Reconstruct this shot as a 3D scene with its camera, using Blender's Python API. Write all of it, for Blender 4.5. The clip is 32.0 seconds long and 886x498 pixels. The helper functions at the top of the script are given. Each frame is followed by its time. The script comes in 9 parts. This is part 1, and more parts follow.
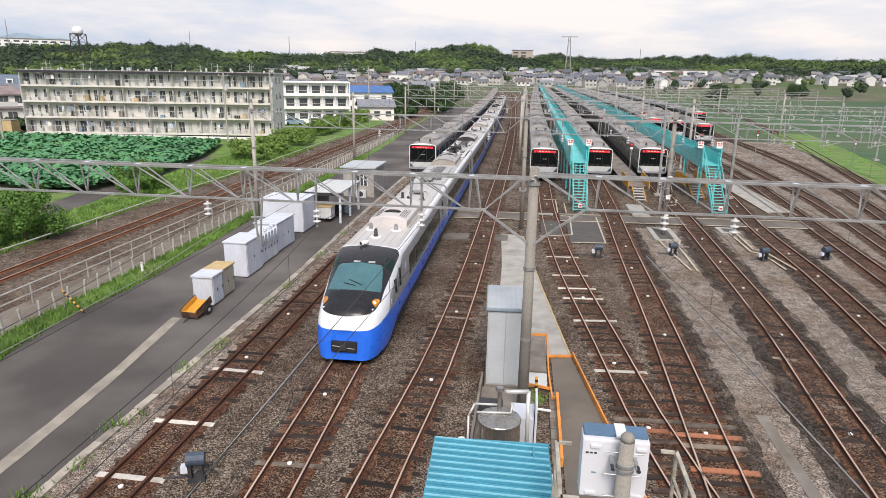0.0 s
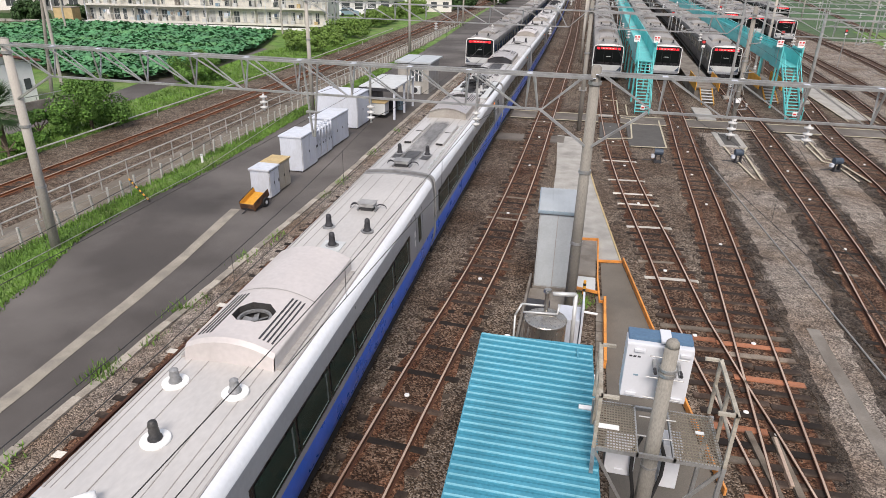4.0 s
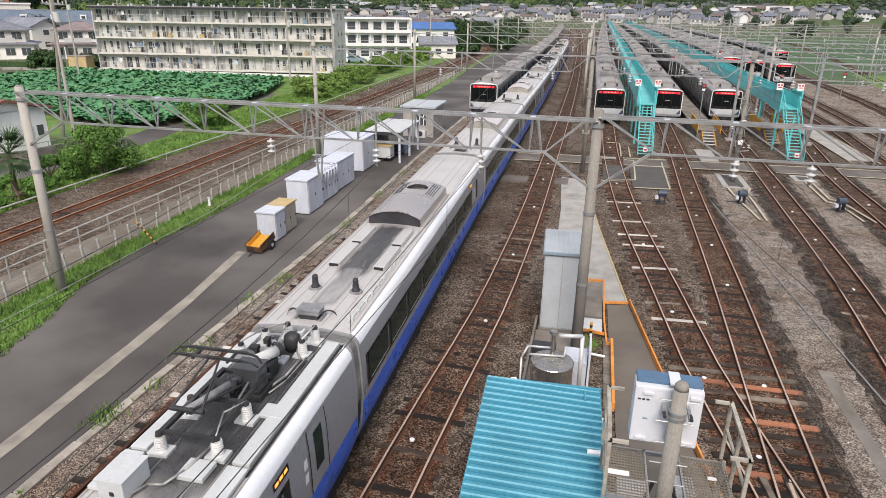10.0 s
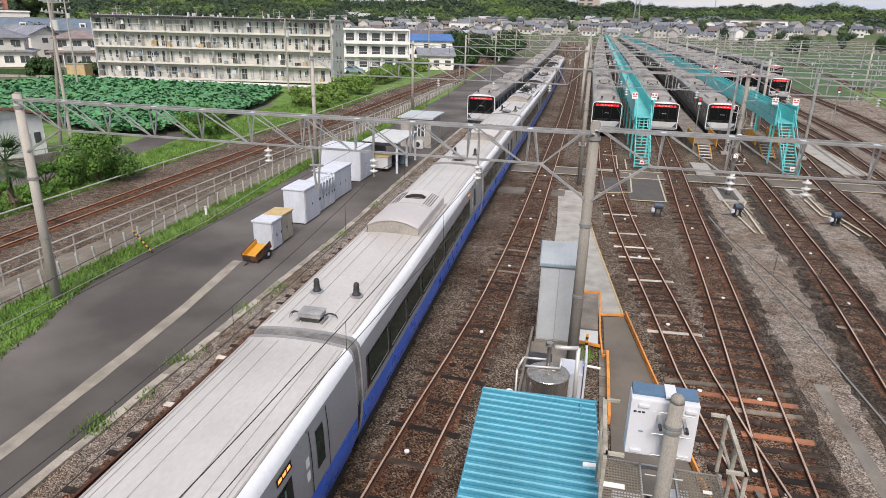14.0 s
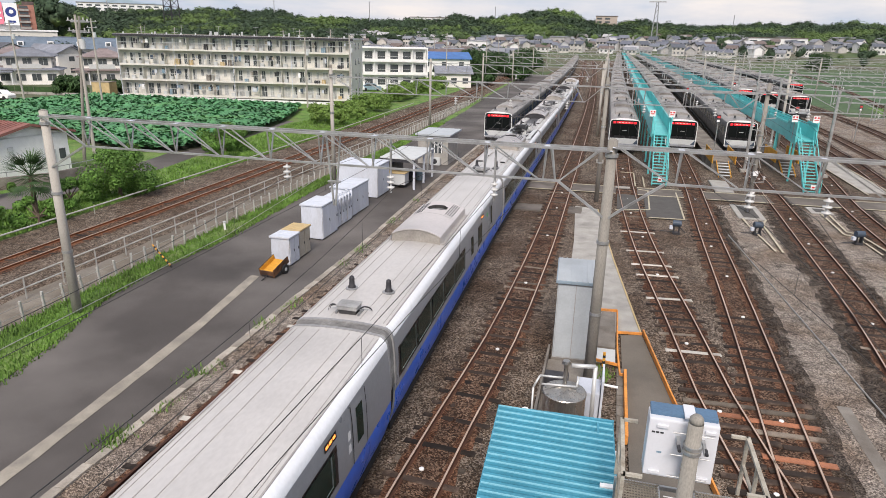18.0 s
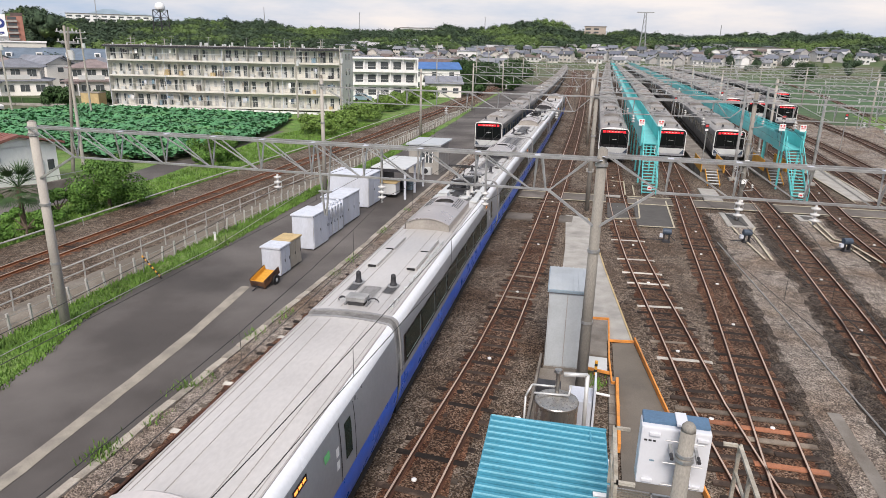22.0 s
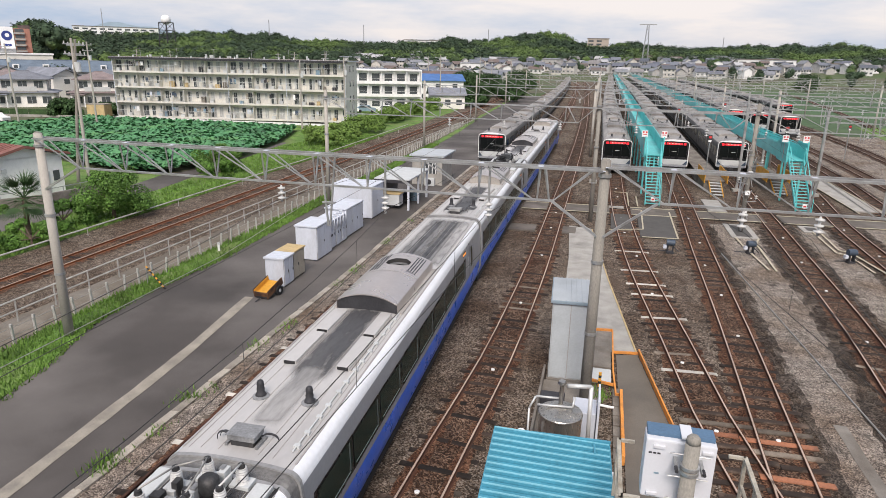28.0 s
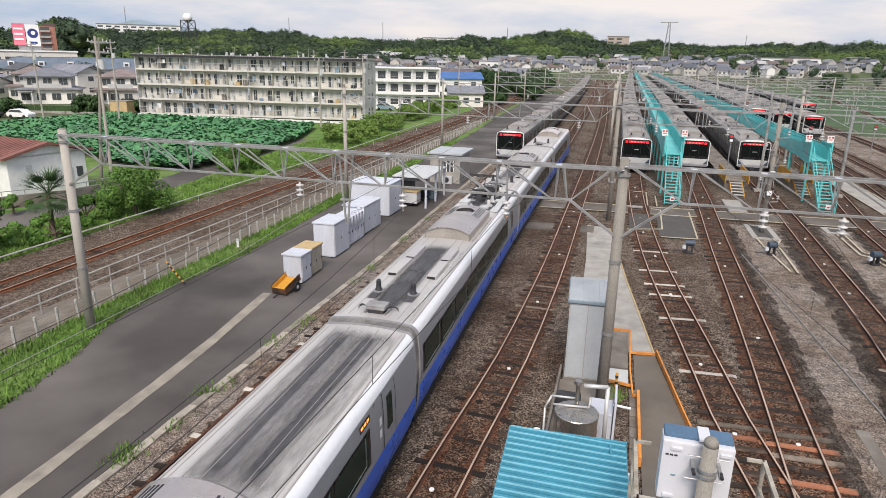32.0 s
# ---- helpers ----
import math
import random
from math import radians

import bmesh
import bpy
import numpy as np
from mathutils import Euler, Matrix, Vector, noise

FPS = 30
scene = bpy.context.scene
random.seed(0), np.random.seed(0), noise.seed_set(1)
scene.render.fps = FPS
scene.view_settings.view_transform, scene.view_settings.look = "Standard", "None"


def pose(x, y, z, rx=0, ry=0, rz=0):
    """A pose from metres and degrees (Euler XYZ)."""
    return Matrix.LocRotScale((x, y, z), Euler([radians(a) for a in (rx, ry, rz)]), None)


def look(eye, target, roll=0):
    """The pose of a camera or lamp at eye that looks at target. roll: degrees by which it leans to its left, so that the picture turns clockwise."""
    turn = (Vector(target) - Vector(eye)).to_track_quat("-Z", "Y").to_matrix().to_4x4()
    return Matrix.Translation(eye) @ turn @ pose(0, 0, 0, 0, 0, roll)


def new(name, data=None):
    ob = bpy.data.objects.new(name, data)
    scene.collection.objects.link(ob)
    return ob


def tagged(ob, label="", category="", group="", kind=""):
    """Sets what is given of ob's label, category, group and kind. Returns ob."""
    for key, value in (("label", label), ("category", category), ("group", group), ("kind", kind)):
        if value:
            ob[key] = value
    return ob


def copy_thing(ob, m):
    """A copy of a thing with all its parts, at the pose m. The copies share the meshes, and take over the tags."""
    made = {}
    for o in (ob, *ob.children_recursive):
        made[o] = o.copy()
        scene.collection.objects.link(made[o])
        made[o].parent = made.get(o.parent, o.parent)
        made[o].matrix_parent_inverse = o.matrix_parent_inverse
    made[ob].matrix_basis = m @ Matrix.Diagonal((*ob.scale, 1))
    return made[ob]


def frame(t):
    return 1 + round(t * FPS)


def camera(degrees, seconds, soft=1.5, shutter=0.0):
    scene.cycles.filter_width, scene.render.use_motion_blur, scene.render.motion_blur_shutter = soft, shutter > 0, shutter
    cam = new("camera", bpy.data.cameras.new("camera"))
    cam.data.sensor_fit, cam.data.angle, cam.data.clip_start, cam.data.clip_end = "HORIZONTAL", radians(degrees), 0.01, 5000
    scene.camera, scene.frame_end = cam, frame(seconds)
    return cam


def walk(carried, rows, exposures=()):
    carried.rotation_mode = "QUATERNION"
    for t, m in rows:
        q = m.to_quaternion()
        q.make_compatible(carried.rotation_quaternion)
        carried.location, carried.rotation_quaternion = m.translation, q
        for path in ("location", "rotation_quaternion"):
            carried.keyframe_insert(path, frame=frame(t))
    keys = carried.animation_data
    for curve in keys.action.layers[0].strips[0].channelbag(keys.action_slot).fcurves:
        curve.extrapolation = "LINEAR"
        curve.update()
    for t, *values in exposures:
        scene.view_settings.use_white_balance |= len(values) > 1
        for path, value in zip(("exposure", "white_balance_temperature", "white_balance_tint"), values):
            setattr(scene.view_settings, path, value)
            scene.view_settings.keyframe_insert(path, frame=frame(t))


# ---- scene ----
cam = camera(69.48, 32.0, soft=0.75)
EYE = (0, 0, 10.96)
PATH = [
    (0, 74.58, -0.87, 7.81),
    (0.5, 74.25, -0.81, 9.33),
    (1, 72.94, -0.70, 10.87),
    (1.5, 70.31, -0.81, 12.02),
    (2, 67.12, -0.95, 12.99),
    (2.5, 65.33, -0.87, 13.07),
    (4.5, 65.88, -1.23, 12.81),
    (5, 66.58, -1.23, 12.83),
    (5.5, 67.32, -1.25, 12.68),
    (6, 67.80, -1.27, 12.60),
    (6.5, 67.97, -0.99, 12.48),
    (7, 68.26, -0.80, 12.25),
    (7.5, 68.64, -0.74, 12.14),
    (8, 69.04, -0.66, 12.06),
    (8.5, 69.30, -0.59, 12.09),
    (9, 69.49, -0.67, 12.23),
    (9.5, 69.47, -0.75, 12.64),
    (10, 69.28, -0.79, 13.19),
    (10.5, 68.90, -0.89, 13.66),
    (11, 68.48, -1.05, 13.84),
    (11.5, 68.46, -1.10, 14.00),
    (12, 68.55, -1.12, 14.14),
    (12.5, 68.98, -1.22, 13.98),
    (13, 69.27, -1.30, 13.53),
    (13.5, 69.69, -1.25, 13.29),
    (14, 70.24, -1.33, 13.05),
    (14.5, 70.46, -1.26, 13.01),
    (16.5, 71.22, -1.24, 13.65),
    (17, 71.35, -1.20, 14.07),
    (17.5, 71.51, -1.21, 14.34),
    (18, 71.68, -1.22, 14.56),
    (18.5, 71.82, -1.21, 14.69),
    (19, 71.97, -1.20, 14.78),
    (19.5, 72.15, -1.25, 14.56),
    (20, 72.29, -1.31, 14.14),
    (20.5, 72.43, -1.26, 14.02),
    (21, 72.56, -1.23, 13.86),
    (21.5, 72.54, -1.16, 13.76),
    (22, 72.54, -1.14, 13.72),
    (22.5, 72.44, -1.13, 13.83),
    (23, 72.48, -1.10, 13.83),
    (23.5, 72.63, -1.11, 13.86),
    (24, 72.76, -1.14, 13.88),
    (24.5, 72.85, -1.13, 13.92),
    (25, 72.98, -1.13, 13.94),
    (25.5, 73.06, -1.12, 13.92),
    (27.5, 73.63, -1.05, 13.96),
    (28, 73.51, -1.11, 14.02),
    (28.5, 73.58, -1.12, 14.02),
    (29, 73.72, -1.16, 14.06),
    (29.5, 73.81, -1.20, 14.14),
    (30, 73.87, -1.17, 14.26),
    (30.5, 73.57, -1.13, 14.64),
    (31, 73.53, -1.09, 15.05),
    (31.5, 73.46, -1.11, 15.38),
    (32, 73.31, -1.18, 15.63),
]
walk(cam, [(t, pose(*EYE, a, b, c)) for t, a, b, c in PATH], exposures=[(t, e, 6850, 16) for t, e in ((0, 0.86), (0.6, 0.7), (1, 0.58), (2, 0.63), (3.5, 0.74), (5, 0.82), (6, 0.82), (14, 0.78), (25, 0.8), (28, 0.74), (29, 0.55), (30, 0.64), (31, 0.73), (32, 0.73))])

# ---- light ----
world = bpy.data.worlds.new("sky")
scene.world = world
world.use_nodes = True
wn, wl = world.node_tree.nodes, world.node_tree.links
SUN_EL, SUN_AZ = radians(48), radians(172)
sky = wn.new("ShaderNodeTexSky")
sky.sky_type, sky.sun_disc, sky.sun_elevation, sky.sun_rotation = "NISHITA", False, SUN_EL, SUN_AZ
sky.air_density, sky.dust_density, sky.ozone_density = 1.0, 2.5, 1.0
tco = wn.new("ShaderNodeTexCoord")
mp = wn.new("ShaderNodeMapping")
mp.inputs["Scale"].default_value = (1.0, 1.0, 5.0)
wl.new(tco.outputs["Generated"], mp.inputs["Vector"])
cloud = wn.new("ShaderNodeTexNoise")
cloud.inputs["Scale"].default_value, cloud.inputs["Detail"].default_value, cloud.inputs["Roughness"].default_value = 1.5, 7, 0.6
wl.new(mp.outputs["Vector"], cloud.inputs["Vector"])
cr = wn.new("ShaderNodeValToRGB")
cr.color_ramp.elements[0].position, cr.color_ramp.elements[1].position = 0.4, 0.63
wl.new(cloud.outputs["Fac"], cr.inputs["Fac"])
ccol = wn.new("ShaderNodeMixRGB")
ccol.inputs[1].default_value, ccol.inputs[2].default_value = (2.6, 3.7, 5.2, 1), (6.2, 6.1, 6.05, 1)
wl.new(cr.outputs["Color"], ccol.inputs[0])
cmix = wn.new("ShaderNodeMixRGB")
cmix.inputs[0].default_value = 0.88
wl.new(sky.outputs["Color"], cmix.inputs[1])
wl.new(ccol.outputs["Color"], cmix.inputs[2])
wl.new(cmix.outputs["Color"], wn["Background"].inputs["Color"])
wn["Background"].inputs["Strength"].default_value = 0.09
sun_data = bpy.data.lights.new("sun", "SUN")
sun_data.energy, sun_data.angle, sun_data.color = 2.1, radians(24), (1.0, 0.96, 0.9)
sun = new("sun", sun_data)
sun.matrix_world = look((0, 0, 50), (50 * math.sin(SUN_AZ) * -1, 50 * math.cos(SUN_AZ) * -1, 50 - 52))

# ---- materials ----
def mat(name, col, rough=0.7, metal=0.0, var=0.18, scale=3.0, fine=60.0, bump=0.0, bscale=None, col2=None, patch=(0.5, 0.65), pscale=0.6, emit=0.0, piece=0.0, spec=0.4, stretch=None):
    """Two scales of noise over a base colour, with patches of a second colour and a fine bump."""
    m = bpy.data.materials.new(name)
    m.use_nodes = True
    n, l = m.node_tree.nodes, m.node_tree.links
    b = n["Principled BSDF"]
    b.inputs["Roughness"].default_value, b.inputs["Metallic"].default_value = rough, metal
    b.inputs["Specular IOR Level"].default_value = spec
    tc = n.new("ShaderNodeTexCoord")
    vec = tc.outputs["Object"]
    if stretch:
        mpn = n.new("ShaderNodeMapping")
        mpn.inputs["Scale"].default_value = stretch
        l.new(vec, mpn.inputs["Vector"])
        vec = mpn.outputs["Vector"]

    def noise_at(s, d=4):
        t = n.new("ShaderNodeTexNoise")
        t.inputs["Scale"].default_value, t.inputs["Detail"].default_value = s, d
        l.new(vec, t.inputs["Vector"])
        return t.outputs["Fac"]

    def mix(f, a, c, kind="MIX"):
        x = n.new("ShaderNodeMixRGB")
        x.blend_type = kind
        for i, v in ((0, f), (1, a), (2, c)):
            if isinstance(v, (int, float)):
                x.inputs[i].default_value = v if i == 0 else (v, v, v, 1)
            elif isinstance(v, tuple):
                x.inputs[i].default_value = (*v[:3], 1)
            else:
                l.new(v, x.inputs[i])
        return x.outputs[0]

    def ramp(f, lo, hi):
        r = n.new("ShaderNodeMapRange")
        r.inputs[1].default_value, r.inputs[2].default_value = lo, hi
        l.new(f, r.inputs[0])
        return r.outputs[0]

    lo, hi = tuple(c * (1 - var) for c in col), tuple(min(1, c * (1 + var)) for c in col)
    out = mix(ramp(noise_at(scale), 0.3, 0.7), lo, hi)
    if col2:
        out = mix(ramp(noise_at(pscale, 6), *patch), out, col2)
    f = noise_at(fine, 3)
    out = mix(min(0.9, var * 2.2), out, mix(ramp(f, 0.3, 0.7), 0.55, 1.25), "MULTIPLY")
    if piece:
        oi = n.new("ShaderNodeObjectInfo")
        out = mix(1.0, out, mix(ramp(oi.outputs["Random"], 0, 1), 1 - piece, 1 + piece), "MULTIPLY")
    l.new(out, b.inputs["Base Color"])
    rr = n.new("ShaderNodeMapRange")
    rr.inputs[3].default_value, rr.inputs[4].default_value = max(0.02, rough - 0.12), min(1, rough + 0.12)
    l.new(noise_at(scale * 2.3), rr.inputs[0])
    l.new(rr.outputs[0], b.inputs["Roughness"])
    if bump:
        bn = n.new("ShaderNodeBump")
        bn.inputs["Distance"].default_value, bn.inputs["Strength"].default_value = bump, 0.8
        l.new(noise_at(bscale, 3) if bscale else f, bn.inputs["Height"])
        l.new(bn.outputs[0], b.inputs["Normal"])
    if emit:
        b.inputs["Emission Color"].default_value, b.inputs["Emission Strength"].default_value = (*col, 1), emit
    return m


def glassy(name, col, rough=0.06, spec=0.6):
    m = mat(name, col, rough, 0, 0.1, 1.5, 8.0, spec=spec)
    return m


def stones(name, col, tint, dark, pscale=0.25, cell=21.0):
    """Crushed stone: a Voronoi cell per stone, each with its own tone, and broad stains."""
    m = bpy.data.materials.new(name)
    m.use_nodes = True
    n, l = m.node_tree.nodes, m.node_tree.links
    b = n["Principled BSDF"]
    b.inputs["Roughness"].default_value, b.inputs["Specular IOR Level"].default_value = 0.92, 0.25
    tc = n.new("ShaderNodeTexCoord")
    vo = n.new("ShaderNodeTexVoronoi")
    vo.inputs["Scale"].default_value = cell
    l.new(tc.outputs["Object"], vo.inputs["Vector"])
    sep = n.new("ShaderNodeSeparateColor")
    l.new(vo.outputs["Color"], sep.inputs[0])
    ra = n.new("ShaderNodeValToRGB")
    e = ra.color_ramp.elements
    e[0].position, e[0].color = 0.0, (*(c * 0.25 for c in col), 1)
    e[1].position, e[1].color = 1.0, (*(min(1, c * 2.05) for c in col), 1)
    k = e.new(0.5)
    k.color = (*(c * 0.95 for c in col), 1)
    k = e.new(0.93)
    k.color = (*(c * 1.4 for c in tint), 1)
    l.new(sep.outputs[0], ra.inputs[0])
    no = n.new("ShaderNodeTexNoise")
    no.inputs["Scale"].default_value, no.inputs["Detail"].default_value = pscale, 7
    l.new(tc.outputs["Object"], no.inputs["Vector"])
    mr = n.new("ShaderNodeMapRange")
    mr.inputs[1].default_value, mr.inputs[2].default_value = 0.42, 0.7
    l.new(no.outputs["Fac"], mr.inputs[0])
    mx = n.new("ShaderNodeMixRGB")
    mx.blend_type = "MULTIPLY"
    mx.inputs[2].default_value = (*dark, 1)
    l.new(mr.outputs[0], mx.inputs[0])
    l.new(ra.outputs[0], mx.inputs[1])
    mid = n.new("ShaderNodeTexNoise")
    mid.inputs["Scale"].default_value, mid.inputs["Detail"].default_value = 2.2, 5
    l.new(tc.outputs["Object"], mid.inputs["Vector"])
    m2 = n.new("ShaderNodeMapRange")
    m2.inputs[1].default_value, m2.inputs[2].default_value, m2.inputs[3].default_value, m2.inputs[4].default_value = 0.3, 0.7, 0.62, 1.35
    l.new(mid.outputs["Fac"], m2.inputs[0])
    m3 = n.new("ShaderNodeMixRGB")
    m3.blend_type, m3.inputs[0].default_value = "MULTIPLY", 1.0
    l.new(mx.outputs[0], m3.inputs[1])
    l.new(m2.outputs[0], m3.inputs[2])
    l.new(m3.outputs[0], b.inputs["Base Color"])
    bn = n.new("ShaderNodeBump")
    bn.inputs["Distance"].default_value, bn.inputs["Strength"].default_value, bn.invert = 0.05, 1.0, True
    l.new(vo.outputs["Distance"], bn.inputs["Height"])
    l.new(bn.outputs[0], b.inputs["Normal"])
    return m


BALLAST = stones("ballast", (0.125, 0.09, 0.064), (0.25, 0.208, 0.17), (0.5, 0.4, 0.33), 0.3, 23.0)
BALLAST_RUST = stones("rusty_ballast", (0.13, 0.06, 0.033), (0.19, 0.108, 0.07), (0.5, 0.36, 0.29), 0.9, 23.0)
OILY = stones("oily_ballast", (0.07, 0.054, 0.043), (0.13, 0.106, 0.087), (0.6, 0.54, 0.5), 0.5, 23.0)
EARTH = mat("earth", (0.12, 0.11, 0.075), 0.95, var=0.25, scale=0.05, fine=1.2, bump=0.03, col2=(0.07, 0.11, 0.035), patch=(0.4, 0.6), pscale=0.03)
ASPHALT = mat("asphalt", (0.078, 0.069, 0.064), 0.9, var=0.22, scale=0.22, fine=45, bump=0.006, col2=(0.175, 0.16, 0.15), patch=(0.44, 0.72), pscale=0.11)
PAINT_OLD = mat("worn_line_paint", (0.31, 0.28, 0.232), 0.85, var=0.2, scale=1.2, fine=30, col2=(0.2, 0.183, 0.16), patch=(0.5, 0.75), pscale=1.4)
CONCRETE = mat("concrete", (0.36, 0.345, 0.315), 0.88, var=0.15, scale=1.3, fine=40, bump=0.004, col2=(0.22, 0.21, 0.19), patch=(0.55, 0.8), pscale=0.8)
CONC_DIRTY = mat("dirty_concrete", (0.22, 0.2, 0.175), 0.9, var=0.22, scale=1.0, fine=30, bump=0.006, col2=(0.12, 0.1, 0.082), patch=(0.45, 0.75), pscale=0.9)
POLE = mat("pole_concrete", (0.4, 0.375, 0.335), 0.85, var=0.14, scale=1.4, fine=40, bump=0.003, col2=(0.19, 0.175, 0.155), patch=(0.5, 0.8), pscale=0.7, stretch=(1, 1, 0.35))
GALV = mat("galvanised_steel", (0.44, 0.445, 0.44), 0.4, 0.65, var=0.16, scale=2.5, fine=30, col2=(0.22, 0.215, 0.21), patch=(0.5, 0.8), pscale=1.5)
RAILTOP = mat("rail_steel", (0.56, 0.43, 0.34), 0.4, 0.3, var=0.14, scale=0.6, fine=25, col2=(0.33, 0.2, 0.135), patch=(0.48, 0.78), pscale=0.35)
RAILRUST = mat("rail_rust", (0.085, 0.034, 0.019), 0.9, 0.0, var=0.3, scale=1.0, fine=30, bump=0.003, col2=(0.05, 0.026, 0.018), patch=(0.45, 0.7), pscale=0.5)
SLEEPER = mat("sleeper_wood", (0.036, 0.024, 0.018), 0.92, var=0.3, scale=2.0, fine=26, bump=0.008, col2=(0.14, 0.1, 0.075), patch=(0.5, 0.74), pscale=1.3, piece=0.75)
SLEEPER_NEW = mat("orange_sleeper_wood", (0.4, 0.16, 0.085), 0.9, var=0.25, scale=3.0, fine=26, bump=0.006, col2=(0.17, 0.085, 0.055), patch=(0.45, 0.7), pscale=1.4, piece=0.3)
SLEEPER_PALE = mat("pale_concrete_sleeper", (0.55, 0.52, 0.47), 0.85, var=0.2, scale=3.0, fine=30, bump=0.003, col2=(0.34, 0.3, 0.25), patch=(0.52, 0.75), pscale=2.0, piece=0.2)
GRASS = mat("grass", (0.115, 0.225, 0.04), 0.9, var=0.4, scale=0.6, fine=7, bump=0.04, bscale=9, col2=(0.165, 0.2, 0.075), patch=(0.46, 0.7), pscale=0.3)
BLADE = mat("grass_blades", (0.125, 0.235, 0.042), 0.8, var=0.45, scale=0.7, fine=6)
LEAF = mat("leaves", (0.1, 0.215, 0.035), 0.7, var=0.4, scale=0.5, fine=5)
LEAF_DARK = mat("dark_leaves", (0.04, 0.088, 0.026), 0.75, var=0.4, scale=0.2, fine=3)
TARO = mat("broad_leaves", (0.075, 0.235, 0.1), 0.6, var=0.35, scale=0.25, fine=4, col2=(0.1, 0.26, 0.09), patch=(0.5, 0.7), pscale=0.2)
WOODS = mat("far_woods", (0.045, 0.076, 0.042), 0.95, var=0.35, scale=0.06, fine=0.3, col2=(0.115, 0.18, 0.055), patch=(0.5, 0.6), pscale=0.022)
BARK = mat("bark", (0.12, 0.09, 0.065), 0.95, var=0.3, scale=4, fine=30, bump=0.01)
WHITE_BOX = mat("white_painted_steel", (0.57, 0.605, 0.67), 0.5, var=0.07, scale=1.2, fine=18, col2=(0.46, 0.475, 0.5), patch=(0.5, 0.85), pscale=0.9, stretch=(1, 1, 0.3))
GREY_BOX = mat("grey_painted_steel", (0.53, 0.55, 0.55), 0.5, var=0.07, scale=1.2, fine=18, col2=(0.42, 0.43, 0.42), patch=(0.55, 0.85), pscale=0.9)
BLUE_GREY = mat("blue_grey_steel", (0.2, 0.3, 0.37), 0.5, 0.1, var=0.12, scale=1.5, fine=20, col2=(0.3, 0.36, 0.4), patch=(0.5, 0.8), pscale=1.0)
TEAL_ROOF = mat("teal_sheet", (0.06, 0.285, 0.39), 0.42, 0.1, var=0.12, scale=0.8, fine=14, col2=(0.085, 0.32, 0.42), patch=(0.5, 0.8), pscale=0.6)
CYAN = mat("cyan_paint", (0.11, 0.53, 0.53), 0.5, var=0.12, scale=0.5, fine=6, col2=(0.18, 0.58, 0.57), patch=(0.5, 0.8), pscale=0.3)
STAINLESS = mat("stainless_tank", (0.42, 0.4, 0.37), 0.3, 0.9, var=0.14, scale=3, fine=20, stretch=(3, 3, 0.4))
ORANGE = mat("orange_paint", (0.72, 0.28, 0.06), 0.65, var=0.2, scale=2, fine=20, col2=(0.4, 0.2, 0.09), patch=(0.5, 0.75), pscale=1.2)
YELLOW = mat("amber_paint", (0.66, 0.33, 0.04), 0.6, var=0.18, scale=1, fine=16, col2=(0.42, 0.2, 0.04), patch=(0.52, 0.78), pscale=2.0)
TAN = mat("tan_board", (0.5, 0.38, 0.2), 0.75, var=0.12, scale=1.5, fine=20)
DARK = mat("dark_metal", (0.045, 0.045, 0.05), 0.6, 0.2, var=0.25, scale=3, fine=30)
BLACK = mat("black_rubber", (0.02, 0.02, 0.021), 0.75, var=0.2, scale=4, fine=30)
RED = mat("red_paint", (0.6, 0.05, 0.05), 0.5, var=0.1, scale=2, fine=20)
WHITE = mat("white_paint", (0.8, 0.8, 0.79), 0.5, var=0.06, scale=2, fine=20)
PORCELAIN = mat("porcelain", (0.56, 0.56, 0.55), 0.25, var=0.08, scale=6, fine=30)
WIRE = mat("wire", (0.06, 0.058, 0.056), 0.6, 0.5, var=0.1, scale=4)
CABLE = mat("bare_cable", (0.36, 0.35, 0.33), 0.5, 0.5, var=0.1, scale=4)
T_ROOF = mat("carriage_roof", (0.53, 0.51, 0.49), 0.4, 0.15, var=0.07, scale=0.5, fine=9, col2=(0.4, 0.385, 0.37), patch=(0.5, 0.85), pscale=0.3, stretch=(1.2, 0.6, 1))
T_ROOF_DIRTY = mat("sooty_roof", (0.17, 0.168, 0.168), 0.6, var=0.2, scale=0.8, fine=14, col2=(0.34, 0.33, 0.32), patch=(0.45, 0.72), pscale=0.5, stretch=(1.6, 0.4, 1))
T_WHITE = mat("carriage_white", (0.78, 0.8, 0.83), 0.22, var=0.05, scale=0.6, fine=10)
T_GREY = mat("carriage_grey", (0.33, 0.347, 0.372), 0.32, 0.25, var=0.06, scale=0.6, fine=10)
T_BLUE = mat("carriage_blue", (0.017, 0.15, 0.74), 0.3, var=0.08, scale=0.8, fine=10)
T_BLACK = mat("mask_black", (0.016, 0.016, 0.018), 0.28, var=0.15, scale=1.0, fine=10, spec=0.4)
T_GLASS = glassy("tinted_glass", (0.011, 0.03, 0.024), 0.14, 0.12)
CAB_GLASS = glassy("cab_glass", (0.008, 0.01, 0.01), 0.1, 0.1)
T_SCREEN = glassy("windscreen_glass", (0.06, 0.16, 0.18), 0.07)
LAMP_ON = mat("lamp_glow", (1.0, 0.62, 0.25), 0.3, emit=9.0)
LED_RED = mat("red_display", (0.85, 0.02, 0.03), 0.4, emit=0.7)
LED_PALE = mat("pale_display", (1.0, 0.3, 0.27), 0.4, emit=1.1)
ST_STEEL = mat("carriage_steel", (0.16, 0.157, 0.155), 0.6, 0.35, var=0.12, scale=0.8, fine=10)
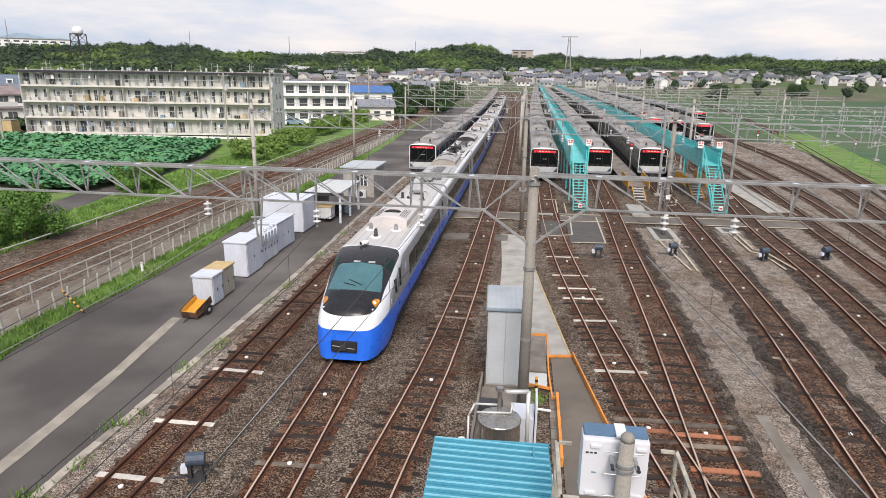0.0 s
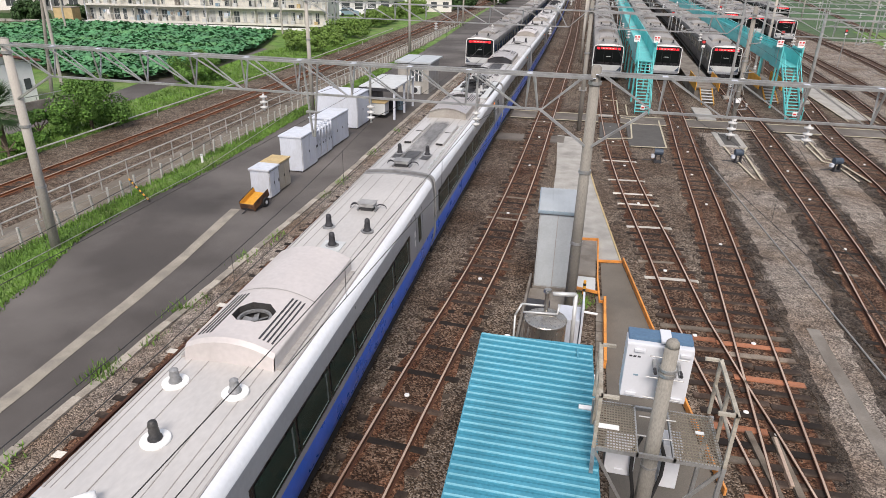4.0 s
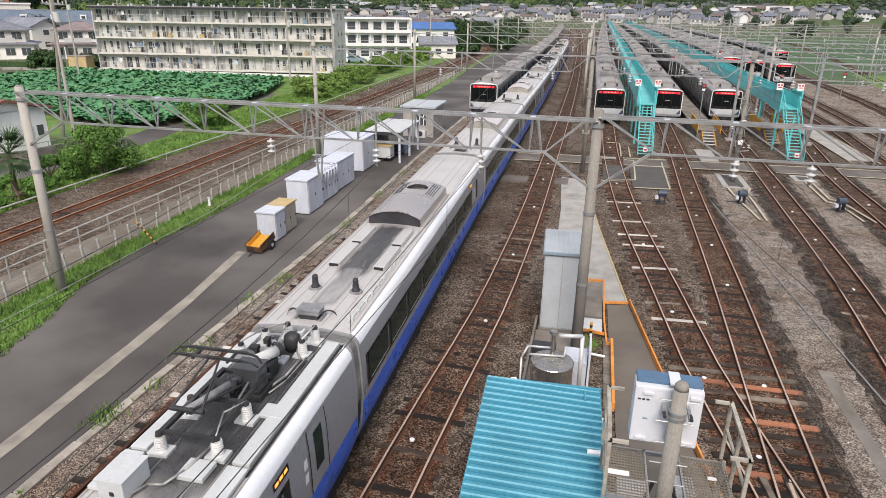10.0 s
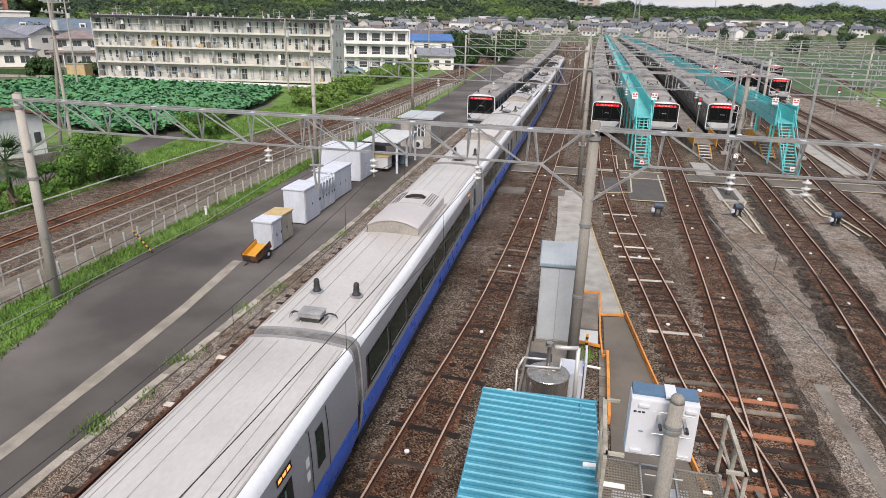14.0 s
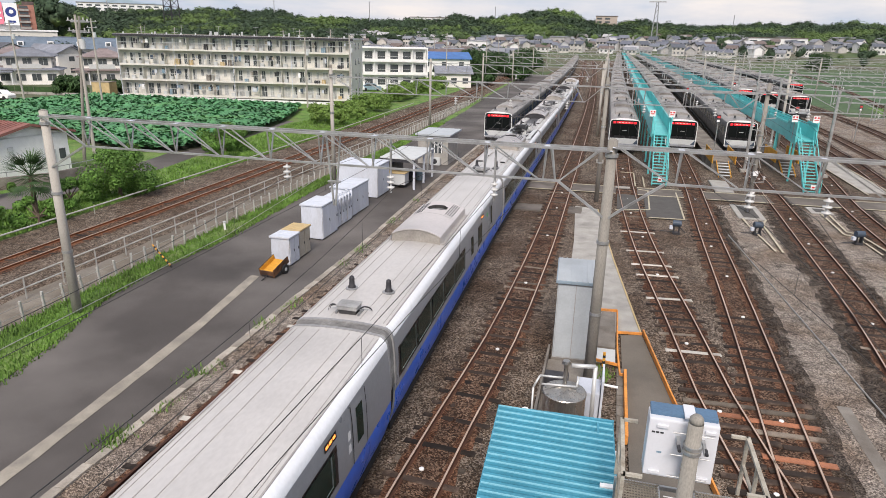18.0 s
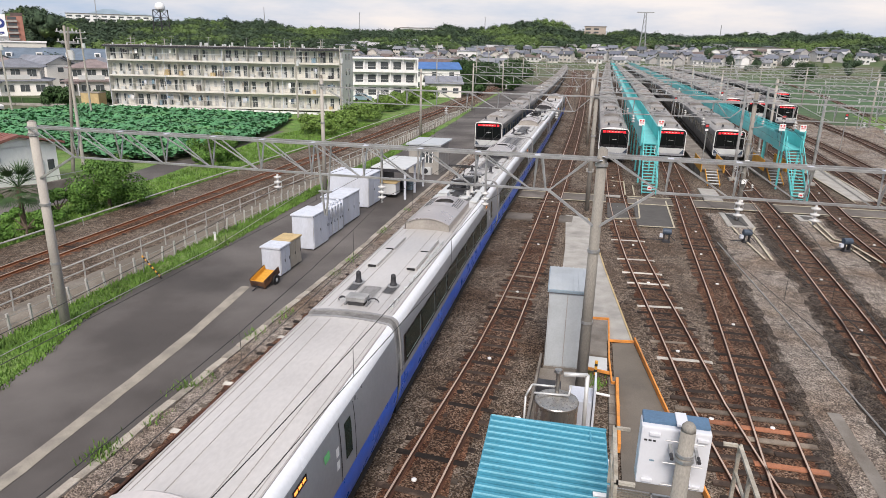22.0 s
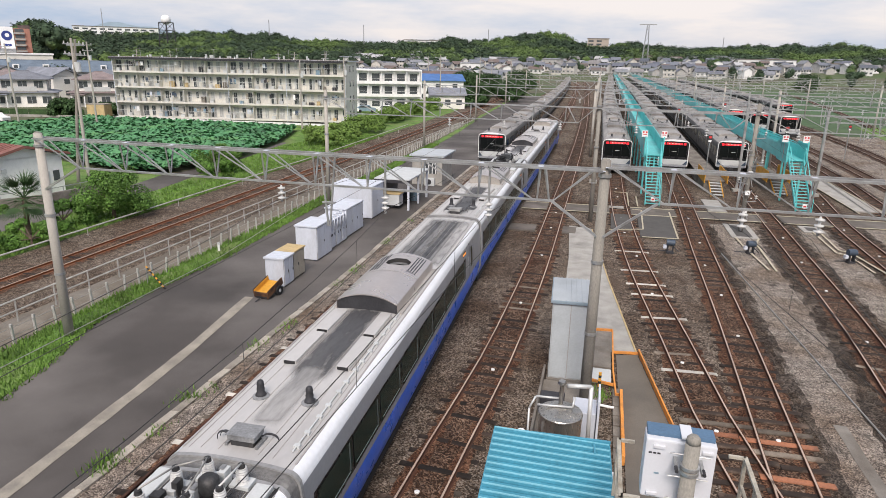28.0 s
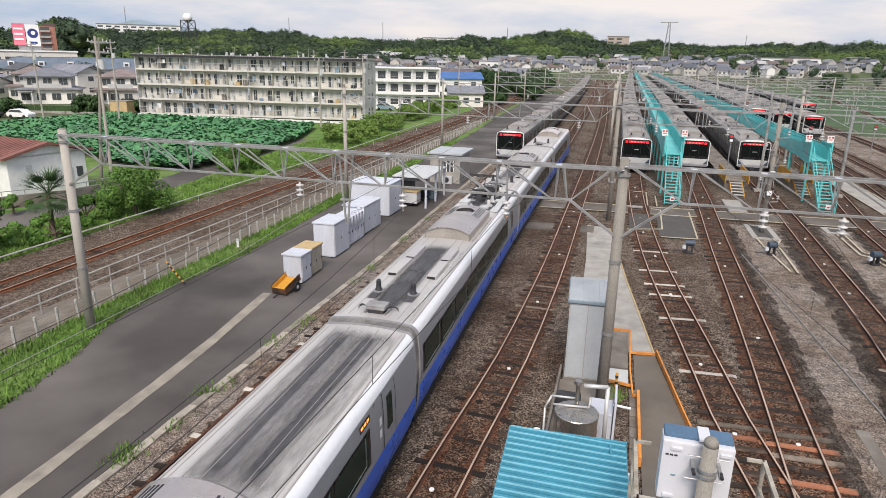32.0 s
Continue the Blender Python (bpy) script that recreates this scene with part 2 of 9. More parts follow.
ST_ROOF = mat("dusty_roof", (0.33, 0.31, 0.29), 0.5, var=0.2, scale=0.6, fine=8, col2=(0.15, 0.138, 0.128), patch=(0.42, 0.7), pscale=0.3, stretch=(2, 0.4, 1))
APT = mat("cream_render", (0.66, 0.645, 0.59), 0.85, var=0.1, scale=0.25, fine=6, col2=(0.52, 0.5, 0.44), patch=(0.5, 0.8), pscale=0.25, stretch=(1, 1, 0.35))
WIN = glassy("window_glass", (0.075, 0.085, 0.09), 0.12)
FRAME = mat("aluminium", (0.6, 0.61, 0.6), 0.45, 0.4, var=0.06)
HOUSE_WALL = mat("house_wall", (0.68, 0.66, 0.62), 0.85, var=0.1, scale=0.3, fine=6, piece=0.25)
HOUSE_ROOF = mat("house_roof", (0.17, 0.18, 0.205), 0.75, var=0.2, scale=0.6, fine=6, piece=0.5)
HOUSE_RED = mat("brown_roof", (0.135, 0.1, 0.092), 0.75, var=0.2, scale=0.6, fine=6, piece=0.3)
HUT_RED = mat("red_ribbed_roof", (0.23, 0.1, 0.08), 0.7, var=0.2, scale=0.6, fine=6)
PINK_ROOF = mat("pinkish_tile_roof", (0.23, 0.185, 0.18), 0.75, var=0.2, scale=0.8, fine=8)
SLATE = mat("slate_blue_roof", (0.13, 0.17, 0.215), 0.65, var=0.18, scale=0.5, fine=6)
PATH_SOIL = mat("grey_brown_soil", (0.17, 0.145, 0.115), 0.95, var=0.25, scale=0.7, fine=16, bump=0.01, col2=(0.26, 0.235, 0.2), patch=(0.5, 0.72), pscale=0.5)
BLUE_ROOF = mat("blue_roof", (0.06, 0.15, 0.36), 0.6, var=0.15, scale=0.6, fine=6)
# pale blue base colour puts the distance haze into the far hill
HILL_HAZE = mat("hill_haze_tint", (0.33, 0.43, 0.52), 1.0, var=0.06, scale=0.003, fine=0.05)
CROP = mat("crop_field", (0.05, 0.11, 0.045), 0.95, var=0.35, scale=0.03, fine=0.8, bump=0.05, col2=(0.085, 0.115, 0.05), patch=(0.45, 0.65), pscale=0.015, stretch=(0.3, 1.5, 1))
RUST_BRIGHT = mat("bright_rust", (0.23, 0.085, 0.038), 0.85, 0.0, var=0.2, scale=0.8, fine=20)
RUST_DARK = mat("dark_rusted_paint", (0.085, 0.045, 0.03), 0.85, 0.1, var=0.3, scale=2.5, fine=25, col2=(0.26, 0.12, 0.05), patch=(0.52, 0.75), pscale=2.0)
CURTAIN = mat("curtained_glass", (0.42, 0.43, 0.42), 0.3, var=0.2, scale=1.5, fine=8)
GRATE = mat("weathered_grating", (0.25, 0.22, 0.175), 0.75, 0.15, var=0.22, scale=2.0, fine=30)
AMBER = mat("amber_lamp", (0.5, 0.2, 0.03), 0.2, var=0.3, scale=8, emit=0.12)
SEAM = mat("roof_seam", (0.36, 0.34, 0.32), 0.6, var=0.15, scale=0.8, fine=10)
PAN_GREY = mat("switchgear_grey", (0.27, 0.275, 0.28), 0.5, 0.25, var=0.2, scale=3, fine=24, col2=(0.13, 0.13, 0.13), patch=(0.5, 0.75), pscale=2.0)
ROOF_BOX = mat("sooty_grey_paint", (0.34, 0.34, 0.335), 0.5, 0.1, var=0.15, scale=3, fine=24, col2=(0.2, 0.198, 0.195), patch=(0.5, 0.78), pscale=2.2)
PAN_DARK = mat("sooty_steel", (0.05, 0.05, 0.052), 0.55, 0.4, var=0.25, scale=4, fine=30, col2=(0.12, 0.115, 0.11), patch=(0.55, 0.8), pscale=3.0)
OLD_TIMBER = mat("bleached_timber", (0.2, 0.165, 0.13), 0.92, var=0.25, scale=2.5, fine=30, bump=0.006, col2=(0.085, 0.065, 0.05), patch=(0.42, 0.68), pscale=1.8, piece=0.4)
MAT_BLACK = mat("dark_rubber_matting", (0.085, 0.08, 0.074), 0.85, var=0.15, scale=1.0, fine=20, bump=0.003)
CREAM_LINE = mat("cream_line_paint", (0.5, 0.45, 0.33), 0.8, var=0.2, scale=2, fine=20, col2=(0.3, 0.27, 0.21), patch=(0.5, 0.75), pscale=2.0)
T_ROOF_GREY = mat("worn_grey_roof", (0.53, 0.515, 0.5), 0.38, 0.2, var=0.05, scale=0.5, fine=9, col2=(0.37, 0.36, 0.355), patch=(0.48, 0.8), pscale=0.35, stretch=(1.2, 0.4, 1))
POLE_DARK = mat("dark_pole_concrete", (0.26, 0.245, 0.215), 0.85, var=0.2, scale=1.4, fine=40, bump=0.004, col2=(0.13, 0.12, 0.105), patch=(0.5, 0.78), pscale=0.8, stretch=(1, 1, 0.35))
KERB = mat("kerb_concrete", (0.36, 0.325, 0.275), 0.9, var=0.22, scale=1.5, fine=30, bump=0.008, col2=(0.2, 0.175, 0.145), patch=(0.48, 0.75), pscale=1.2, piece=0.25)
WEATHERED = mat("weathered_steel_paint", (0.4, 0.37, 0.31), 0.75, 0.05, var=0.2, scale=3, fine=30, col2=(0.24, 0.2, 0.15), patch=(0.5, 0.75), pscale=2.5)
SCRUB = mat("bright_scrub", (0.15, 0.25, 0.05), 0.75, var=0.35, scale=0.4, fine=4, col2=(0.09, 0.17, 0.035), patch=(0.5, 0.7), pscale=0.3)
GRAVEL = stones("fine_gravel", (0.27, 0.226, 0.19), (0.4, 0.35, 0.3), (0.66, 0.56, 0.48), 0.35, 30.0)
# lighter teal paints the light that roof ribs catch; darker teal, their shadow line
TEAL_RIB_LIT = mat("teal_rib_highlight", (0.21, 0.52, 0.62), 0.4, 0.1, var=0.1, scale=0.8, fine=14)
TEAL_RIB_SHADE = mat("teal_rib_shade", (0.045, 0.225, 0.305), 0.5, 0.1, var=0.15, scale=0.8, fine=14)
BALLAST_BED = stones("brown_bed_ballast", (0.092, 0.05, 0.03), (0.22, 0.152, 0.11), (0.45, 0.33, 0.26), 0.7, 23.0)
NAVY_STEEL = mat("dark_navy_steel", (0.06, 0.085, 0.12), 0.5, 0.1, var=0.2, scale=2, fine=20)
LOCKER = mat("beige_locker_steel", (0.42, 0.38, 0.31), 0.6, var=0.1, scale=1.5, fine=18, col2=(0.33, 0.295, 0.24), patch=(0.5, 0.8), pscale=1.0)
CAB_GREY = mat("pale_blue_grey_steel", (0.42, 0.455, 0.475), 0.5, var=0.07, scale=1.2, fine=18, col2=(0.34, 0.365, 0.375), patch=(0.55, 0.85), pscale=0.9)
CAB_ROOF = mat("slate_blue_steel", (0.24, 0.31, 0.36), 0.5, 0.1, var=0.14, scale=1.5, fine=20, col2=(0.33, 0.37, 0.4), patch=(0.5, 0.8), pscale=1.0)
FENCE_PAINT = mat("pale_fence_paint", (0.46, 0.45, 0.42), 0.6, 0.1, var=0.14, scale=2, fine=20, col2=(0.3, 0.275, 0.24), patch=(0.5, 0.8), pscale=1.5)
AC_METAL = mat("dull_roof_metal", (0.56, 0.51, 0.485), 0.3, 0.7, var=0.05, scale=0.5, fine=9, col2=(0.45, 0.415, 0.4), patch=(0.45, 0.75), pscale=0.5)
AC_PALE = mat("pale_roof_metal", (0.62, 0.575, 0.555), 0.42, 0.2, var=0.06, scale=0.5, fine=9, col2=(0.5, 0.465, 0.45), patch=(0.5, 0.8), pscale=0.5)
AC_PLATE = mat("grimy_beige_plate", (0.36, 0.335, 0.3), 0.6, 0.1, var=0.14, scale=1.5, fine=14, col2=(0.24, 0.22, 0.2), patch=(0.45, 0.75), pscale=1.2)
WELL = mat("fan_well_black", (0.045, 0.043, 0.042), 0.7, var=0.25, scale=3, fine=20)
T_SOOT = mat("soot_covered_roof", (0.075, 0.075, 0.079), 0.55, 0.1, var=0.14, scale=0.8, fine=14, col2=(0.13, 0.128, 0.128), patch=(0.5, 0.78), pscale=0.6, stretch=(1.6, 0.35, 1))
T_ROOF_GRIME = mat("grimy_roof", (0.38, 0.37, 0.36), 0.5, 0.1, var=0.12, scale=0.9, fine=14, col2=(0.2, 0.195, 0.19), patch=(0.44, 0.72), pscale=0.6, stretch=(2.2, 0.35, 1))


def feather(m, side, end):
    """Let a stain fade out towards its sides and ends, with a ragged edge."""
    n, l = m.node_tree.nodes, m.node_tree.links
    tc = n.new("ShaderNodeTexCoord")
    sep = n.new("ShaderNodeSeparateXYZ")
    l.new(tc.outputs["Generated"], sep.inputs[0])
    noise = n.new("ShaderNodeTexNoise")
    noise.inputs["Scale"].default_value, noise.inputs["Detail"].default_value = 2.2, 5
    mp_ = n.new("ShaderNodeMapping")
    mp_.inputs["Scale"].default_value = (2.0, 0.5, 1.0)
    l.new(tc.outputs["Object"], mp_.inputs["Vector"])
    l.new(mp_.outputs["Vector"], noise.inputs["Vector"])

    def calc(op, a, b_):
        x = n.new("ShaderNodeMath")
        x.operation = op
        for i, v in enumerate((a, b_)):
            if isinstance(v, (int, float)):
                x.inputs[i].default_value = v
            else:
                l.new(v, x.inputs[i])
        return x.outputs[0]

    fade = None
    for axis, width in ((0, side), (1, end)):
        off = calc("ABSOLUTE", calc("SUBTRACT", sep.outputs[axis], 0.5), 0)
        r = n.new("ShaderNodeMapRange")
        r.interpolation_type = "SMOOTHSTEP"
        r.inputs[1].default_value, r.inputs[2].default_value, r.inputs[3].default_value, r.inputs[4].default_value = 0.5 - width, 0.5, 1.0, 0.0
        l.new(off, r.inputs[0])
        fade = calc("MULTIPLY", fade, r.outputs[0]) if fade else r.outputs[0]
    rag = n.new("ShaderNodeMapRange")
    rag.inputs[1].default_value, rag.inputs[2].default_value, rag.inputs[3].default_value, rag.inputs[4].default_value = 0.3, 0.7, 0.5, 1.3
    l.new(noise.outputs["Fac"], rag.inputs[0])
    x = n.new("ShaderNodeClamp")
    l.new(calc("MULTIPLY", fade, rag.outputs[0]), x.inputs[0])
    l.new(x.outputs[0], n["Principled BSDF"].inputs["Alpha"])


for m_ in (T_SOOT, T_ROOF_DIRTY, T_ROOF_GRIME):
    feather(m_, 0.3, 0.14)


def blotch(m, lo, hi, scale):
    """Break a layer of stones or oil into blotches through which the ground below shows."""
    n, l = m.node_tree.nodes, m.node_tree.links
    tc, noise, r = n.new("ShaderNodeTexCoord"), n.new("ShaderNodeTexNoise"), n.new("ShaderNodeMapRange")
    noise.inputs["Scale"].default_value, noise.inputs["Detail"].default_value, noise.inputs["Roughness"].default_value = scale, 6, 0.65
    l.new(tc.outputs["Object"], noise.inputs["Vector"])
    r.inputs[1].default_value, r.inputs[2].default_value = lo, hi
    l.new(noise.outputs["Fac"], r.inputs[0])
    l.new(r.outputs[0], n["Principled BSDF"].inputs["Alpha"])


blotch(OILY, 0.36, 0.6, 0.8)
blotch(GRAVEL, 0.2, 0.42, 0.7)
CASE_GREY = mat("dark_case_steel", (0.085, 0.09, 0.095), 0.45, 0.2, var=0.18, scale=3, fine=24)
HOOP = mat("hoop_grey", (0.3, 0.3, 0.3), 0.5, 0.2, var=0.15, scale=1.5, fine=16)
HOOP_DARK = mat("worn_gap_cover", (0.16, 0.155, 0.15), 0.7, var=0.25, scale=2.0, fine=14, col2=(0.34, 0.33, 0.31), patch=(0.5, 0.75), pscale=1.5)
LEDGE = mat("window_ledge_sheen", (0.34, 0.42, 0.39), 0.5, var=0.15, scale=2, fine=14)
SEATBACK = mat("window_curtain", (0.12, 0.14, 0.13), 0.7, var=0.3, scale=2, fine=12)
GREEN_MARK = mat("green_notice", (0.15, 0.5, 0.2), 0.6, var=0.1, scale=4)
LED_AMBER = mat("amber_display", (1.0, 0.3, 0.06), 0.4, emit=1.2)
BOX_WHITE = mat("clean_white_box", (0.62, 0.635, 0.67), 0.45, var=0.03, scale=1.2, fine=18, col2=(0.55, 0.555, 0.57), patch=(0.6, 0.9), pscale=0.9)
BOX_LID = mat("deep_blue_lid", (0.09, 0.17, 0.27), 0.5, 0.1, var=0.12, scale=1.5, fine=20)
PATH_GREY = mat("worn_path_asphalt", (0.15, 0.132, 0.11), 0.9, var=0.14, scale=0.6, fine=40, bump=0.004, col2=(0.1, 0.09, 0.077), patch=(0.5, 0.75), pscale=0.4)
BOARDS = mat("dark_crossing_board", (0.13, 0.113, 0.097), 0.9, var=0.2, scale=0.8, fine=30, bump=0.005, col2=(0.21, 0.19, 0.165), patch=(0.5, 0.75), pscale=0.5)

# ---- building tools ----
def part(name, bm, material, parent, label="", smooth=False):
    me = bpy.data.meshes.new(name)
    bm.to_mesh(me)
    bm.free()
    return link_mesh(name, me, material, parent, label, smooth)


def link_mesh(name, me, material, parent, label="", smooth=False):
    if material and not me.materials:
        me.materials.append(material)
    if smooth:
        me.shade_smooth()
    ob = new(name, me)
    ob.parent = parent
    if label:
        ob["label"] = label
    return ob


def thing(name, label, category, at=(0, 0, 0), rz=0, group="", kind=""):
    ob = new(name)
    ob.empty_display_size = 0.2
    ob.matrix_basis = pose(*at, 0, 0, rz)
    return tagged(ob, label, category, group, kind)


def solid(name, bm, material, label, category, kind="", group="", smooth=False):
    ob = part(name, bm, material, None, smooth=smooth)
    return tagged(ob, label, category, group, kind)


def box(bm, x0, x1, y0, y1, z0, z1, bev=0.0):
    vs = [bm.verts.new((x, y, z)) for z in (z0, z1) for x, y in ((x0, y0), (x1, y0), (x1, y1), (x0, y1))]
    fs = [bm.faces.new([vs[i] for i in f]) for f in ((3, 2, 1, 0), (4, 5, 6, 7), (0, 1, 5, 4), (1, 2, 6, 5), (2, 3, 7, 6), (3, 0, 4, 7))]
    if bev:
        es = {e for f in fs for e in f.edges}
        bmesh.ops.bevel(bm, geom=list(es), offset=bev, segments=2, affect="EDGES", profile=0.6)
    return bm


def boxm(*a, bev=0.0):
    return box(bmesh.new(), *a, bev=bev)


def tube(bm, p, q, r0, r1=None, n=8, cap=True):
    p, q = Vector(p), Vector(q)
    r1 = r0 if r1 is None else r1
    d = (q - p).normalized()
    a = d.cross(Vector((0, 0, 1)) if abs(d.z) < 0.95 else Vector((1, 0, 0))).normalized()
    b = d.cross(a)
    rings = []
    for c, r in ((p, r0), (q, r1)):
        rings.append([bm.verts.new(c + (a * math.cos(2 * math.pi * i / n) + b * math.sin(2 * math.pi * i / n)) * r) for i in range(n)])
    for i in range(n):
        bm.faces.new((rings[0][i], rings[0][(i + 1) % n], rings[1][(i + 1) % n], rings[1][i]))
    if cap:
        bm.faces.new(rings[0][::-1])
        bm.faces.new(rings[1])
    return bm


def tubem(*a, **k):
    return tube(bmesh.new(), *a, **k)


def beamp(bm, p, q, w, h):
    """A straight bar of a w x h section from p to q."""
    p, q = Vector(p), Vector(q)
    d = (q - p).normalized()
    a = d.cross(Vector((0, 0, 1)) if abs(d.z) < 0.98 else Vector((0, 1, 0))).normalized()
    b = a.cross(d).normalized()
    vs = []
    for c in (p, q):
        vs.append([bm.verts.new(c + a * s * w / 2 + b * t * h / 2) for s, t in ((-1, -1), (1, -1), (1, 1), (-1, 1))])
    for i in range(4):
        bm.faces.new((vs[0][i], vs[0][(i + 1) % 4], vs[1][(i + 1) % 4], vs[1][i]))
    bm.faces.new(vs[0][::-1])
    bm.faces.new(vs[1])
    return bm


def revolve(bm, prof, n=16, at=(0, 0, 0)):
    """A lathe shape about z from (radius, height) pairs."""
    rings = [[bm.verts.new((at[0] + r * math.cos(2 * math.pi * i / n), at[1] + r * math.sin(2 * math.pi * i / n), at[2] + z)) for i in range(n)] for r, z in prof]
    for a, b in zip(rings, rings[1:]):
        for i in range(n):
            bm.faces.new((a[i], a[(i + 1) % n], b[(i + 1) % n], b[i]))
    bm.faces.new(rings[0][::-1])
    bm.faces.new(rings[-1])
    return bm


def loft(bm, rows, closed=False):
    vs = [[bm.verts.new(p) for p in row] for row in rows]
    for a, b in zip(vs, vs[1:]):
        k = len(a)
        for i in range(k if closed else k - 1):
            bm.faces.new((a[i], a[(i + 1) % k], b[(i + 1) % k], b[i]))
    return vs


def prism_y(bm, prof, y0, y1):
    """A closed (x, z) outline drawn out along y."""
    a = [bm.verts.new((x, y0, z)) for x, z in prof]
    b = [bm.verts.new((x, y1, z)) for x, z in prof]
    k = len(prof)
    for i in range(k):
        bm.faces.new((a[i], a[(i + 1) % k], b[(i + 1) % k], b[i]))
    bm.faces.new(a[::-1])
    bm.faces.new(b)
    bmesh.ops.recalc_face_normals(bm, faces=bm.faces)
    return bm


def sheet(bm, pts, z):
    bm.faces.new([bm.verts.new((x, y, z)) for x, y in pts])
    return bm


class Line:
    """A smooth way on the ground through (x, y) points with rising y."""

    def __init__(self, pts):
        self.y = np.array([p[1] for p in pts], float)
        self.x = np.array([p[0] for p in pts], float)
        d = np.diff(self.x) / np.diff(self.y)
        m = np.zeros(len(pts))
        m[0], m[-1] = d[0], d[-1]
        for i in range(1, len(pts) - 1):
            h0, h1 = self.y[i] - self.y[i - 1], self.y[i + 1] - self.y[i]
            m[i] = (d[i - 1] * h1 + d[i] * h0) / (h0 + h1)
        self.m = m

    def at(self, y):
        if y <= self.y[0]:
            return self.x[0] + self.m[0] * (y - self.y[0])
        if y >= self.y[-1]:
            return self.x[-1] + self.m[-1] * (y - self.y[-1])
        i = int(np.searchsorted(self.y, y)) - 1
        h = self.y[i + 1] - self.y[i]
        t = (y - self.y[i]) / h
        return ((1 + 2 * t) * (1 - t) ** 2 * self.x[i] + t * (1 - t) ** 2 * h * self.m[i]
                + t * t * (3 - 2 * t) * self.x[i + 1] + t * t * (t - 1) * h * self.m[i + 1])

    def heading(self, y):
        return math.degrees(math.atan2(-(self.at(y + 0.5) - self.at(y - 0.5)), 1.0))

# ---- ground and tracks ----
TRACKS = {
    "T1": Line([(-10.3, -8), (-10.5, 13), (-10.55, 22), (-10.9, 42), (-11.45, 68), (-12.0, 120), (-14.2, 210), (-23, 420)]),
    "T2": Line([(-5.75, -150), (-5.85, -8), (-6.25, 9), (-6.6, 21.6), (-6.75, 30), (-6.95, 50), (-7.15, 80), (-9.8, 208), (-18, 420)]),
    "T3": Line([(-4.6, -8), (-3.73, 14.6), (-3.2, 22), (-2.99, 29), (-2.92, 50), (-3.0, 77), (-5.7, 206), (-14, 420)]),
    "T4": Line([(5.62, 11), (5.1, 14.5), (4.36, 18.8), (3.74, 24.8), (2.59, 35.8), (1.8, 50), (1.55, 68), (1.6, 420)]),
    "T5": Line([(5.4, 4), (5.87, 16.9), (6.24, 27.6), (6.5, 40), (6.95, 54), (7.2, 68), (7.4, 420)]),
    "T6": Line([(9.3, 4), (10.57, 19.5), (11.36, 27.9), (12.02, 41), (12.6, 55), (13.0, 68), (13.2, 420)]),
    "T7": Line([(13.6, 8), (15.75, 28.2), (16.5, 35.8), (17.2, 49.7), (18.6, 62), (20.0, 78), (21, 95), (21.5, 420)]),
    "T8": Line([(16.6, 8), (19.2, 28), (20.4, 37.5), (22.0, 53.5), (23.6, 70), (24.4, 86), (24.8, 100), (25.2, 420)]),
    "T9": Line([(20.5, 10), (23.2, 38), (26.0, 58), (27.4, 80), (28.2, 106), (28.6, 130), (29, 420)]),
    "T10": Line([(21.5, 10), (25.6, 40), (28.6, 53.4), (32.3, 73), (34.6, 95), (36, 130), (36.5, 420)]),
    "T11": Line([(24.0, 10), (30.0, 44), (36.5, 75), (43.0, 105), (50, 140), (60, 200), (75, 320)]),
    "M1": Line([(-27.9, -60), (-27.9, 60), (-29.0, 140), (-33, 230), (-45, 420)]),
}
RAIL_TOP = 0.15

bm = bmesh.new()
sheet(bm, [(-4000, -600), (4000, -600), (4000, 4800), (-4000, 4800)], -0.06)
solid("ground", bm, EARTH, "flat open ground of earth and rough grass", "ground", kind="structure")
bm = bmesh.new()
xs = [-21.5, -16, -12, -8, -4, 0, 4, 8, 12, 16, 20, 25, 30, 38]
ys = [-160, -60, 0, 6, 12, 18, 24, 30, 36, 44, 54, 66, 80, 100, 130, 170, 230, 320, 430]
rng = random.Random(3)
loft(bm, [[(x, y, rng.uniform(-0.015, 0.015)) for x in xs] for y in ys])
solid("yard_ballast", bm, BALLAST, "grey-brown crushed stone ballast of the railway yard", "ballast", kind="structure")


def strip(bm, line, off0, off1, y0, y1, z, step=4.0, jag=0.0, seed=1):
    r = random.Random(seed)
    n = max(1, int((y1 - y0) / step))
    ys_ = [y0 + (y1 - y0) * i / n for i in range(n + 1)]
    loft(bm, [[(line.at(y) + off0 + r.uniform(-jag, jag), y, z), (line.at(y) + (off0 + off1) / 2, y, z + 0.01), (line.at(y) + off1 + r.uniform(-jag, jag), y, z)] for y in ys_])


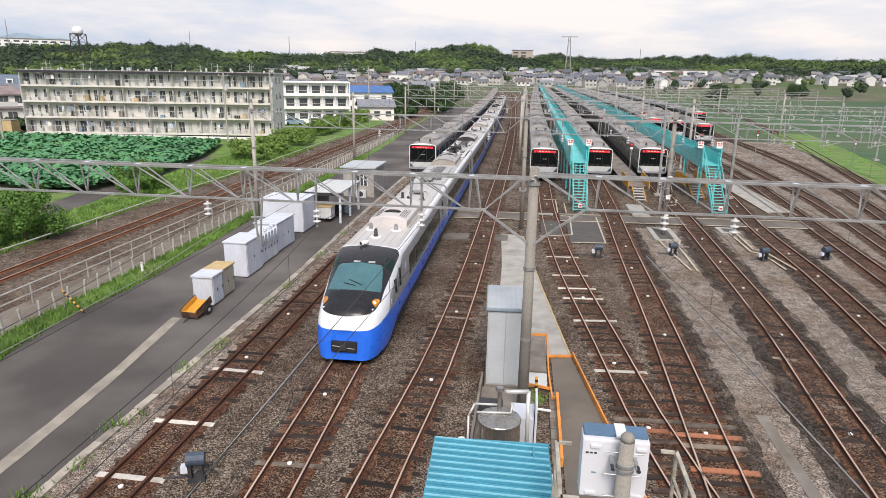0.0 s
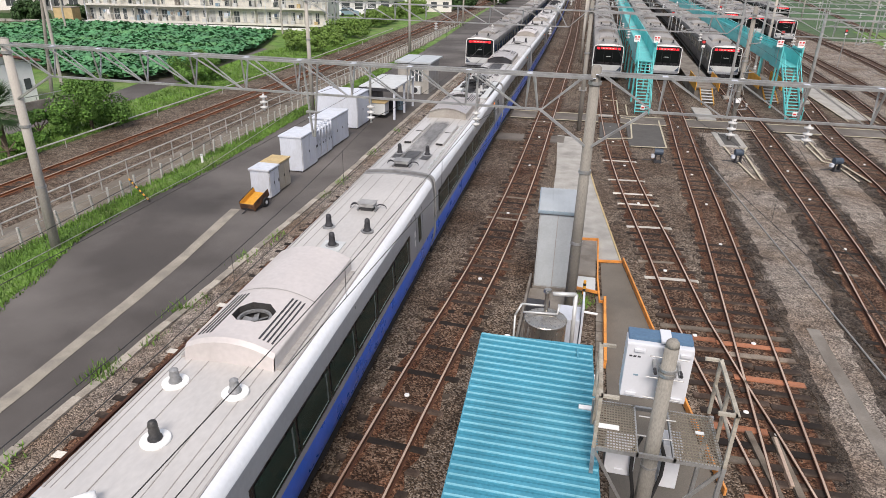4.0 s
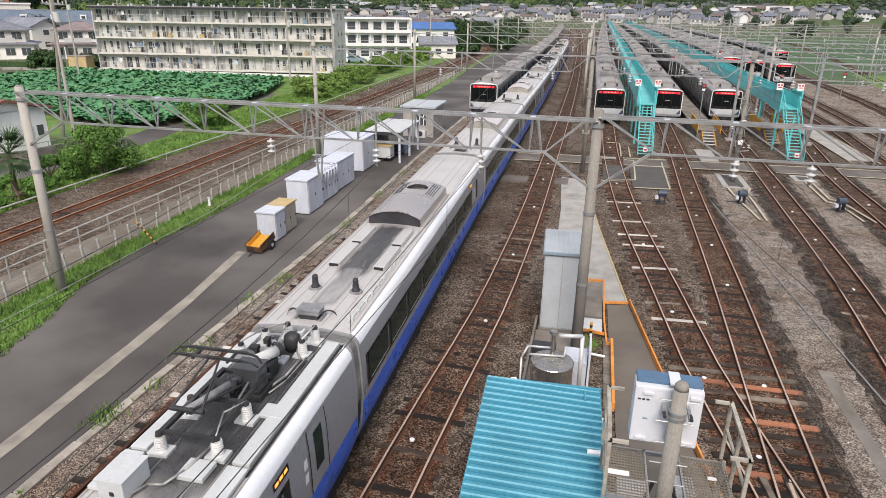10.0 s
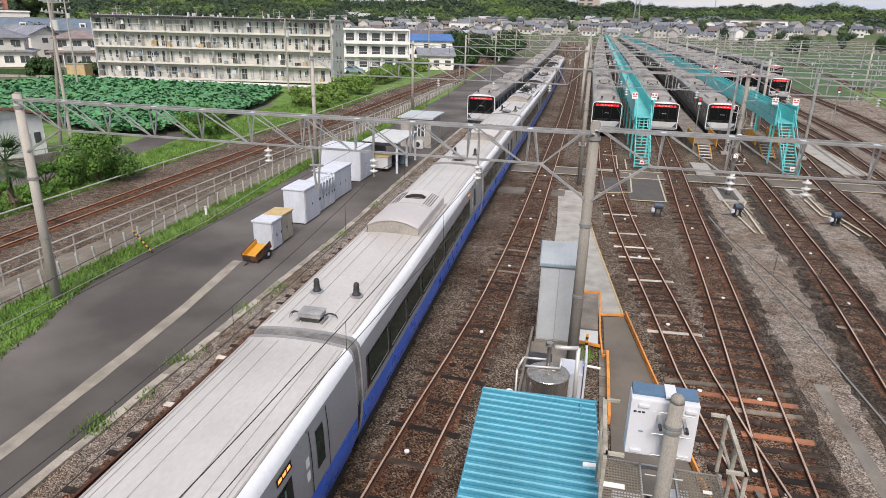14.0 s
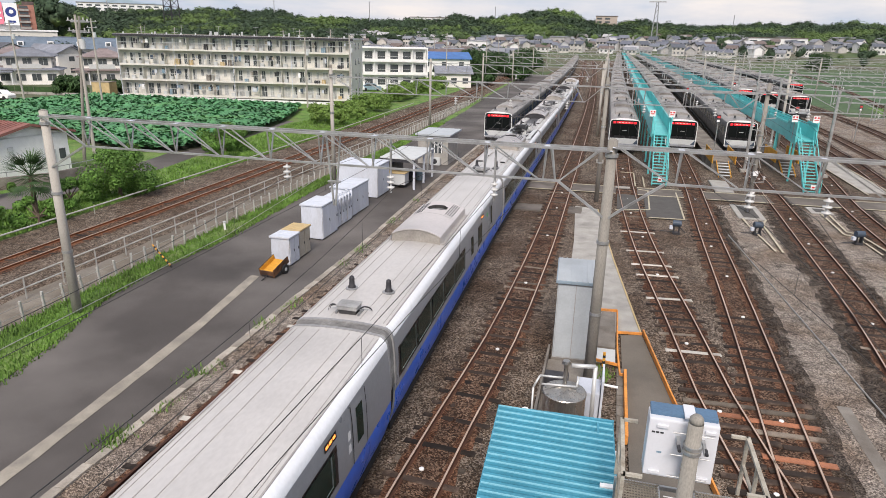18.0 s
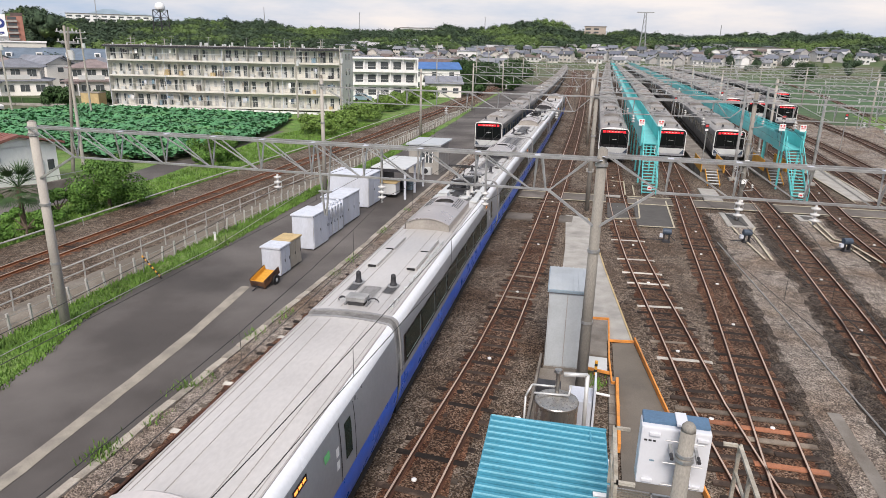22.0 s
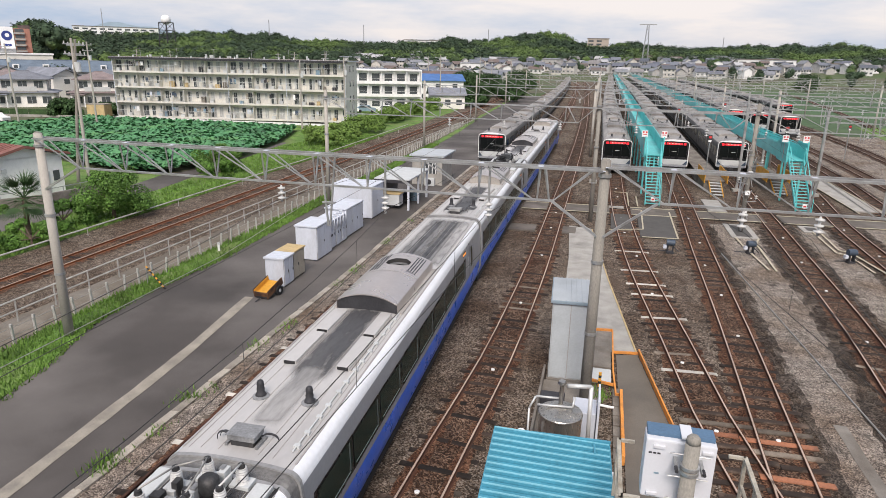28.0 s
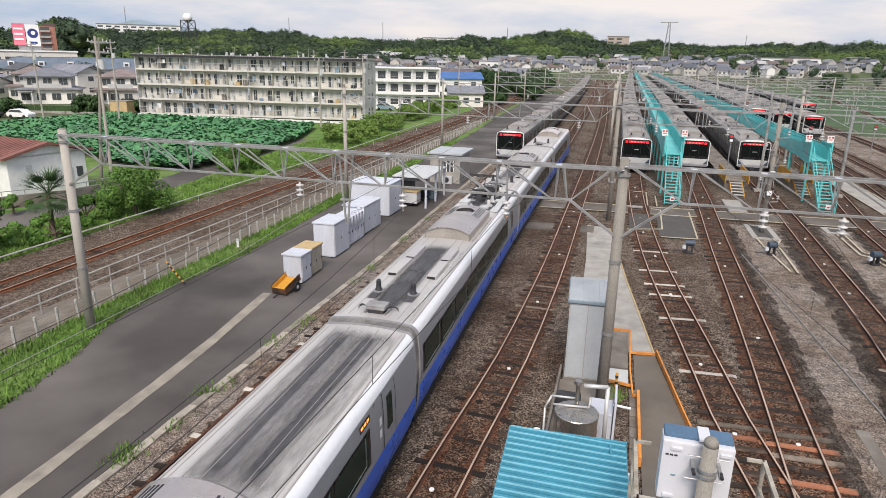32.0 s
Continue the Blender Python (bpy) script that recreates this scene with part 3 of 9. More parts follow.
def rails(root, line, y0, y1, foot_m=None, head_m=None):
    for side in (-0.566, 0.566):
        bm_f, bm_h = bmesh.new(), bmesh.new()
        n = int((y1 - y0) / 3) + 1
        rows_f, rows_h = [], []
        for i in range(n + 1):
            y = y0 + (y1 - y0) * i / n
            x = line.at(y) + side
            rows_f.append([(x - 0.095, y, 0.024), (x - 0.016, y, 0.045), (x - 0.016, y, 0.098), (x - 0.041, y, 0.11), (x - 0.041, y, 0.142), (x + 0.041, y, 0.142), (x + 0.041, y, 0.11), (x + 0.016, y, 0.098), (x + 0.016, y, 0.045), (x + 0.095, y, 0.024)])
            rows_h.append([(x - 0.027, y, 0.1435), (x - 0.021, y, RAIL_TOP), (x + 0.021, y, RAIL_TOP), (x + 0.027, y, 0.1435)])
        loft(bm_f, rows_f)
        loft(bm_h, rows_h)
        foot = part("rail", bm_f, foot_m or RAILRUST, root)
        part("rail_head", bm_h, head_m or foot_m or RAILTOP, foot, "worn steel running surface")


def sleeper_mesh(name, length, mat_):
    b = bmesh.new()
    box(b, -length / 2, length / 2, -0.11, 0.11, -0.12, 0.022, bev=0.012)
    me = bpy.data.meshes.new(name)
    b.to_mesh(me)
    b.free()
    me.materials.append(mat_)
    return me


SL = [sleeper_mesh("sleeper", 2.1, SLEEPER), sleeper_mesh("sleeper", 2.0, SLEEPER_PALE), sleeper_mesh("sleeper", 2.6, SLEEPER_NEW), sleeper_mesh("sleeper", 2.6, SLEEPER), sleeper_mesh("sleeper", 2.0, OLD_TIMBER)]


def lay_track(name, label, line, y0, y1, near=(6, 62), pale=0.09, skip=None, at=(), rust=True, seed=1, foot_m=None, head_m=None):
    r = random.Random(seed)
    root = thing("railway_track", label, "railway track", kind="structure")
    if rust:
        b = bmesh.new()
        strip(b, line, -0.8, 0.8, y0, y1, 0.016, 0.7 if y1 < 1000 and near[1] > 40 else 1.4, 0.12, seed + 7)
        part("ballast_bed", b, BALLAST_BED, root, "brown ballast between the rails")
        for k, o in enumerate((-0.566, 0.566)):
            b = bmesh.new()
            w_ = 0.24 + 0.05 * (seed % 3)
            strip(b, line, o - w_, o + w_, y0, y1, 0.02, 0.5 if near[1] > 40 else 1.4, 0.11, seed + 40 * k)
            part("rust_stain", b, BALLAST_RUST, root, "rust-stained ballast along a rail")
    rails(root, line, y0, y1, foot_m, head_m)
    far = bmesh.new()
    y = y0 + 0.3
    while y < y1:
        yy = y + r.uniform(-0.05, 0.05)
        if near[0] <= y <= near[1]:
            if skip and skip[0] <= y <= skip[1]:
                y += 0.68
                continue
            k = 4 if r.random() < pale else 0
            if any(abs(y - q) < 0.34 for q in at):
                k = 1
            ob = new("sleeper", SL[k])
            ob.parent = root
            ob.matrix_basis = pose(line.at(yy) + r.uniform(-0.05, 0.05), yy, 0.012 if k == 1 else r.choice((0.014, 0.01, 0.004, -0.004, -0.006)) + r.uniform(-0.004, 0.004), 0, r.uniform(-0.5, 0.5), line.heading(yy) + r.uniform(-1.5, 1.5))
        else:
            x = line.at(yy)
            box(far, x - 1.0, x + 1.0, yy - 0.11, yy + 0.11, -0.05, 0.035)
        y += 0.75 if y < 150 else 2.2
    part("far_sleepers", far, SLEEPER, root, "dark timber sleepers further off")["kind"] = "stuff"
    return root


lay_track("T1", "rusty narrow-gauge siding beside the paved service way", TRACKS["T1"], -8, 420, pale=0.06, at=(9.4, 11.4, 14.2, 16.9, 20.9), seed=1, head_m=RAILRUST)
lay_track("T2", "track on rusty ballast that the blue train runs on", TRACKS["T2"], -150, 420, near=(4, 40), seed=2)
lay_track("T3", "rusty empty track with timber sleepers", TRACKS["T3"], -8, 420, pale=0.16, seed=3)
lay_track("T4", "rusty yard track that ends in a turnout with orange sleepers", TRACKS["T4"], 11, 420, skip=(8, 20.4), at=(22.9, 28.0, 31.4, 32.9, 35.3, 39.1), seed=4)
lay_track("T5", "rusty yard track through a turnout", TRACKS["T5"], 4, 420, skip=(8, 20.4), seed=5)
lay_track("T6", "rusty yard track on grey ballast", TRACKS["T6"], 4, 420, seed=6)
lay_track("T7", "rusty yard track on grey ballast", TRACKS["T7"], 8, 420, near=(8, 50), seed=7)
lay_track("T8", "rusty yard track on grey ballast", TRACKS["T8"], 8, 420, near=(8, 46), seed=8)
lay_track("T9", "rusty track of the yard's outer fan", TRACKS["T9"], 10, 420, near=(30, 40), seed=9)
lay_track("T10", "rusty track of the yard's outer fan", TRACKS["T10"], 10, 420, near=(60, 61), seed=10)
lay_track("T11", "rusty curved track at the yard's outer edge", TRACKS["T11"], 10, 320, near=(60, 61), seed=12)
lay_track("M1", "bright rusty main-line track on raised ballast", TRACKS["M1"], -60, 420, near=(14, 60), pale=0.0, seed=11, foot_m=RUST_BRIGHT, head_m=RAILTOP)

# long timbers under the turnout where the two tracks meet
turnout = thing("turnout", "turnout with long dark, bleached and orange timbers", "turnout", kind="structure")
r = random.Random(17)
for i in range(20):
    y = 8.3 + i * 0.62
    xa, xb = TRACKS["T4"].at(max(y, 11)) - 1.1, TRACKS["T5"].at(y) + 1.12
    if y < 13:
        xa = TRACKS["T5"].at(y) - 1.25
    kinds = {14: (SLEEPER, SLEEPER_NEW), 18: (OLD_TIMBER, OLD_TIMBER), 17: (SLEEPER_NEW, SLEEPER_NEW), 16: (SLEEPER, OLD_TIMBER), 10: (SLEEPER_NEW, SLEEPER), 6: (SLEEPER_NEW, SLEEPER_NEW), 8: (OLD_TIMBER, SLEEPER)}.get(i, (SLEEPER, SLEEPER))
    mid = (xa + xb) / 2 + r.uniform(-0.5, 0.5)
    for (x0_, x1_), m_ in zip(((xa, mid - 0.01), (mid + 0.01, xb)), kinds):
        b = boxm(-(x1_ - x0_) / 2, (x1_ - x0_) / 2, -0.115, 0.115, -0.12, 0.03, bev=0.012)
        ob = part("timber", b, m_, turnout)
        ob.matrix_basis = pose((x0_ + x1_) / 2, y + (0.05 if x0_ == xa else 0.0), 0.035 + r.uniform(-0.012, 0.008), 0, 0, r.uniform(-0.8, 0.8) + 2.0)
for p, q in (((4.95, 14.4), (5.35, 11.0)), ((5.55, 14.3), (5.75, 11.2)), ((5.0, 11.2), (5.3, 9.2))):
    part("check_plank", beamp(bmesh.new(), (*p, 0.09), (*q, 0.09), 0.16, 0.09), OLD_TIMBER, turnout, "bleached split timber beside the crossing")
part("frog", prism_y(bmesh.new(), [(5.5, 0.02), (5.62, 0.02), (5.6, 0.15), (5.52, 0.15)], 12.6, 14.3), RAILTOP, turnout, "worn steel crossing nose")

# pale fine gravel between the yard tracks
for na, oa, nb, ob_, y0, y1 in (("T5", 1.25, "T6", -1.35, 11, 48), ("T6", 1.2, "T7", -1.3, 13, 48.5), ("T7", 1.2, "T8", -1.2, 16, 50), ("T8", 1.1, "T9", -1.1, 30, 100), ("T9", 1.2, "T10", -1.2, 30, 120), ("T10", 1.2, "T11", -1.2, 30, 120)):
    b = bmesh.new()
    r = random.Random(61)
    n = int((y1 - y0) / 0.6)
    rows_ = []
    for i in range(n + 1):
        y = y0 + (y1 - y0) * i / n
        xa, xb = TRACKS[na].at(y) + oa + r.uniform(-0.12, 0.12), TRACKS[nb].at(y) + ob_ + r.uniform(-0.12, 0.12)
        rows_.append([(xa, y, 0.016), (xa * 0.5 + xb * 0.5, y, 0.022), (xb, y, 0.016)])
    loft(b, rows_)
    solid("gravel_strip", b, GRAVEL, "pale fine gravel between two yard tracks", "gravel", kind="structure")

# dark oil-stained ballast beside the yard tracks
for nm, o0, o1, y0, y1, sd in (("T5", 0.75, 1.5, 12, 47, 21), ("T6", -1.6, -0.8, 12, 47, 22), ("T6", 0.75, 1.4, 14, 50, 23), ("T7", -1.5, -0.8, 20, 50, 24), ("T7", 0.8, 1.4, 20, 50, 25)):
    b = bmesh.new()
    strip(b, TRACKS[nm], o0, o1, y0, y1, 0.019, 0.45, 0.1, sd)
    solid("oil_stain", b, OILY, "dark oily strip of ballast beside a rail", "ballast", kind="structure")

# paved service way with its worn line
b = bmesh.new()
EDGE_L = Line([(-17.6, -10), (-17.9, 9), (-18.2, 14), (-19.0, 17.5), (-19.85, 20), (-20.05, 31), (-20.6, 42), (-20.8, 60), (-21.6, 90), (-24, 130), (-28, 220)])
EDGE_R = Line([(-12.6, -10), (-12.6, 14), (-12.65, 23), (-12.65, 31), (-12.95, 41), (-13.5, 68), (-14.2, 120), (-17, 220)])
yy = [-10 + i * 3.0 for i in range(77)]
loft(b, [[(EDGE_L.at(y), y, 0.05), ((EDGE_L.at(y) + EDGE_R.at(y)) / 2, y, 0.075), (EDGE_R.at(y), y, 0.06), (EDGE_R.at(y) + 0.01, y, -0.02)] for y in yy])
solid("service_road", b, ASPHALT, "worn dark asphalt service way beside the tracks", "road", kind="structure")
b = bmesh.new()
LINE_C = Line([(-13.75, 4), (-14.1, 11), (-14.46, 16.2), (-14.8, 20), (-15.35, 24.2), (-15.6, 26)])
strip(b, LINE_C, -0.23, 0.23, 4, 25.2, 0.082, 0.8, 0.02, 5)
solid("line_marking", b, PAINT_OLD, "pale worn trench cover line along the asphalt", "marking", kind="structure")
b = bmesh.new()
strip(b, EDGE_R, 0.24, 1.45, 2, 72, 0.014, 0.4, 0.12, 31)
solid("verge_gravel", b, GRAVEL, "grey gravel between the kerb and the siding", "gravel", kind="structure")
kerb_root = thing("kerb", "weathered pale concrete kerb along the asphalt edge", "kerb", kind="structure")
r = random.Random(8)
kb = bmesh.new()
box(kb, -0.15, 0.15, -0.49, 0.49, -0.05, 0.085, bev=0.015)
kme = bpy.data.meshes.new("kerb_stone")
kb.to_mesh(kme)
kb.free()
kme.materials.append(KERB)
for i in range(70):
    y = 2 + i * 1.0
    if r.random() < 0.05:
        continue
    ob = new("kerb_stone", kme)
    ob.parent = kerb_root
    ob.matrix_basis = pose(EDGE_R.at(y) + 0.17 + r.uniform(-0.015, 0.015), y, r.uniform(-0.025, 0.008), r.uniform(-1.5, 1.5), r.uniform(-3, 3), EDGE_R.heading(y) + r.uniform(-0.8, 0.8))

# main-line embankment
b = bmesh.new()
M = TRACKS["M1"]
yy = [-60 + i * 8.0 for i in range(61)]
loft(b, [[(M.at(y) - 3.6, y, -0.05), (M.at(y) - 1.7, y, 0.0), (M.at(y), y, 0.012), (M.at(y) + 1.7, y, 0.0), (M.at(y) + 4.6, y, -0.02)] for y in yy])
solid("main_line_ballast", b, BALLAST, "grey-brown ballast bed of the main line", "ballast", kind="structure")

# grass strips
GR_L = Line([(-21.4, -10), (-21.5, 20), (-21.7, 31), (-21.8, 45), (-22.3, 80), (-24.9, 130), (-29, 220)])
b = bmesh.new()
r = random.Random(4)
yy = [-10 + i * 1.5 for i in range(150)]
loft(b, [[(GR_L.at(y) + r.uniform(-0.2, 0.2), y, 0.0), ((GR_L.at(y) + EDGE_L.at(y)) / 2, y, 0.1 + r.uniform(-0.03, 0.05)), (EDGE_L.at(y) + r.uniform(-0.1, 0.06), y, 0.062)] for y in yy])
solid("grass_verge", b, GRASS, "bright green grass verge along the asphalt", "grass", kind="structure")
b = bmesh.new()
sheet(b, [(-60, -40), (-31.6, -40), (-31.6, 45), (-32.5, 140), (-38, 215), (-60, 215)], -0.02)
solid("meadow", b, GRASS, "rough green grass beyond the main line", "grass", kind="structure")
b = bmesh.new()
sheet(b, [(38.5, -20), (130, -20), (420, 380), (36.5, 380), (37, 130), (35, 85)], -0.02)
solid("crop_field", b, CROP, "wide green crop field beyond the yard", "field", kind="structure")
b = bmesh.new()
sheet(b, [(37.5, 74), (43.0, 74), (56, 140), (47, 140)], 0.04)
solid("weedy_bank", b, GRASS, "weedy green strip at the yard's edge", "grass", kind="structure")
b = bmesh.new()
sheet(b, [(-60, 8), (-36.5, 26), (-36, 46), (-38.5, 62), (-40.5, 78), (-44.5, 78), (-41.5, 60), (-39.2, 46), (-40.5, 32), (-66, 16)], 0.0)
solid("lane", b, ASPHALT, "narrow grey lane between meadow and field", "road", kind="structure")

# ---- overhead line structures ----
def insulator_string(root, x, y, z, n=3, s=1.0):
    b = bmesh.new()
    prof = [(0.03, 0.0)]
    for i in range(n):
        z0 = 0.06 + i * 0.17
        prof += [(0.035, z0), (0.13, z0 + 0.02), (0.125, z0 + 0.06), (0.045, z0 + 0.09)]
    prof += [(0.03, 0.06 + n * 0.17)]
    revolve(b, [(r_ * s, -h * s) for r_, h in prof], 12, (x, y, z))
    return part("insulator", b, PORCELAIN, root, "white ribbed porcelain insulator", smooth=True)


def truss_beam(root, x0, x1, y, ztop, zlow, n, half=0.22, joined=False):
    """A lattice beam: a pair of upper chords, one lower chord and web bars."""
    if joined:
        b_ = bmesh.new()
        for dy in (-half, half):
            beamp(b_, (x0, y + dy, ztop), (x1, y + dy, ztop), 0.08, 0.08)
        beamp(b_, (x0 + 1.2, y, zlow), (x1 - 1.2, y, zlow), 0.08, 0.08)
        st = (x1 - x0) / n
        for i in range(n):
            xa, xb = x0 + i * st, x0 + (i + 1) * st
            for dy in (-half, half):
                beamp(b_, (xa + 0.1, y + dy, ztop), (min(xb, x1 - 1.2), y, zlow), 0.05, 0.05)
                beamp(b_, (min(xb, x1 - 0.3), y + dy, ztop), (min(xb, x1 - 1.2), y, zlow), 0.05, 0.05)
        part("lattice", b_, GALV, root, "galvanised lattice")["kind"] = "stuff"
        return
    for dy in (-half, half):
        part("upper_chord", beamp(bmesh.new(), (x0, y + dy, ztop), (x1, y + dy, ztop), 0.065, 0.07), GALV, root)
    part("lower_chord", beamp(bmesh.new(), (x0 + 1.55, y, zlow), (x1 - 1.4, y, zlow), 0.075, 0.065), GALV, root)
    step = (x1 - x0) / n
    for i in range(n + 1):
        x = x0 + i * step
        part("tie_bar", beamp(bmesh.new(), (x, y - half, ztop), (x, y + half, ztop), 0.16, 0.02), WHITE_BOX, root)
    for i in range(n):
        xa, xb = x0 + i * step, x0 + (i + 1) * step
        xl = min(max(xb - 0.05, x0 + 1.6), x1 - 1.4)
        for dy in (-half, half):
            part("web_bar", beamp(bmesh.new(), (xa + 0.15, y + dy, ztop - 0.04), (xl - 0.12, y, zlow), 0.042, 0.036), GALV, root)
            part("web_bar", beamp(bmesh.new(), (xb if i < n - 1 else xb - 0.3, y + dy, ztop - 0.04), (xl, y, zlow), 0.042, 0.036), GALV, root)


def mast(x, y, h, label, r0=0.19, r1=0.15, steel=False):
    root = thing("catenary_mast", label, "mast", (x, y, 0), group="catenary masts")
    part("shaft", tubem((0, 0, -0.3), (0, 0, h), r0, r1, 14), GALV if steel else (POLE_DARK if y < 50 and x > -3 else POLE), root, smooth=True)
    part("cap", tubem((0, 0, h), (0, 0, h + 0.05), r1 * 0.9, r1 * 0.5, 14), POLE_DARK, root)
    for z in (h - 0.45, h * 0.62, h * 0.33):
        part("band", tubem((0, 0, z - 0.05), (0, 0, z + 0.05), r1 + 0.045, r1 + 0.045, 14), GALV, root, "galvanised clamp band")
    return root


GY = 19.39
mast(-20.13, GY, 8.1, "tall weathered concrete mast with bolted steel bands in the verge")
mast(0.17, GY, 8.22, "tall weathered concrete mast that carries two lattice beams")
mast(20.6, GY, 8.2, "tall weathered concrete mast beside the outer tracks")
# bare uprights that hang from the beam over the service way and the tracks
portal = thing("portal_beam", "galvanised lattice beam spanning the tracks between concrete masts", "gantry beam", group="portal beams")
truss_beam(portal, -20.13, 0.1, GY, 7.92, 6.9, 11)
portal2 = thing("portal_beam", "galvanised lattice beam spanning the yard tracks", "gantry beam", group="portal beams")
truss_beam(portal2, 0.25, 20.6, GY, 8.03, 7.03, 11)
part("knee_brace", beamp(bmesh.new(), (0.1, GY - 0.1, 5.9), (-1.35, GY, 6.9), 0.07, 0.07), GALV, portal)
part("knee_brace", beamp(bmesh.new(), (0.25, GY - 0.1, 5.9), (1.75, GY, 7.03), 0.07, 0.07), GALV, portal2)
part("knee_brace", beamp(bmesh.new(), (-20.1, GY - 0.1, 6.0), (-18.55, GY, 6.9), 0.07, 0.07), GALV, portal)
for xa in (-8.92, -8.42):
    part("hanger_leg", beamp(bmesh.new(), (xa, GY, 7.85), (-8.69 + (xa + 8.69) * 0.12, GY, 5.5), 0.055, 0.05), GALV, portal)
part("hanger_plate", beamp(bmesh.new(), (-8.9, GY, 6.32), (-8.46, GY, 6.32), 0.12, 0.05), GALV, portal)
for xa in (-6.69, -3.28, 13.0, 16.0):
    part("drop_arm", beamp(bmesh.new(), (xa, GY, 7.9), (xa, GY, 6.1), 0.06, 0.06), GALV, portal if xa < 0 else portal2)
for x, z, k in ((-10.4, 6.8, 3), (-6.69, 6.72, 3), (-3.28, 6.75, 3)):
    insulator_string(portal, x, GY, z, k)
for x, z in ((4.1, 6.98), (6.1, 6.98)):
    insulator_string(portal2, x, GY, z)


def portal_frame(y, xs_, h, ztop, zlow, joined, label, steel=False):
    for x in xs_:
        mast(x, y, h, "catenary mast of the yard standing between tracks", steel=steel, r0=0.16, r1=0.13)
    p = thing("portal_beam", label, "gantry beam", group="portal beams")
    for a, b_ in zip(xs_, xs_[1:]):
        truss_beam(p, a, b_, y, ztop, zlow, max(4, int((b_ - a) / 2.2)), joined=joined)
    return p


p = portal_frame(46.0, (-20.6, -0.35, 9.7, 26.5), 8.6, 8.0, 6.95, 0, "galvanised lattice beam across the yard")
for x in (-10.9, -6.9, -2.95, 2.2, 6.7, 12.3, 17.5):
    insulator_string(p, x, 46.0, 6.9)
for i, y in enumerate((80, 118, 160, 208, 262, 320)):
    p = portal_frame(y, (-22.3 - 0.02 * (y - 80), -0.6 - 0.008 * y, 18.0 + 0.01 * y, 40.0 + 0.02 * y), 8.4, 7.9, 6.9, y > 90, "distant galvanised lattice beam across the yard")
    for x in (-11.5, -7.2, -3.0, 1.6, 7.2, 13.0):
        insulator_string(p, x, y, 6.85)


# fittings of the yard mast
ym = thing("mast_fittings", "insulators and small boxes clamped to a yard mast", "mast fittings", (9.7, 45.8, 0))
for z, dx in ((2.2, 0.3), (3.4, -0.3), (4.6, 0.32), (5.6, -0.3), (6.4, 0.3)):
    part("arm", beamp(bmesh.new(), (0, 0, z), (dx * 2.2, 0, z + 0.1), 0.05, 0.05), GALV, ym)
    insulator_string(ym, dx * 2.0, 0, z + 0.5, 2, 0.8)
for z in (1.5, 2.7, 4.0):
    part("plate", boxm(-0.14, 0.14, -0.24, -0.16, z, z + 0.3), WHITE, ym, "small white plate")
for s_ in (-1, 1):
    for k in range(3):
        part("stay", beamp(bmesh.new(), (s_ * 0.3, 0.1, 1.0 + k * 2.2), (-s_ * 0.3, 0.1, 3.0 + k * 2.2), 0.04, 0.04), GALV, ym)

# steel yard gantries with hanging tubes over the outer fan
def yard_gantry(y, x0, x1, z=7.2, drops=()):
    root = thing("yard_gantry", "slim galvanised steel gantry with hanging tubes over yard tracks", "gantry", group="yard gantries")
    for x in (x0, x1):
        part("post", beamp(bmesh.new(), (x, y, 0), (x, y, z + 0.4), 0.2, 0.2), GALV, root)
        part("footing", boxm(x - 0.35, x + 0.35, y - 0.35, y + 0.35, 0, 0.25), CONCRETE, root)
    for dz in (0.0, -0.55):
        part("beam", beamp(bmesh.new(), (x0, y, z + dz), (x1, y, z + dz), 0.1, 0.1), GALV, root)
    n = max(2, int((x1 - x0) / 3))
    for i in range(n):
        xa, xb = x0 + (x1 - x0) * i / n, x0 + (x1 - x0) * (i + 1) / n
        part("web_bar", beamp(bmesh.new(), (xa, y, z), (xb, y, z - 0.55), 0.05, 0.05), GALV, root)
    for x in drops:
        for dx in (-0.2, 0.2):
            part("hanger", beamp(bmesh.new(), (x + dx, y, z), (x + dx * 0.6, y, z - 2.0), 0.06, 0.06), GALV, root)
        part("arm", beamp(bmesh.new(), (x - 0.1, y, z - 1.9), (x + 1.6, y, z - 1.5), 0.05, 0.05), GALV, root)
        insulator_string(root, x + 0.4, y, z - 1.3, 3, 0.9)
        insulator_string(root, x - 0.35, y, z + 0.6, 3, 0.8)


yard_gantry(62, 18.6, 34.5, 7.0, (21.5, 26.0, 30.0))
yard_gantry(75, 16.9, 40.5, 7.2, (22.0, 27.5, 33.0, 36.5))
yard_gantry(97, 19.0, 48.0, 7.2, (23, 29, 36, 43))
yard_gantry(137, 20.0, 60.0, 7.4, (25, 33, 42, 52))
yard_gantry(184, 20.0, 74.0, 7.4, (25, 33, 42, 52, 66))
yard_gantry(235, 20.0, 82.0, 7.4, (25, 42, 52, 66))
yard_gantry(62, -0.5, 12.2, 7.4, (2.0, 7.0))
yard_gantry(97, -0.8, 16.6, 7.4, (2.0, 7.0, 12.4))
yard_gantry(137, -1.2, 17.0, 7.4, (2.0, 7.0, 12.4))
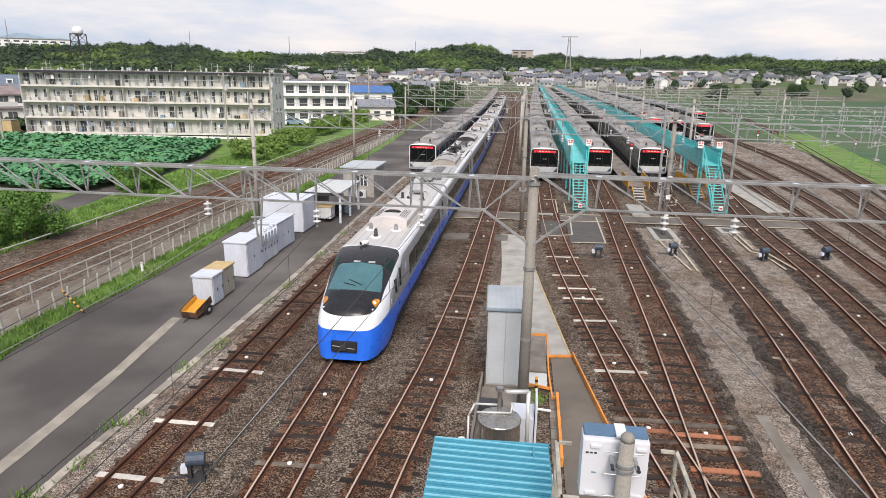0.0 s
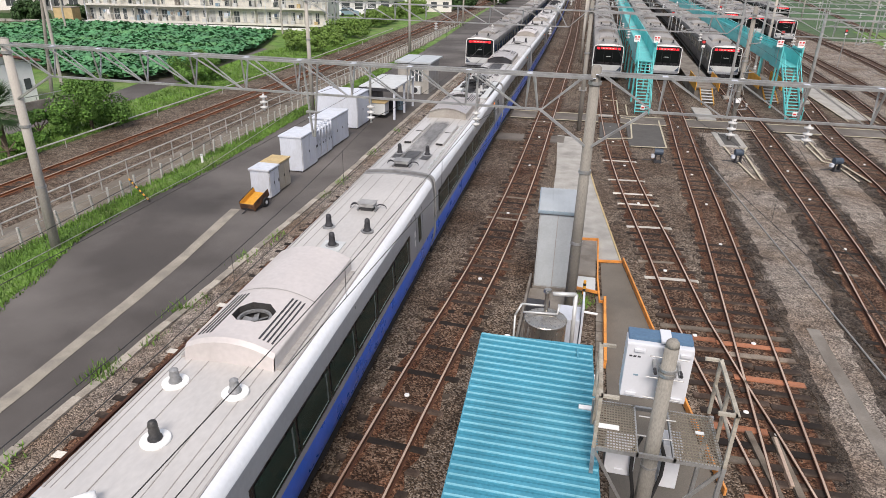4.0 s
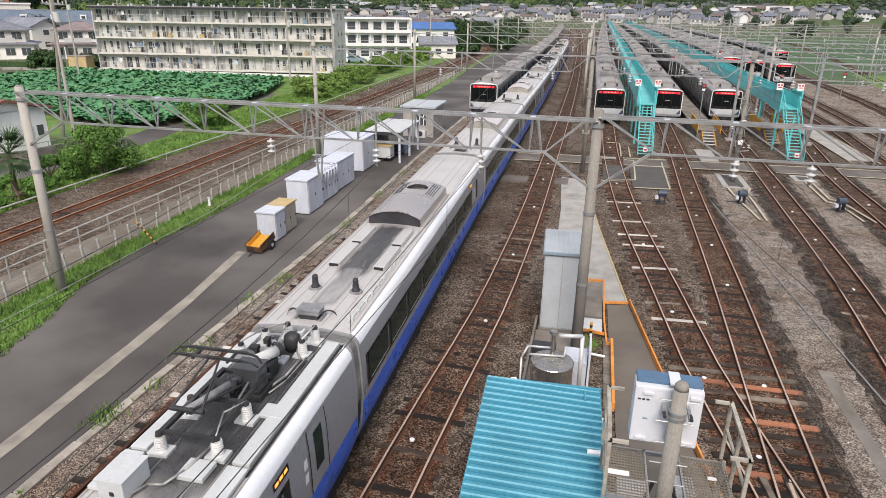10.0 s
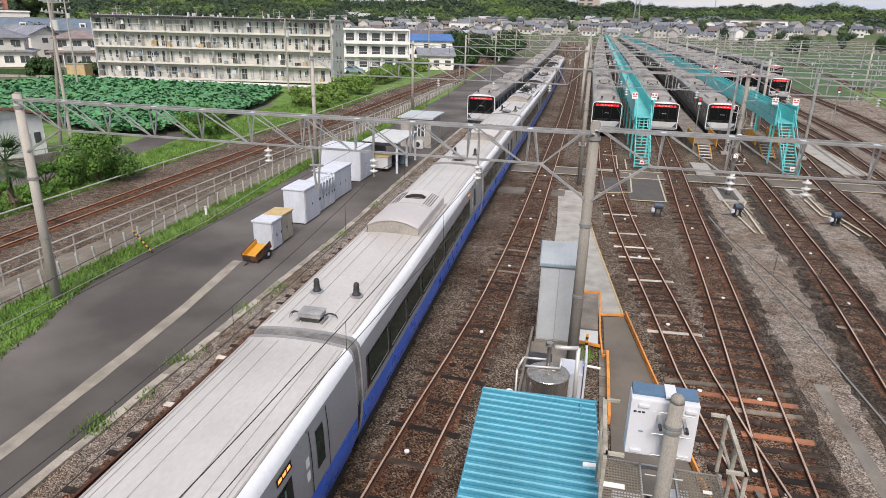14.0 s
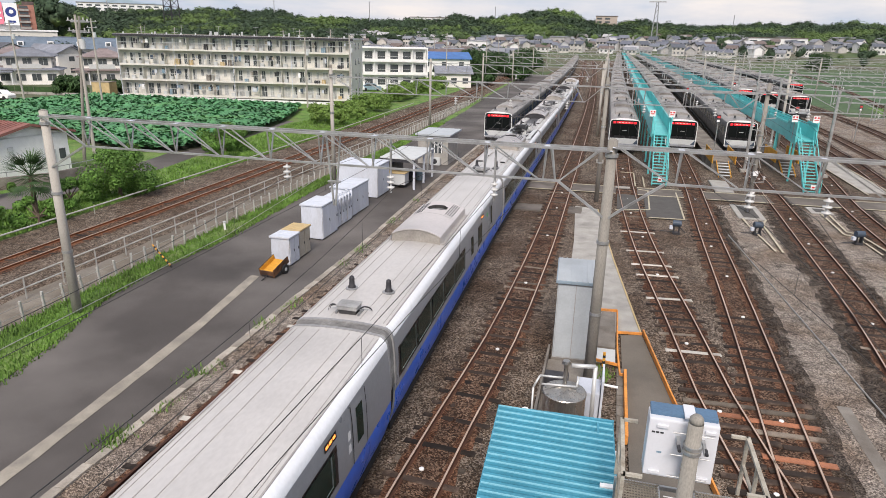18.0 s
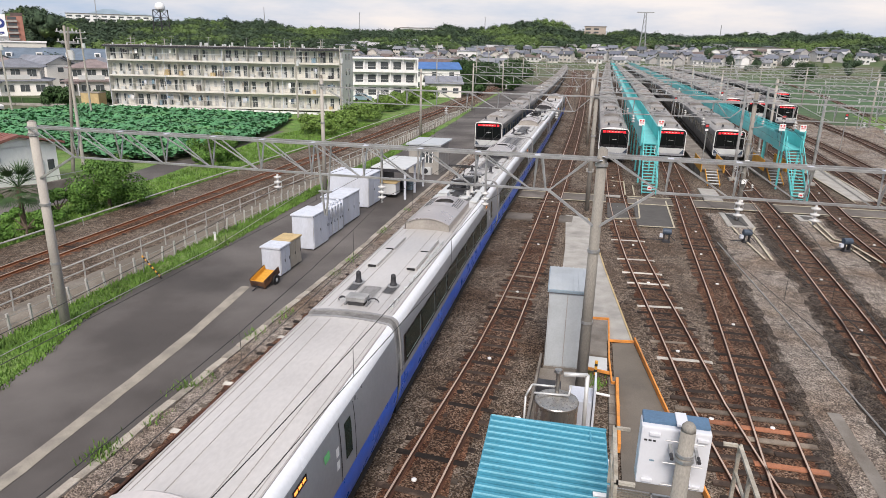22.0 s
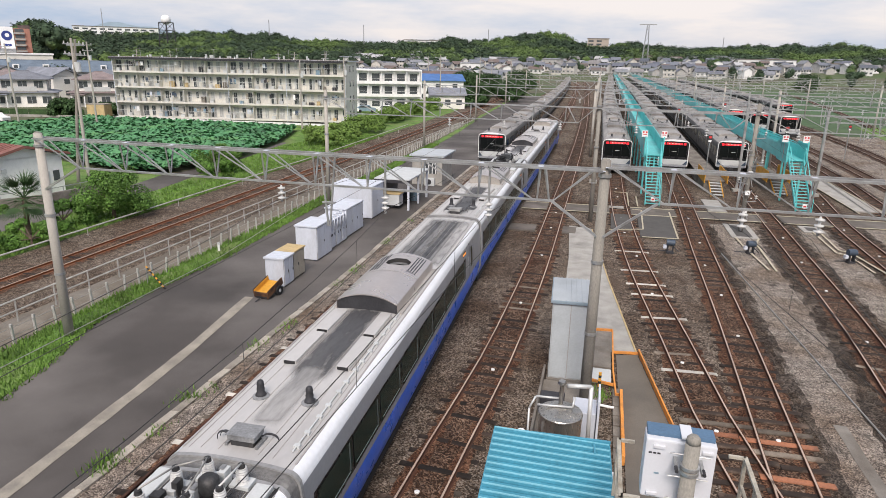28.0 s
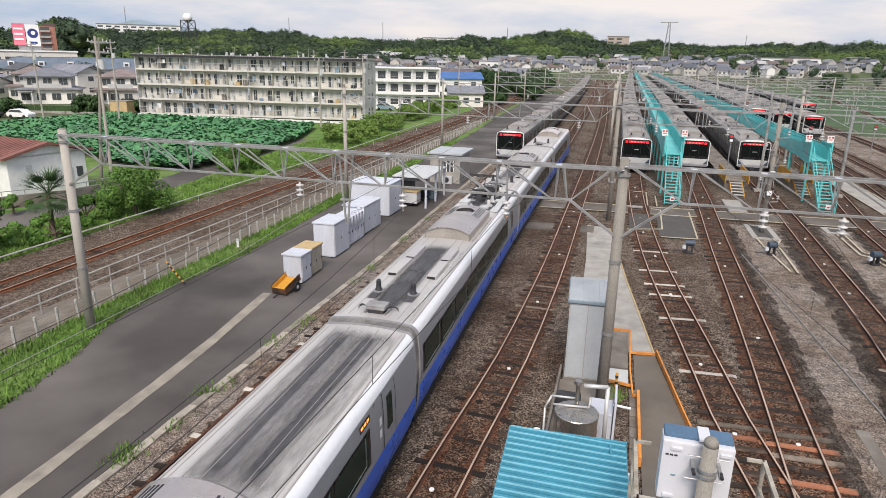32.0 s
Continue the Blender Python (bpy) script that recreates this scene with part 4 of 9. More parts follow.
# small track-side signals
for x, y, h in ((9.4, 62, 4.6), (17.6, 70, 5.0), (34.5, 66, 3.6), (9.6, 92, 5.0), (18.2, 110, 5.0), (29.0, 88, 4.0), (39.0, 84, 3.6)):
    sg = thing("yard_signal", "small signal board with red and white squares on a pole", "signal", (x, y, 0), group="yard signals")
    part("pole", tubem((0, 0, 0), (0, 0, h), 0.05, n=8), GALV, sg)
    part("board", boxm(-0.17, 0.17, -0.06, 0.0, h - 0.36, h + 0.36, bev=0.02), DARK, sg)
    for k, m_ in ((0.22, RED), (-0.22, WHITE)):
        part("lens", boxm(-0.13, 0.13, -0.08, -0.06, h + k * 0.8 - 0.1, h + k * 0.8 + 0.1), m_, sg)


def wires(name, label, line, y0, y1, sag, z_m=6.3, z_c=5.15):
    b = bmesh.new()
    sup = [-6, GY, 46, 80, 118, 160, 208, 262, 320, 400]
    for a, c in zip(sup, sup[1:]):
        n = 8
        for i in range(n):
            t0, t1 = i / n, (i + 1) / n
            ya, yb = a + (c - a) * t0, a + (c - a) * t1
            za, zb = z_m - sag * 4 * t0 * (1 - t0), z_m - sag * 4 * t1 * (1 - t1)
            tube(b, (line.at(ya), ya, za), (line.at(yb), yb, zb), 0.009, n=5, cap=False)
            tube(b, (line.at(ya), ya, z_c), (line.at(yb), yb, z_c), 0.009, n=5, cap=False)
            if i % 2:
                tube(b, (line.at(ya), ya, za), (line.at(ya), ya, z_c), 0.006, n=4, cap=False)
    solid(name, b, WIRE, label, "wire")


for k in ("T1", "T2", "T3", "T4", "T5", "T6", "T7", "T8"):
    wires("overhead_wire", "thin dark overhead contact and messenger wires above a track", TRACKS[k], -6, 400, 0.6)

# ---- the moving express train ----
SIDE = [(1.15, 0.35), (1.27, 0.62), (1.385, 0.96), (1.435, 1.18), (1.468, 1.46), (1.475, 1.72)]
WALL = [(1.475, 1.72), (1.475, 2.0), (1.466, 2.4), (1.446, 2.85), (1.4, 3.28)]
SHOULDER = [(1.4, 3.28), (1.37, 3.41), (1.3, 3.51), (1.2, 3.575)]
ROOF = [(1.2, 3.575), (0.85, 3.622), (0.45, 3.652), (0.0, 3.66)]
OUTLINE = SIDE + WALL[1:] + SHOULDER[1:] + ROOF[1:]
CAR = 20.5


def roof_z(x):
    return float(np.interp(abs(x), [p[0] for p in ROOF[::-1]], [p[1] for p in ROOF[::-1]]))


def band(prof, y0, y1, sides=(1, -1), ny=4):
    b = bmesh.new()
    for s in sides:
        rows = [[(s * x, y0 + (y1 - y0) * i / ny, z) for x, z in prof] for i in range(ny + 1)]
        loft(b, rows)
    bmesh.ops.recalc_face_normals(b, faces=b.faces)
    return b


def wall_x(z):
    return float(np.interp(z, [p[1] for p in WALL], [p[0] for p in WALL]))


def pane(root, s, y0, y1, z0, z1, m, name="window", out=0.006, label=""):
    b = bmesh.new()
    n = 4
    rows = []
    for j in range(n + 1):
        z = z0 + (z1 - z0) * j / n
        rows.append([(s * (wall_x(z) + out), y0, z), (s * (wall_x(z) + out), y1, z)])
    loft(b, rows)
    loft(b, [[(s * (wall_x(z) - 0.02), y, z) for z in (z0, z1)] for y in (y0, y1)])
    bmesh.ops.recalc_face_normals(b, faces=b.faces)
    return part(name, b, m, root, label)


def closed_end(root, y, name="end_wall"):
    b = bmesh.new()
    pts = [(x, y, z) for x, z in OUTLINE] + [(-x, y, z) for x, z in OUTLINE[::-1][1:]]
    b.faces.new([b.verts.new(p) for p in pts])
    part(name, b, T_GREY, root)


AC_W, AC_EAVE, AC_TOP = 0.94, 3.93, 4.17
AC_R = (AC_W ** 2 + (AC_TOP - AC_EAVE) ** 2) / (2 * (AC_TOP - AC_EAVE))


def ac_z(x):
    return AC_TOP - AC_R + math.sqrt(AC_R ** 2 - x * x)


def aircon(root, yc, length=4.6, m=None, dark_front=False, turn=1):
    """Arched roof unit with an eight-sided fan well towards the turn end, side grilles, and an arched plate at the other end."""
    m = m or T_ROOF
    h = length / 2
    fan, hy = 1.1, 0.37
    well = [(0.42, -0.16), (0.2, -0.37), (-0.2, -0.37), (-0.42, -0.16), (-0.42, 0.16), (-0.2, 0.37), (0.2, 0.37), (0.42, 0.16)]

    def at(x, y, z):
        return (x, yc + turn * y, z)

    b = bmesh.new()
    arch = [-AC_W + 2 * AC_W * i / 18 for i in range(19)]
    for ya, yb in ((-h, fan - hy), (fan + hy, h - 0.16)):
        loft(b, [[at(x, y, ac_z(x)) for x in arch] for y in (ya, yb)])
    for s in (1, -1):
        rows = []
        for y, lim in ((-hy, 0.2), (-0.16, 0.42), (0.16, 0.42), (hy, 0.2)):
            rows.append([at(s * (lim + (AC_W - lim) * i / 8), fan + y, ac_z(lim + (AC_W - lim) * i / 8)) for i in range(9)])
        loft(b, rows)
    # sides, sloping rear end and the lip over the front plate
    for s in (1, -1):
        loft(b, [[at(s * AC_W, y, AC_EAVE) for y in (-h, h - 0.16)], [at(s * (AC_W + 0.015), y, AC_EAVE - 0.03) for y in (-h, h - 0.1)], [at(s * (AC_W + 0.015), y, 3.5) for y in (-h, h)]])
    loft(b, [[at(x, h - 0.16, ac_z(x)) for x in arch], [at(x, h - 0.06, ac_z(x) - 0.07) for x in arch], [at(x, h, 3.5) for x in arch]])
    loft(b, [[at(x, -h, ac_z(x)) for x in arch], [at(x, -h, ac_z(x) - 0.035) for x in arch], [at(x * 0.98, -h + 0.09, ac_z(x) - 0.05) for x in arch]])
    bmesh.ops.remove_doubles(b, verts=b.verts, dist=0.001)
    bmesh.ops.recalc_face_normals(b, faces=b.faces)
    unit = part("air_conditioner", b, m, root, "pale arched rooftop air conditioner")
    b = bmesh.new()
    loft(b, [[at(x, -h + 0.05, ac_z(x) - 0.03) for x in arch], [at(x, -h + 0.05, 3.5) for x in arch]])
    part("front_plate", b, DARK if dark_front else AC_PLATE, unit, "sooty black front plate" if dark_front else "grey-beige arched front plate")
    b = bmesh.new()
    loft(b, [[at(x, fan + y, ac_z(x) + 0.006) for x, y in well + well[:1]], [at(x, fan + y, ac_z(x) - 0.02) for x, y in well + well[:1]], [at(x * 0.97, fan + y * 0.97, 3.86) for x, y in well + well[:1]]])
    b.faces.new([b.verts.new(at(x * 0.97, fan + y * 0.97, 3.861)) for x, y in well])
    part("fan_well", b, WELL, unit, "dark eight-sided fan well")
    b = bmesh.new()
    for i in range(28):
        a, c = 2 * math.pi * i / 28, 2 * math.pi * (i + 1) / 28
        beamp(b, at(0.33 * math.cos(a), fan + 0.33 * math.sin(a), 4.0), at(0.33 * math.cos(c), fan + 0.33 * math.sin(c), 4.0), 0.05, 0.06)
    part("fan_ring", b, PAN_GREY, unit, "grey ring round the fan")
    part("fan_hub", tubem(at(0, fan, 3.9), at(0, fan, 3.99), 0.09, 0.08, 14), PAN_GREY, unit)
    for k in range(6):
        a = k * math.pi / 3 + 0.2
        ca, sa = math.cos(a), math.sin(a)
        b = bmesh.new()
        loft(b, [[at(r_ * ca - w_ * sa, fan + r_ * sa + w_ * ca, 3.94 + dz) for r_ in (0.08, 0.3)] for w_, dz in ((-0.06, -0.02), (0.06, 0.02))])
        part("fan_blade", b, PAN_GREY, unit)
    for s in (1, -1):
        for k in range(4):
            x = s * (0.52 + 0.085 * k)
            part("grille_slot", beamp(bmesh.new(), at(x, 0.28, ac_z(x) - 0.004), at(x, 1.95, ac_z(x) - 0.004), 0.042, 0.018), DARK, unit)
    b = bmesh.new()
    loft(b, [[at(x, y, ac_z(x) + 0.007) for x in arch] for y in (0.05, 0.085)])
    part("cap_seam", b, SEAM, unit)
    for s in (1, -1):
        part("foot_flange", boxm(s * 1.02 - 0.07, s * 1.02 + 0.07, yc - h + 0.1, yc + h - 0.1, 3.56, 3.64, bev=0.01), SEAM, unit)
    return unit


def antenna(root, x, y, h=0.42, m=None, disc=False):
    z = roof_z(x)
    b = bmesh.new()
    if disc:
        revolve(b, [(0.0, 0.06), (0.24, 0.05), (0.25, 0.03), (0.24, -0.02)], 20, (x, y, z))
    else:
        revolve(b, [(0.19, -0.02), (0.19, 0.03), (0.12, 0.05)], 14, (x, y, z))
    foot = part("antenna", b, PAN_GREY if not disc else WHITE, root, "stubby roof antenna on a round foot", smooth=False)
    b = revolve(bmesh.new(), [(0.13, 0.03), (0.115, 0.09), (0.085, 0.13), (0.09, 0.2), (0.075, 0.28), (0.085, 0.3), (0.07, h - 0.03), (0.03, h), (0.0, h)], 12, (x, y, z))
    part("antenna_body", b, m or DARK, foot, "dark antenna body", smooth=True)


def roof_box(root, x, y, w=0.58, l=0.42, m=None):
    z = roof_z(x)
    b = bmesh.new()
    box(b, x - w / 2, x + w / 2, y - l / 2, y + l / 2, z + 0.12, z + 0.24, bev=0.03)
    ob = part("cable_box", b, m or ROOF_BOX, root, "grey roof junction box")
    part("box_lid", boxm(x - w / 2 - 0.02, x + w / 2 + 0.02, y - l / 2 - 0.02, y + l / 2 + 0.02, z + 0.235, z + 0.26, bev=0.008), m or ROOF_BOX, ob)
    part("box_frame", boxm(x - w / 2 + 0.05, x + w / 2 - 0.05, y - l / 2 + 0.04, y + l / 2 - 0.04, z - 0.02, z + 0.12), PAN_DARK, ob, "dark frame under the box")
    for s in (-1, 1):
        part("box_leg", boxm(x + s * (w / 2 + 0.03) - 0.03, x + s * (w / 2 + 0.03) + 0.03, y - l / 2, y + l / 2, z - 0.02, z + 0.05), PAN_GREY, ob)
    for k, (s, up) in enumerate(((-1, 0.2), (-1, 0.13), (1, 0.12))):
        c = bmesh.new()
        pts = [(x + s * (w / 2 - 0.05), y - 0.1 + 0.12 * k, z + 0.12)]
        for i in range(1, 8):
            a = math.pi * i / 7
            pts.append((x + s * (w / 2 + 0.14 - 0.17 * math.cos(a)), y - 0.1 + 0.12 * k + 0.05 * i / 7, z + 0.02 + up * math.sin(a)))
        rings = [[(p_[0], p_[1] + 0.022 * math.cos(t_), p_[2] + 0.022 * math.sin(t_)) for t_ in [math.pi * j / 3 for j in range(7)]] for p_ in pts]
        loft(c, rings)
        part("cable", c, DARK, ob, "looped black cable", smooth=True)


def roof_wires(root, y0, y1):
    for x in (1.08, 0.72, 0.42, -0.42, -0.8, -1.06):
        b = beamp(bmesh.new(), (x, y0, roof_z(x) + 0.004), (x, y1, roof_z(x) + 0.004), 0.014, 0.012)
        part("roof_seam", b, SEAM, root)
    for s in (1, -1):
        part("gutter", beamp(bmesh.new(), (s * 1.19, y0, 3.583), (s * 1.19, y1, 3.583), 0.035, 0.024), SEAM, root, "dark gutter strip at the roof's edge")


def brackets(root, y0, y1, m_):
    """Cable along one side of the roof with its row of small clips."""
    b, y, k = bmesh.new(), y0, 0
    beamp(b, (0.99, y0 - 0.2, roof_z(0.98) + 0.03), (0.99, y1 + 0.2, roof_z(0.98) + 0.03), 0.03, 0.03)
    while y < y1:
        box(b, 0.93, 1.05, y - 0.05, y + 0.05, roof_z(0.98) - 0.01, roof_z(0.98) + 0.055)
        y += 0.62 if k % 2 else 0.48
        k += 1
    part("side_cable", b, m_, root, "clipped cable along the roof")


def ducts(root, soot):
    for s in (-1, 1):
        for ya, yb, xo in ((-6.1, -4.25, 0.7), (-4.1, -2.5, 0.68)):
            d = part("roof_duct", boxm(s * xo - 0.17, s * xo + 0.17, ya, yb, 3.6, 3.735, bev=0.02), T_ROOF_GREY, root, "pale grey raised roof duct")
            part("duct_mouth", boxm(s * xo - 0.145, s * xo + 0.145, ya - 0.012, ya + 0.03, 3.63, 3.722), BLACK, d, "black open duct end")
            part("duct_flange", boxm(s * xo - 0.2, s * xo + 0.2, ya + 0.05, yb - 0.05, 3.6, 3.66), SEAM, d)
    if soot == 3:
        part("soot_patch", loft_patch(-0.62, 0.62, -9.6, -1.9), T_SOOT, root, "sooty strip along the roof centre")
        part("soot_patch", loft_patch(-0.5, 0.5, -9.3, -5.2, 0.008), T_SOOT, root, "thick soot along the roof centre")
    elif soot == 2:
        part("soot_patch", loft_patch(-0.62, 0.62, -6.9, -1.8), T_SOOT, root, "sooty strip along the roof centre")
        part("soot_patch", loft_patch(-0.4, 0.4, -8.9, -6.0, 0.007), T_ROOF_GRIME, root, "faded grime along the roof centre")
    elif soot == 1:
        part("soot_patch", loft_patch(-0.55, 0.5, -9.2, -1.5), T_ROOF_DIRTY, root, "grime along the roof centre")
        part("soot_patch", loft_patch(-0.45, 0.35, -9.3, -7.2, 0.008), T_SOOT, root, "soot between the antennas")
    else:
        part("soot_patch", loft_patch(-0.4, 0.4, -9.2, -7.9), T_ROOF_DIRTY, root, "grime round the cable box")


def loft_patch(x0, x1, y0, y1, up=0.006):
    b = bmesh.new()
    n = 6
    xs_ = [x0 + (x1 - x0) * i / n for i in range(n + 1)]
    loft(b, [[(x, y, roof_z(x) + up) for x in xs_] for y in (y0, y1)])
    return b


def pantograph(root, y0):
    """Raised single-arm collector with its insulators, boxes and switchgear on the sooty end of the roof; y0 is where the switchgear begins."""
    def q(y):
        return y0 + y

    part("soot_patch", loft_patch(-1.18, 1.18, q(-0.2), q(5.95), 0.005), T_ROOF_DIRTY, root, "grimy roof round the collector")
    part("soot_patch", loft_patch(-1.15, 1.15, q(0.3), q(5.95), 0.009), T_SOOT, root, "sooty black roof under the collector")
    part("soot_patch", loft_patch(-1.05, 1.05, q(0.8), q(5.5), 0.013), T_SOOT, root, "thick soot under the collector")
    part("soot_patch", loft_patch(-0.15, 0.6, q(-0.4), q(0.6), 0.008), T_ROOF_DIRTY, root, "grime round the switchgear")
    for s in (1, -1):
        for ya, yb, xw in ((0.15, 1.1, 0.19), (1.18, 5.5, 0.16)):
            cov = part("roof_cover", boxm(s * 0.97 - xw, s * 0.97 + xw, q(ya), q(yb), 3.62, 3.7, bev=0.018), GREY_BOX, root, "long pale grey roof cover")
            part("cover_foot", boxm(s * 0.97 - xw + 0.04, s * 0.97 + xw - 0.04, q(ya) + 0.06, q(yb) - 0.06, 3.55, 3.625), PAN_DARK, cov)
        part("side_slot", boxm(s * 1.165 - 0.03, s * 1.165 + 0.03, q(1.0), q(5.6), 3.55, 3.6), BLACK, root, "black slot along the roof's edge")
    part("cover_lap", boxm(0.62, 1.14, q(2.5), q(2.9), 3.64, 3.715, bev=0.015), GREY_BOX, root)

    def pot(x, y, par, h=0.4, r_=0.115):
        z = roof_z(x)
        ft = part("insulator_foot", boxm(x - 0.19, x + 0.19, q(y) - 0.15, q(y) + 0.15, z - 0.02, z + 0.07, bev=0.012), GREY_BOX, par, "pale grey insulator foot")
        prof = [(r_ * 1.15, 0.06)]
        for i in range(6):
            zz = 0.08 + (h - 0.12) * i / 6
            prof += [(r_ * (1.0 - 0.02 * i), zz), (r_ * (0.86 - 0.02 * i), zz + (h - 0.12) / 12)]
        prof += [(r_ * 0.8, h - 0.04), (0, h - 0.04)]
        ins = part("insulator", revolve(bmesh.new(), prof, 14, (x, q(y), z)), PORCELAIN, ft, "white ribbed porcelain insulator", smooth=False)
        part("insulator_cap", tubem((x, q(y), z + h - 0.045), (x, q(y), z + h + 0.035), 0.07, 0.06, 10), PAN_DARK, par)
        return ins

    for x, y in ((-0.53, 1.2), (0.49, 1.3), (0.48, 2.35), (-0.72, 4.4), (0.53, 4.8), (0.56, 5.45), (0.1, 4.5), (-0.1, 5.45), (-0.5, 5.1), (-0.62, 2.3)):
        pot(x, y, root)
    # collector frame on its insulators
    base = part("collector_base", beamp(beamp(bmesh.new(), (-0.5, q(1.2), 4.06), (-0.5, q(3.3), 4.06), 0.09, 0.08), (0.42, q(1.3), 4.06), (0.42, q(3.3), 4.06), 0.07, 0.08), PAN_DARK, root, "dark collector frame")
    for y in (1.25, 2.35, 3.3):
        part("cross_bar", beamp(bmesh.new(), (-0.55, q(y), 4.05), (0.5, q(y), 4.05), 0.08, 0.08), PAN_DARK, base)
    part("lower_arm", tubem((0.02, q(3.1), 4.08), (-0.1, q(1.45), 4.42), 0.085, 0.065, 14), PAN_GREY, base, "thick grey lower arm", smooth=True)
    part("knee_shaft", tubem((-0.42, q(1.45), 4.42), (0.22, q(1.45), 4.42), 0.05, 0.05, 12), PAN_DARK, base)
    for s in (-1, 1):
        part("upper_arm", tubem((-0.1 + s * 0.28, q(1.45), 4.44), (s * 0.1, q(2.3), 4.98), 0.028, 0.02, 8), PAN_DARK, base)
    part("control_rod", tubem((0.18, q(3.1), 4.02), (0.06, q(1.36), 4.5), 0.022, 0.022, 6), PAN_DARK, base)
    part("spring_drum", tubem((-0.34, q(2.7), 4.12), (0.1, q(2.7), 4.12), 0.13, 0.13, 16), PAN_DARK, base, smooth=True)
    part("spring_rod", tubem((-0.3, q(1.8), 4.1), (-0.3, q(2.7), 4.14), 0.06, 0.06, 10), PAN_DARK, base)
    part("hose", tubem((0.25, q(1.5), 3.75), (0.2, q(3.0), 4.05), 0.025, 0.025, 6), PAN_GREY, base)
    c = bmesh.new()
    for dy in (-0.14, 0.14):
        beamp(c, (-0.58, q(2.3 + dy), 5.06), (0.58, q(2.3 + dy), 5.06), 0.05, 0.045)
        for s in (-1, 1):
            beamp(c, (s * 0.58, q(2.3 + dy), 5.06), (s * 0.78, q(2.3 + dy * 0.8), 5.03), 0.034, 0.034)
            beamp(c, (s * 0.78, q(2.3 + dy * 0.8), 5.03), (s * 0.88, q(2.3 + dy * 0.5), 4.93), 0.028, 0.028)
    for s in (-0.34, 0.34):
        beamp(c, (s, q(2.12), 5.02), (s, q(2.48), 5.02), 0.04, 0.04)
    beamp(c, (-0.4, q(2.3), 4.98), (0.4, q(2.3), 4.98), 0.035, 0.035)
    part("collector_head", c, PAN_DARK, base, "dark collector head with curved horns")
    # upright vacuum breaker case and the white bus cylinder behind it
    case = part("breaker_case", boxm(-0.12, 0.4, q(3.0), q(3.42), 3.8, 4.32, bev=0.05), CASE_GREY, root, "dark grey upright breaker case")
    part("case_base", boxm(-0.2, 0.46, q(2.92), q(3.5), 3.62, 3.8, bev=0.02), PAN_DARK, case)
    part("case_lid", boxm(-0.14, 0.42, q(2.98), q(3.44), 4.3, 4.345, bev=0.015), CASE_GREY, case)
    part("bus_cylinder", tubem((-0.05, q(3.55), 4.12), (0.28, q(4.1), 4.16), 0.12, 0.12, 16), PORCELAIN, root, "white porcelain bus cylinder", smooth=True)
    part("cylinder_end", tubem((0.28, q(4.1), 4.16), (0.33, q(4.19), 4.165), 0.14, 0.14, 16), PAN_DARK, root)
    part("cylinder_end", tubem((-0.1, q(3.47), 4.115), (-0.05, q(3.55), 4.12), 0.14, 0.14, 16), PAN_DARK, root)
    part("cylinder_stand", boxm(-0.12, 0.3, q(3.65), q(4.1), 3.62, 4.02, bev=0.03), PAN_DARK, root)
    part("arrester", revolve(bmesh.new(), [(0.15, 0), (0.15, 0.1), (0.18, 0.14), (0.18, 0.36), (0.12, 0.42), (0, 0.43)], 16, (0.2, q(5.0), 3.66)), PAN_DARK, root, "round black arrester", smooth=True)
    part("disc_top", revolve(bmesh.new(), [(0.1, 0), (0.1, 0.3), (0.24, 0.32), (0.24, 0.38), (0, 0.4)], 18, (-0.42, q(3.95), 3.66)), PAN_GREY, root, "grey disc-topped switch", smooth=True)
    box_ = part("breaker_box", boxm(-0.78, -0.32, q(-0.05), q(0.6), 3.68, 4.05, bev=0.02), GREY_BOX, root, "pale grey relay box on the roof")
    part("box_lid", boxm(-0.8, -0.3, q(-0.07), q(0.62), 4.05, 4.075, bev=0.008), GREY_BOX, box_)
    part("box_foot", boxm(-0.74, -0.36, q(0.0), q(0.55), 3.58, 3.69), PAN_DARK, box_)
    part("box_plate", boxm(-0.57, -0.49, q(-0.056), q(-0.045), 3.78, 3.86), PAN_DARK, box_)
    part("roof_plate", boxm(-0.95, -0.3, q(-0.75), q(-0.2), 3.63, 3.7, bev=0.012), GREY_BOX, root, "flat pale plate on the roof")
    part("hatch", boxm(0.12, 0.6, q(0.62), q(1.08), 3.66, 3.76, bev=0.02), GREY_BOX, root, "pale grey roof hatch")
    rr = random.Random(int(y0 * 10) + 3)
    for i in range(14):
        x, y = rr.uniform(-0.75, 0.3), rr.choice((rr.uniform(3.4, 5.3), rr.uniform(2.0, 3.3), rr.uniform(4.6, 5.6)))
        w_, l_, h_ = rr.uniform(0.03, 0.1), rr.uniform(0.04, 0.12), rr.uniform(0.08, 0.3)
        part("switch_gear", boxm(x - w_, x + w_, q(y) - l_, q(y) + l_, 3.63, 3.68 + h_, bev=0.012), rr.choice((PAN_DARK, PAN_GREY, PAN_DARK, GREY_BOX)), root)

    def pipe(name, pts, r_, m_, label=""):
        cc = bmesh.new()
        for a, d in zip(pts, pts[1:]):
            tube(cc, (a[0], q(a[1]), a[2]), (d[0], q(d[1]), d[2]), r_, n=7)
        part(name, cc, m_, root, label, smooth=True)

    pipe("bus_bar", [(0.49, 1.3, 4.08), (0.3, 1.9, 4.12), (0.48, 2.35, 4.08)], 0.018, CABLE, "pale copper bus bar")
    pipe("bus_bar", [(0.53, 4.8, 4.08), (0.56, 5.45, 4.08)], 0.02, PORCELAIN)
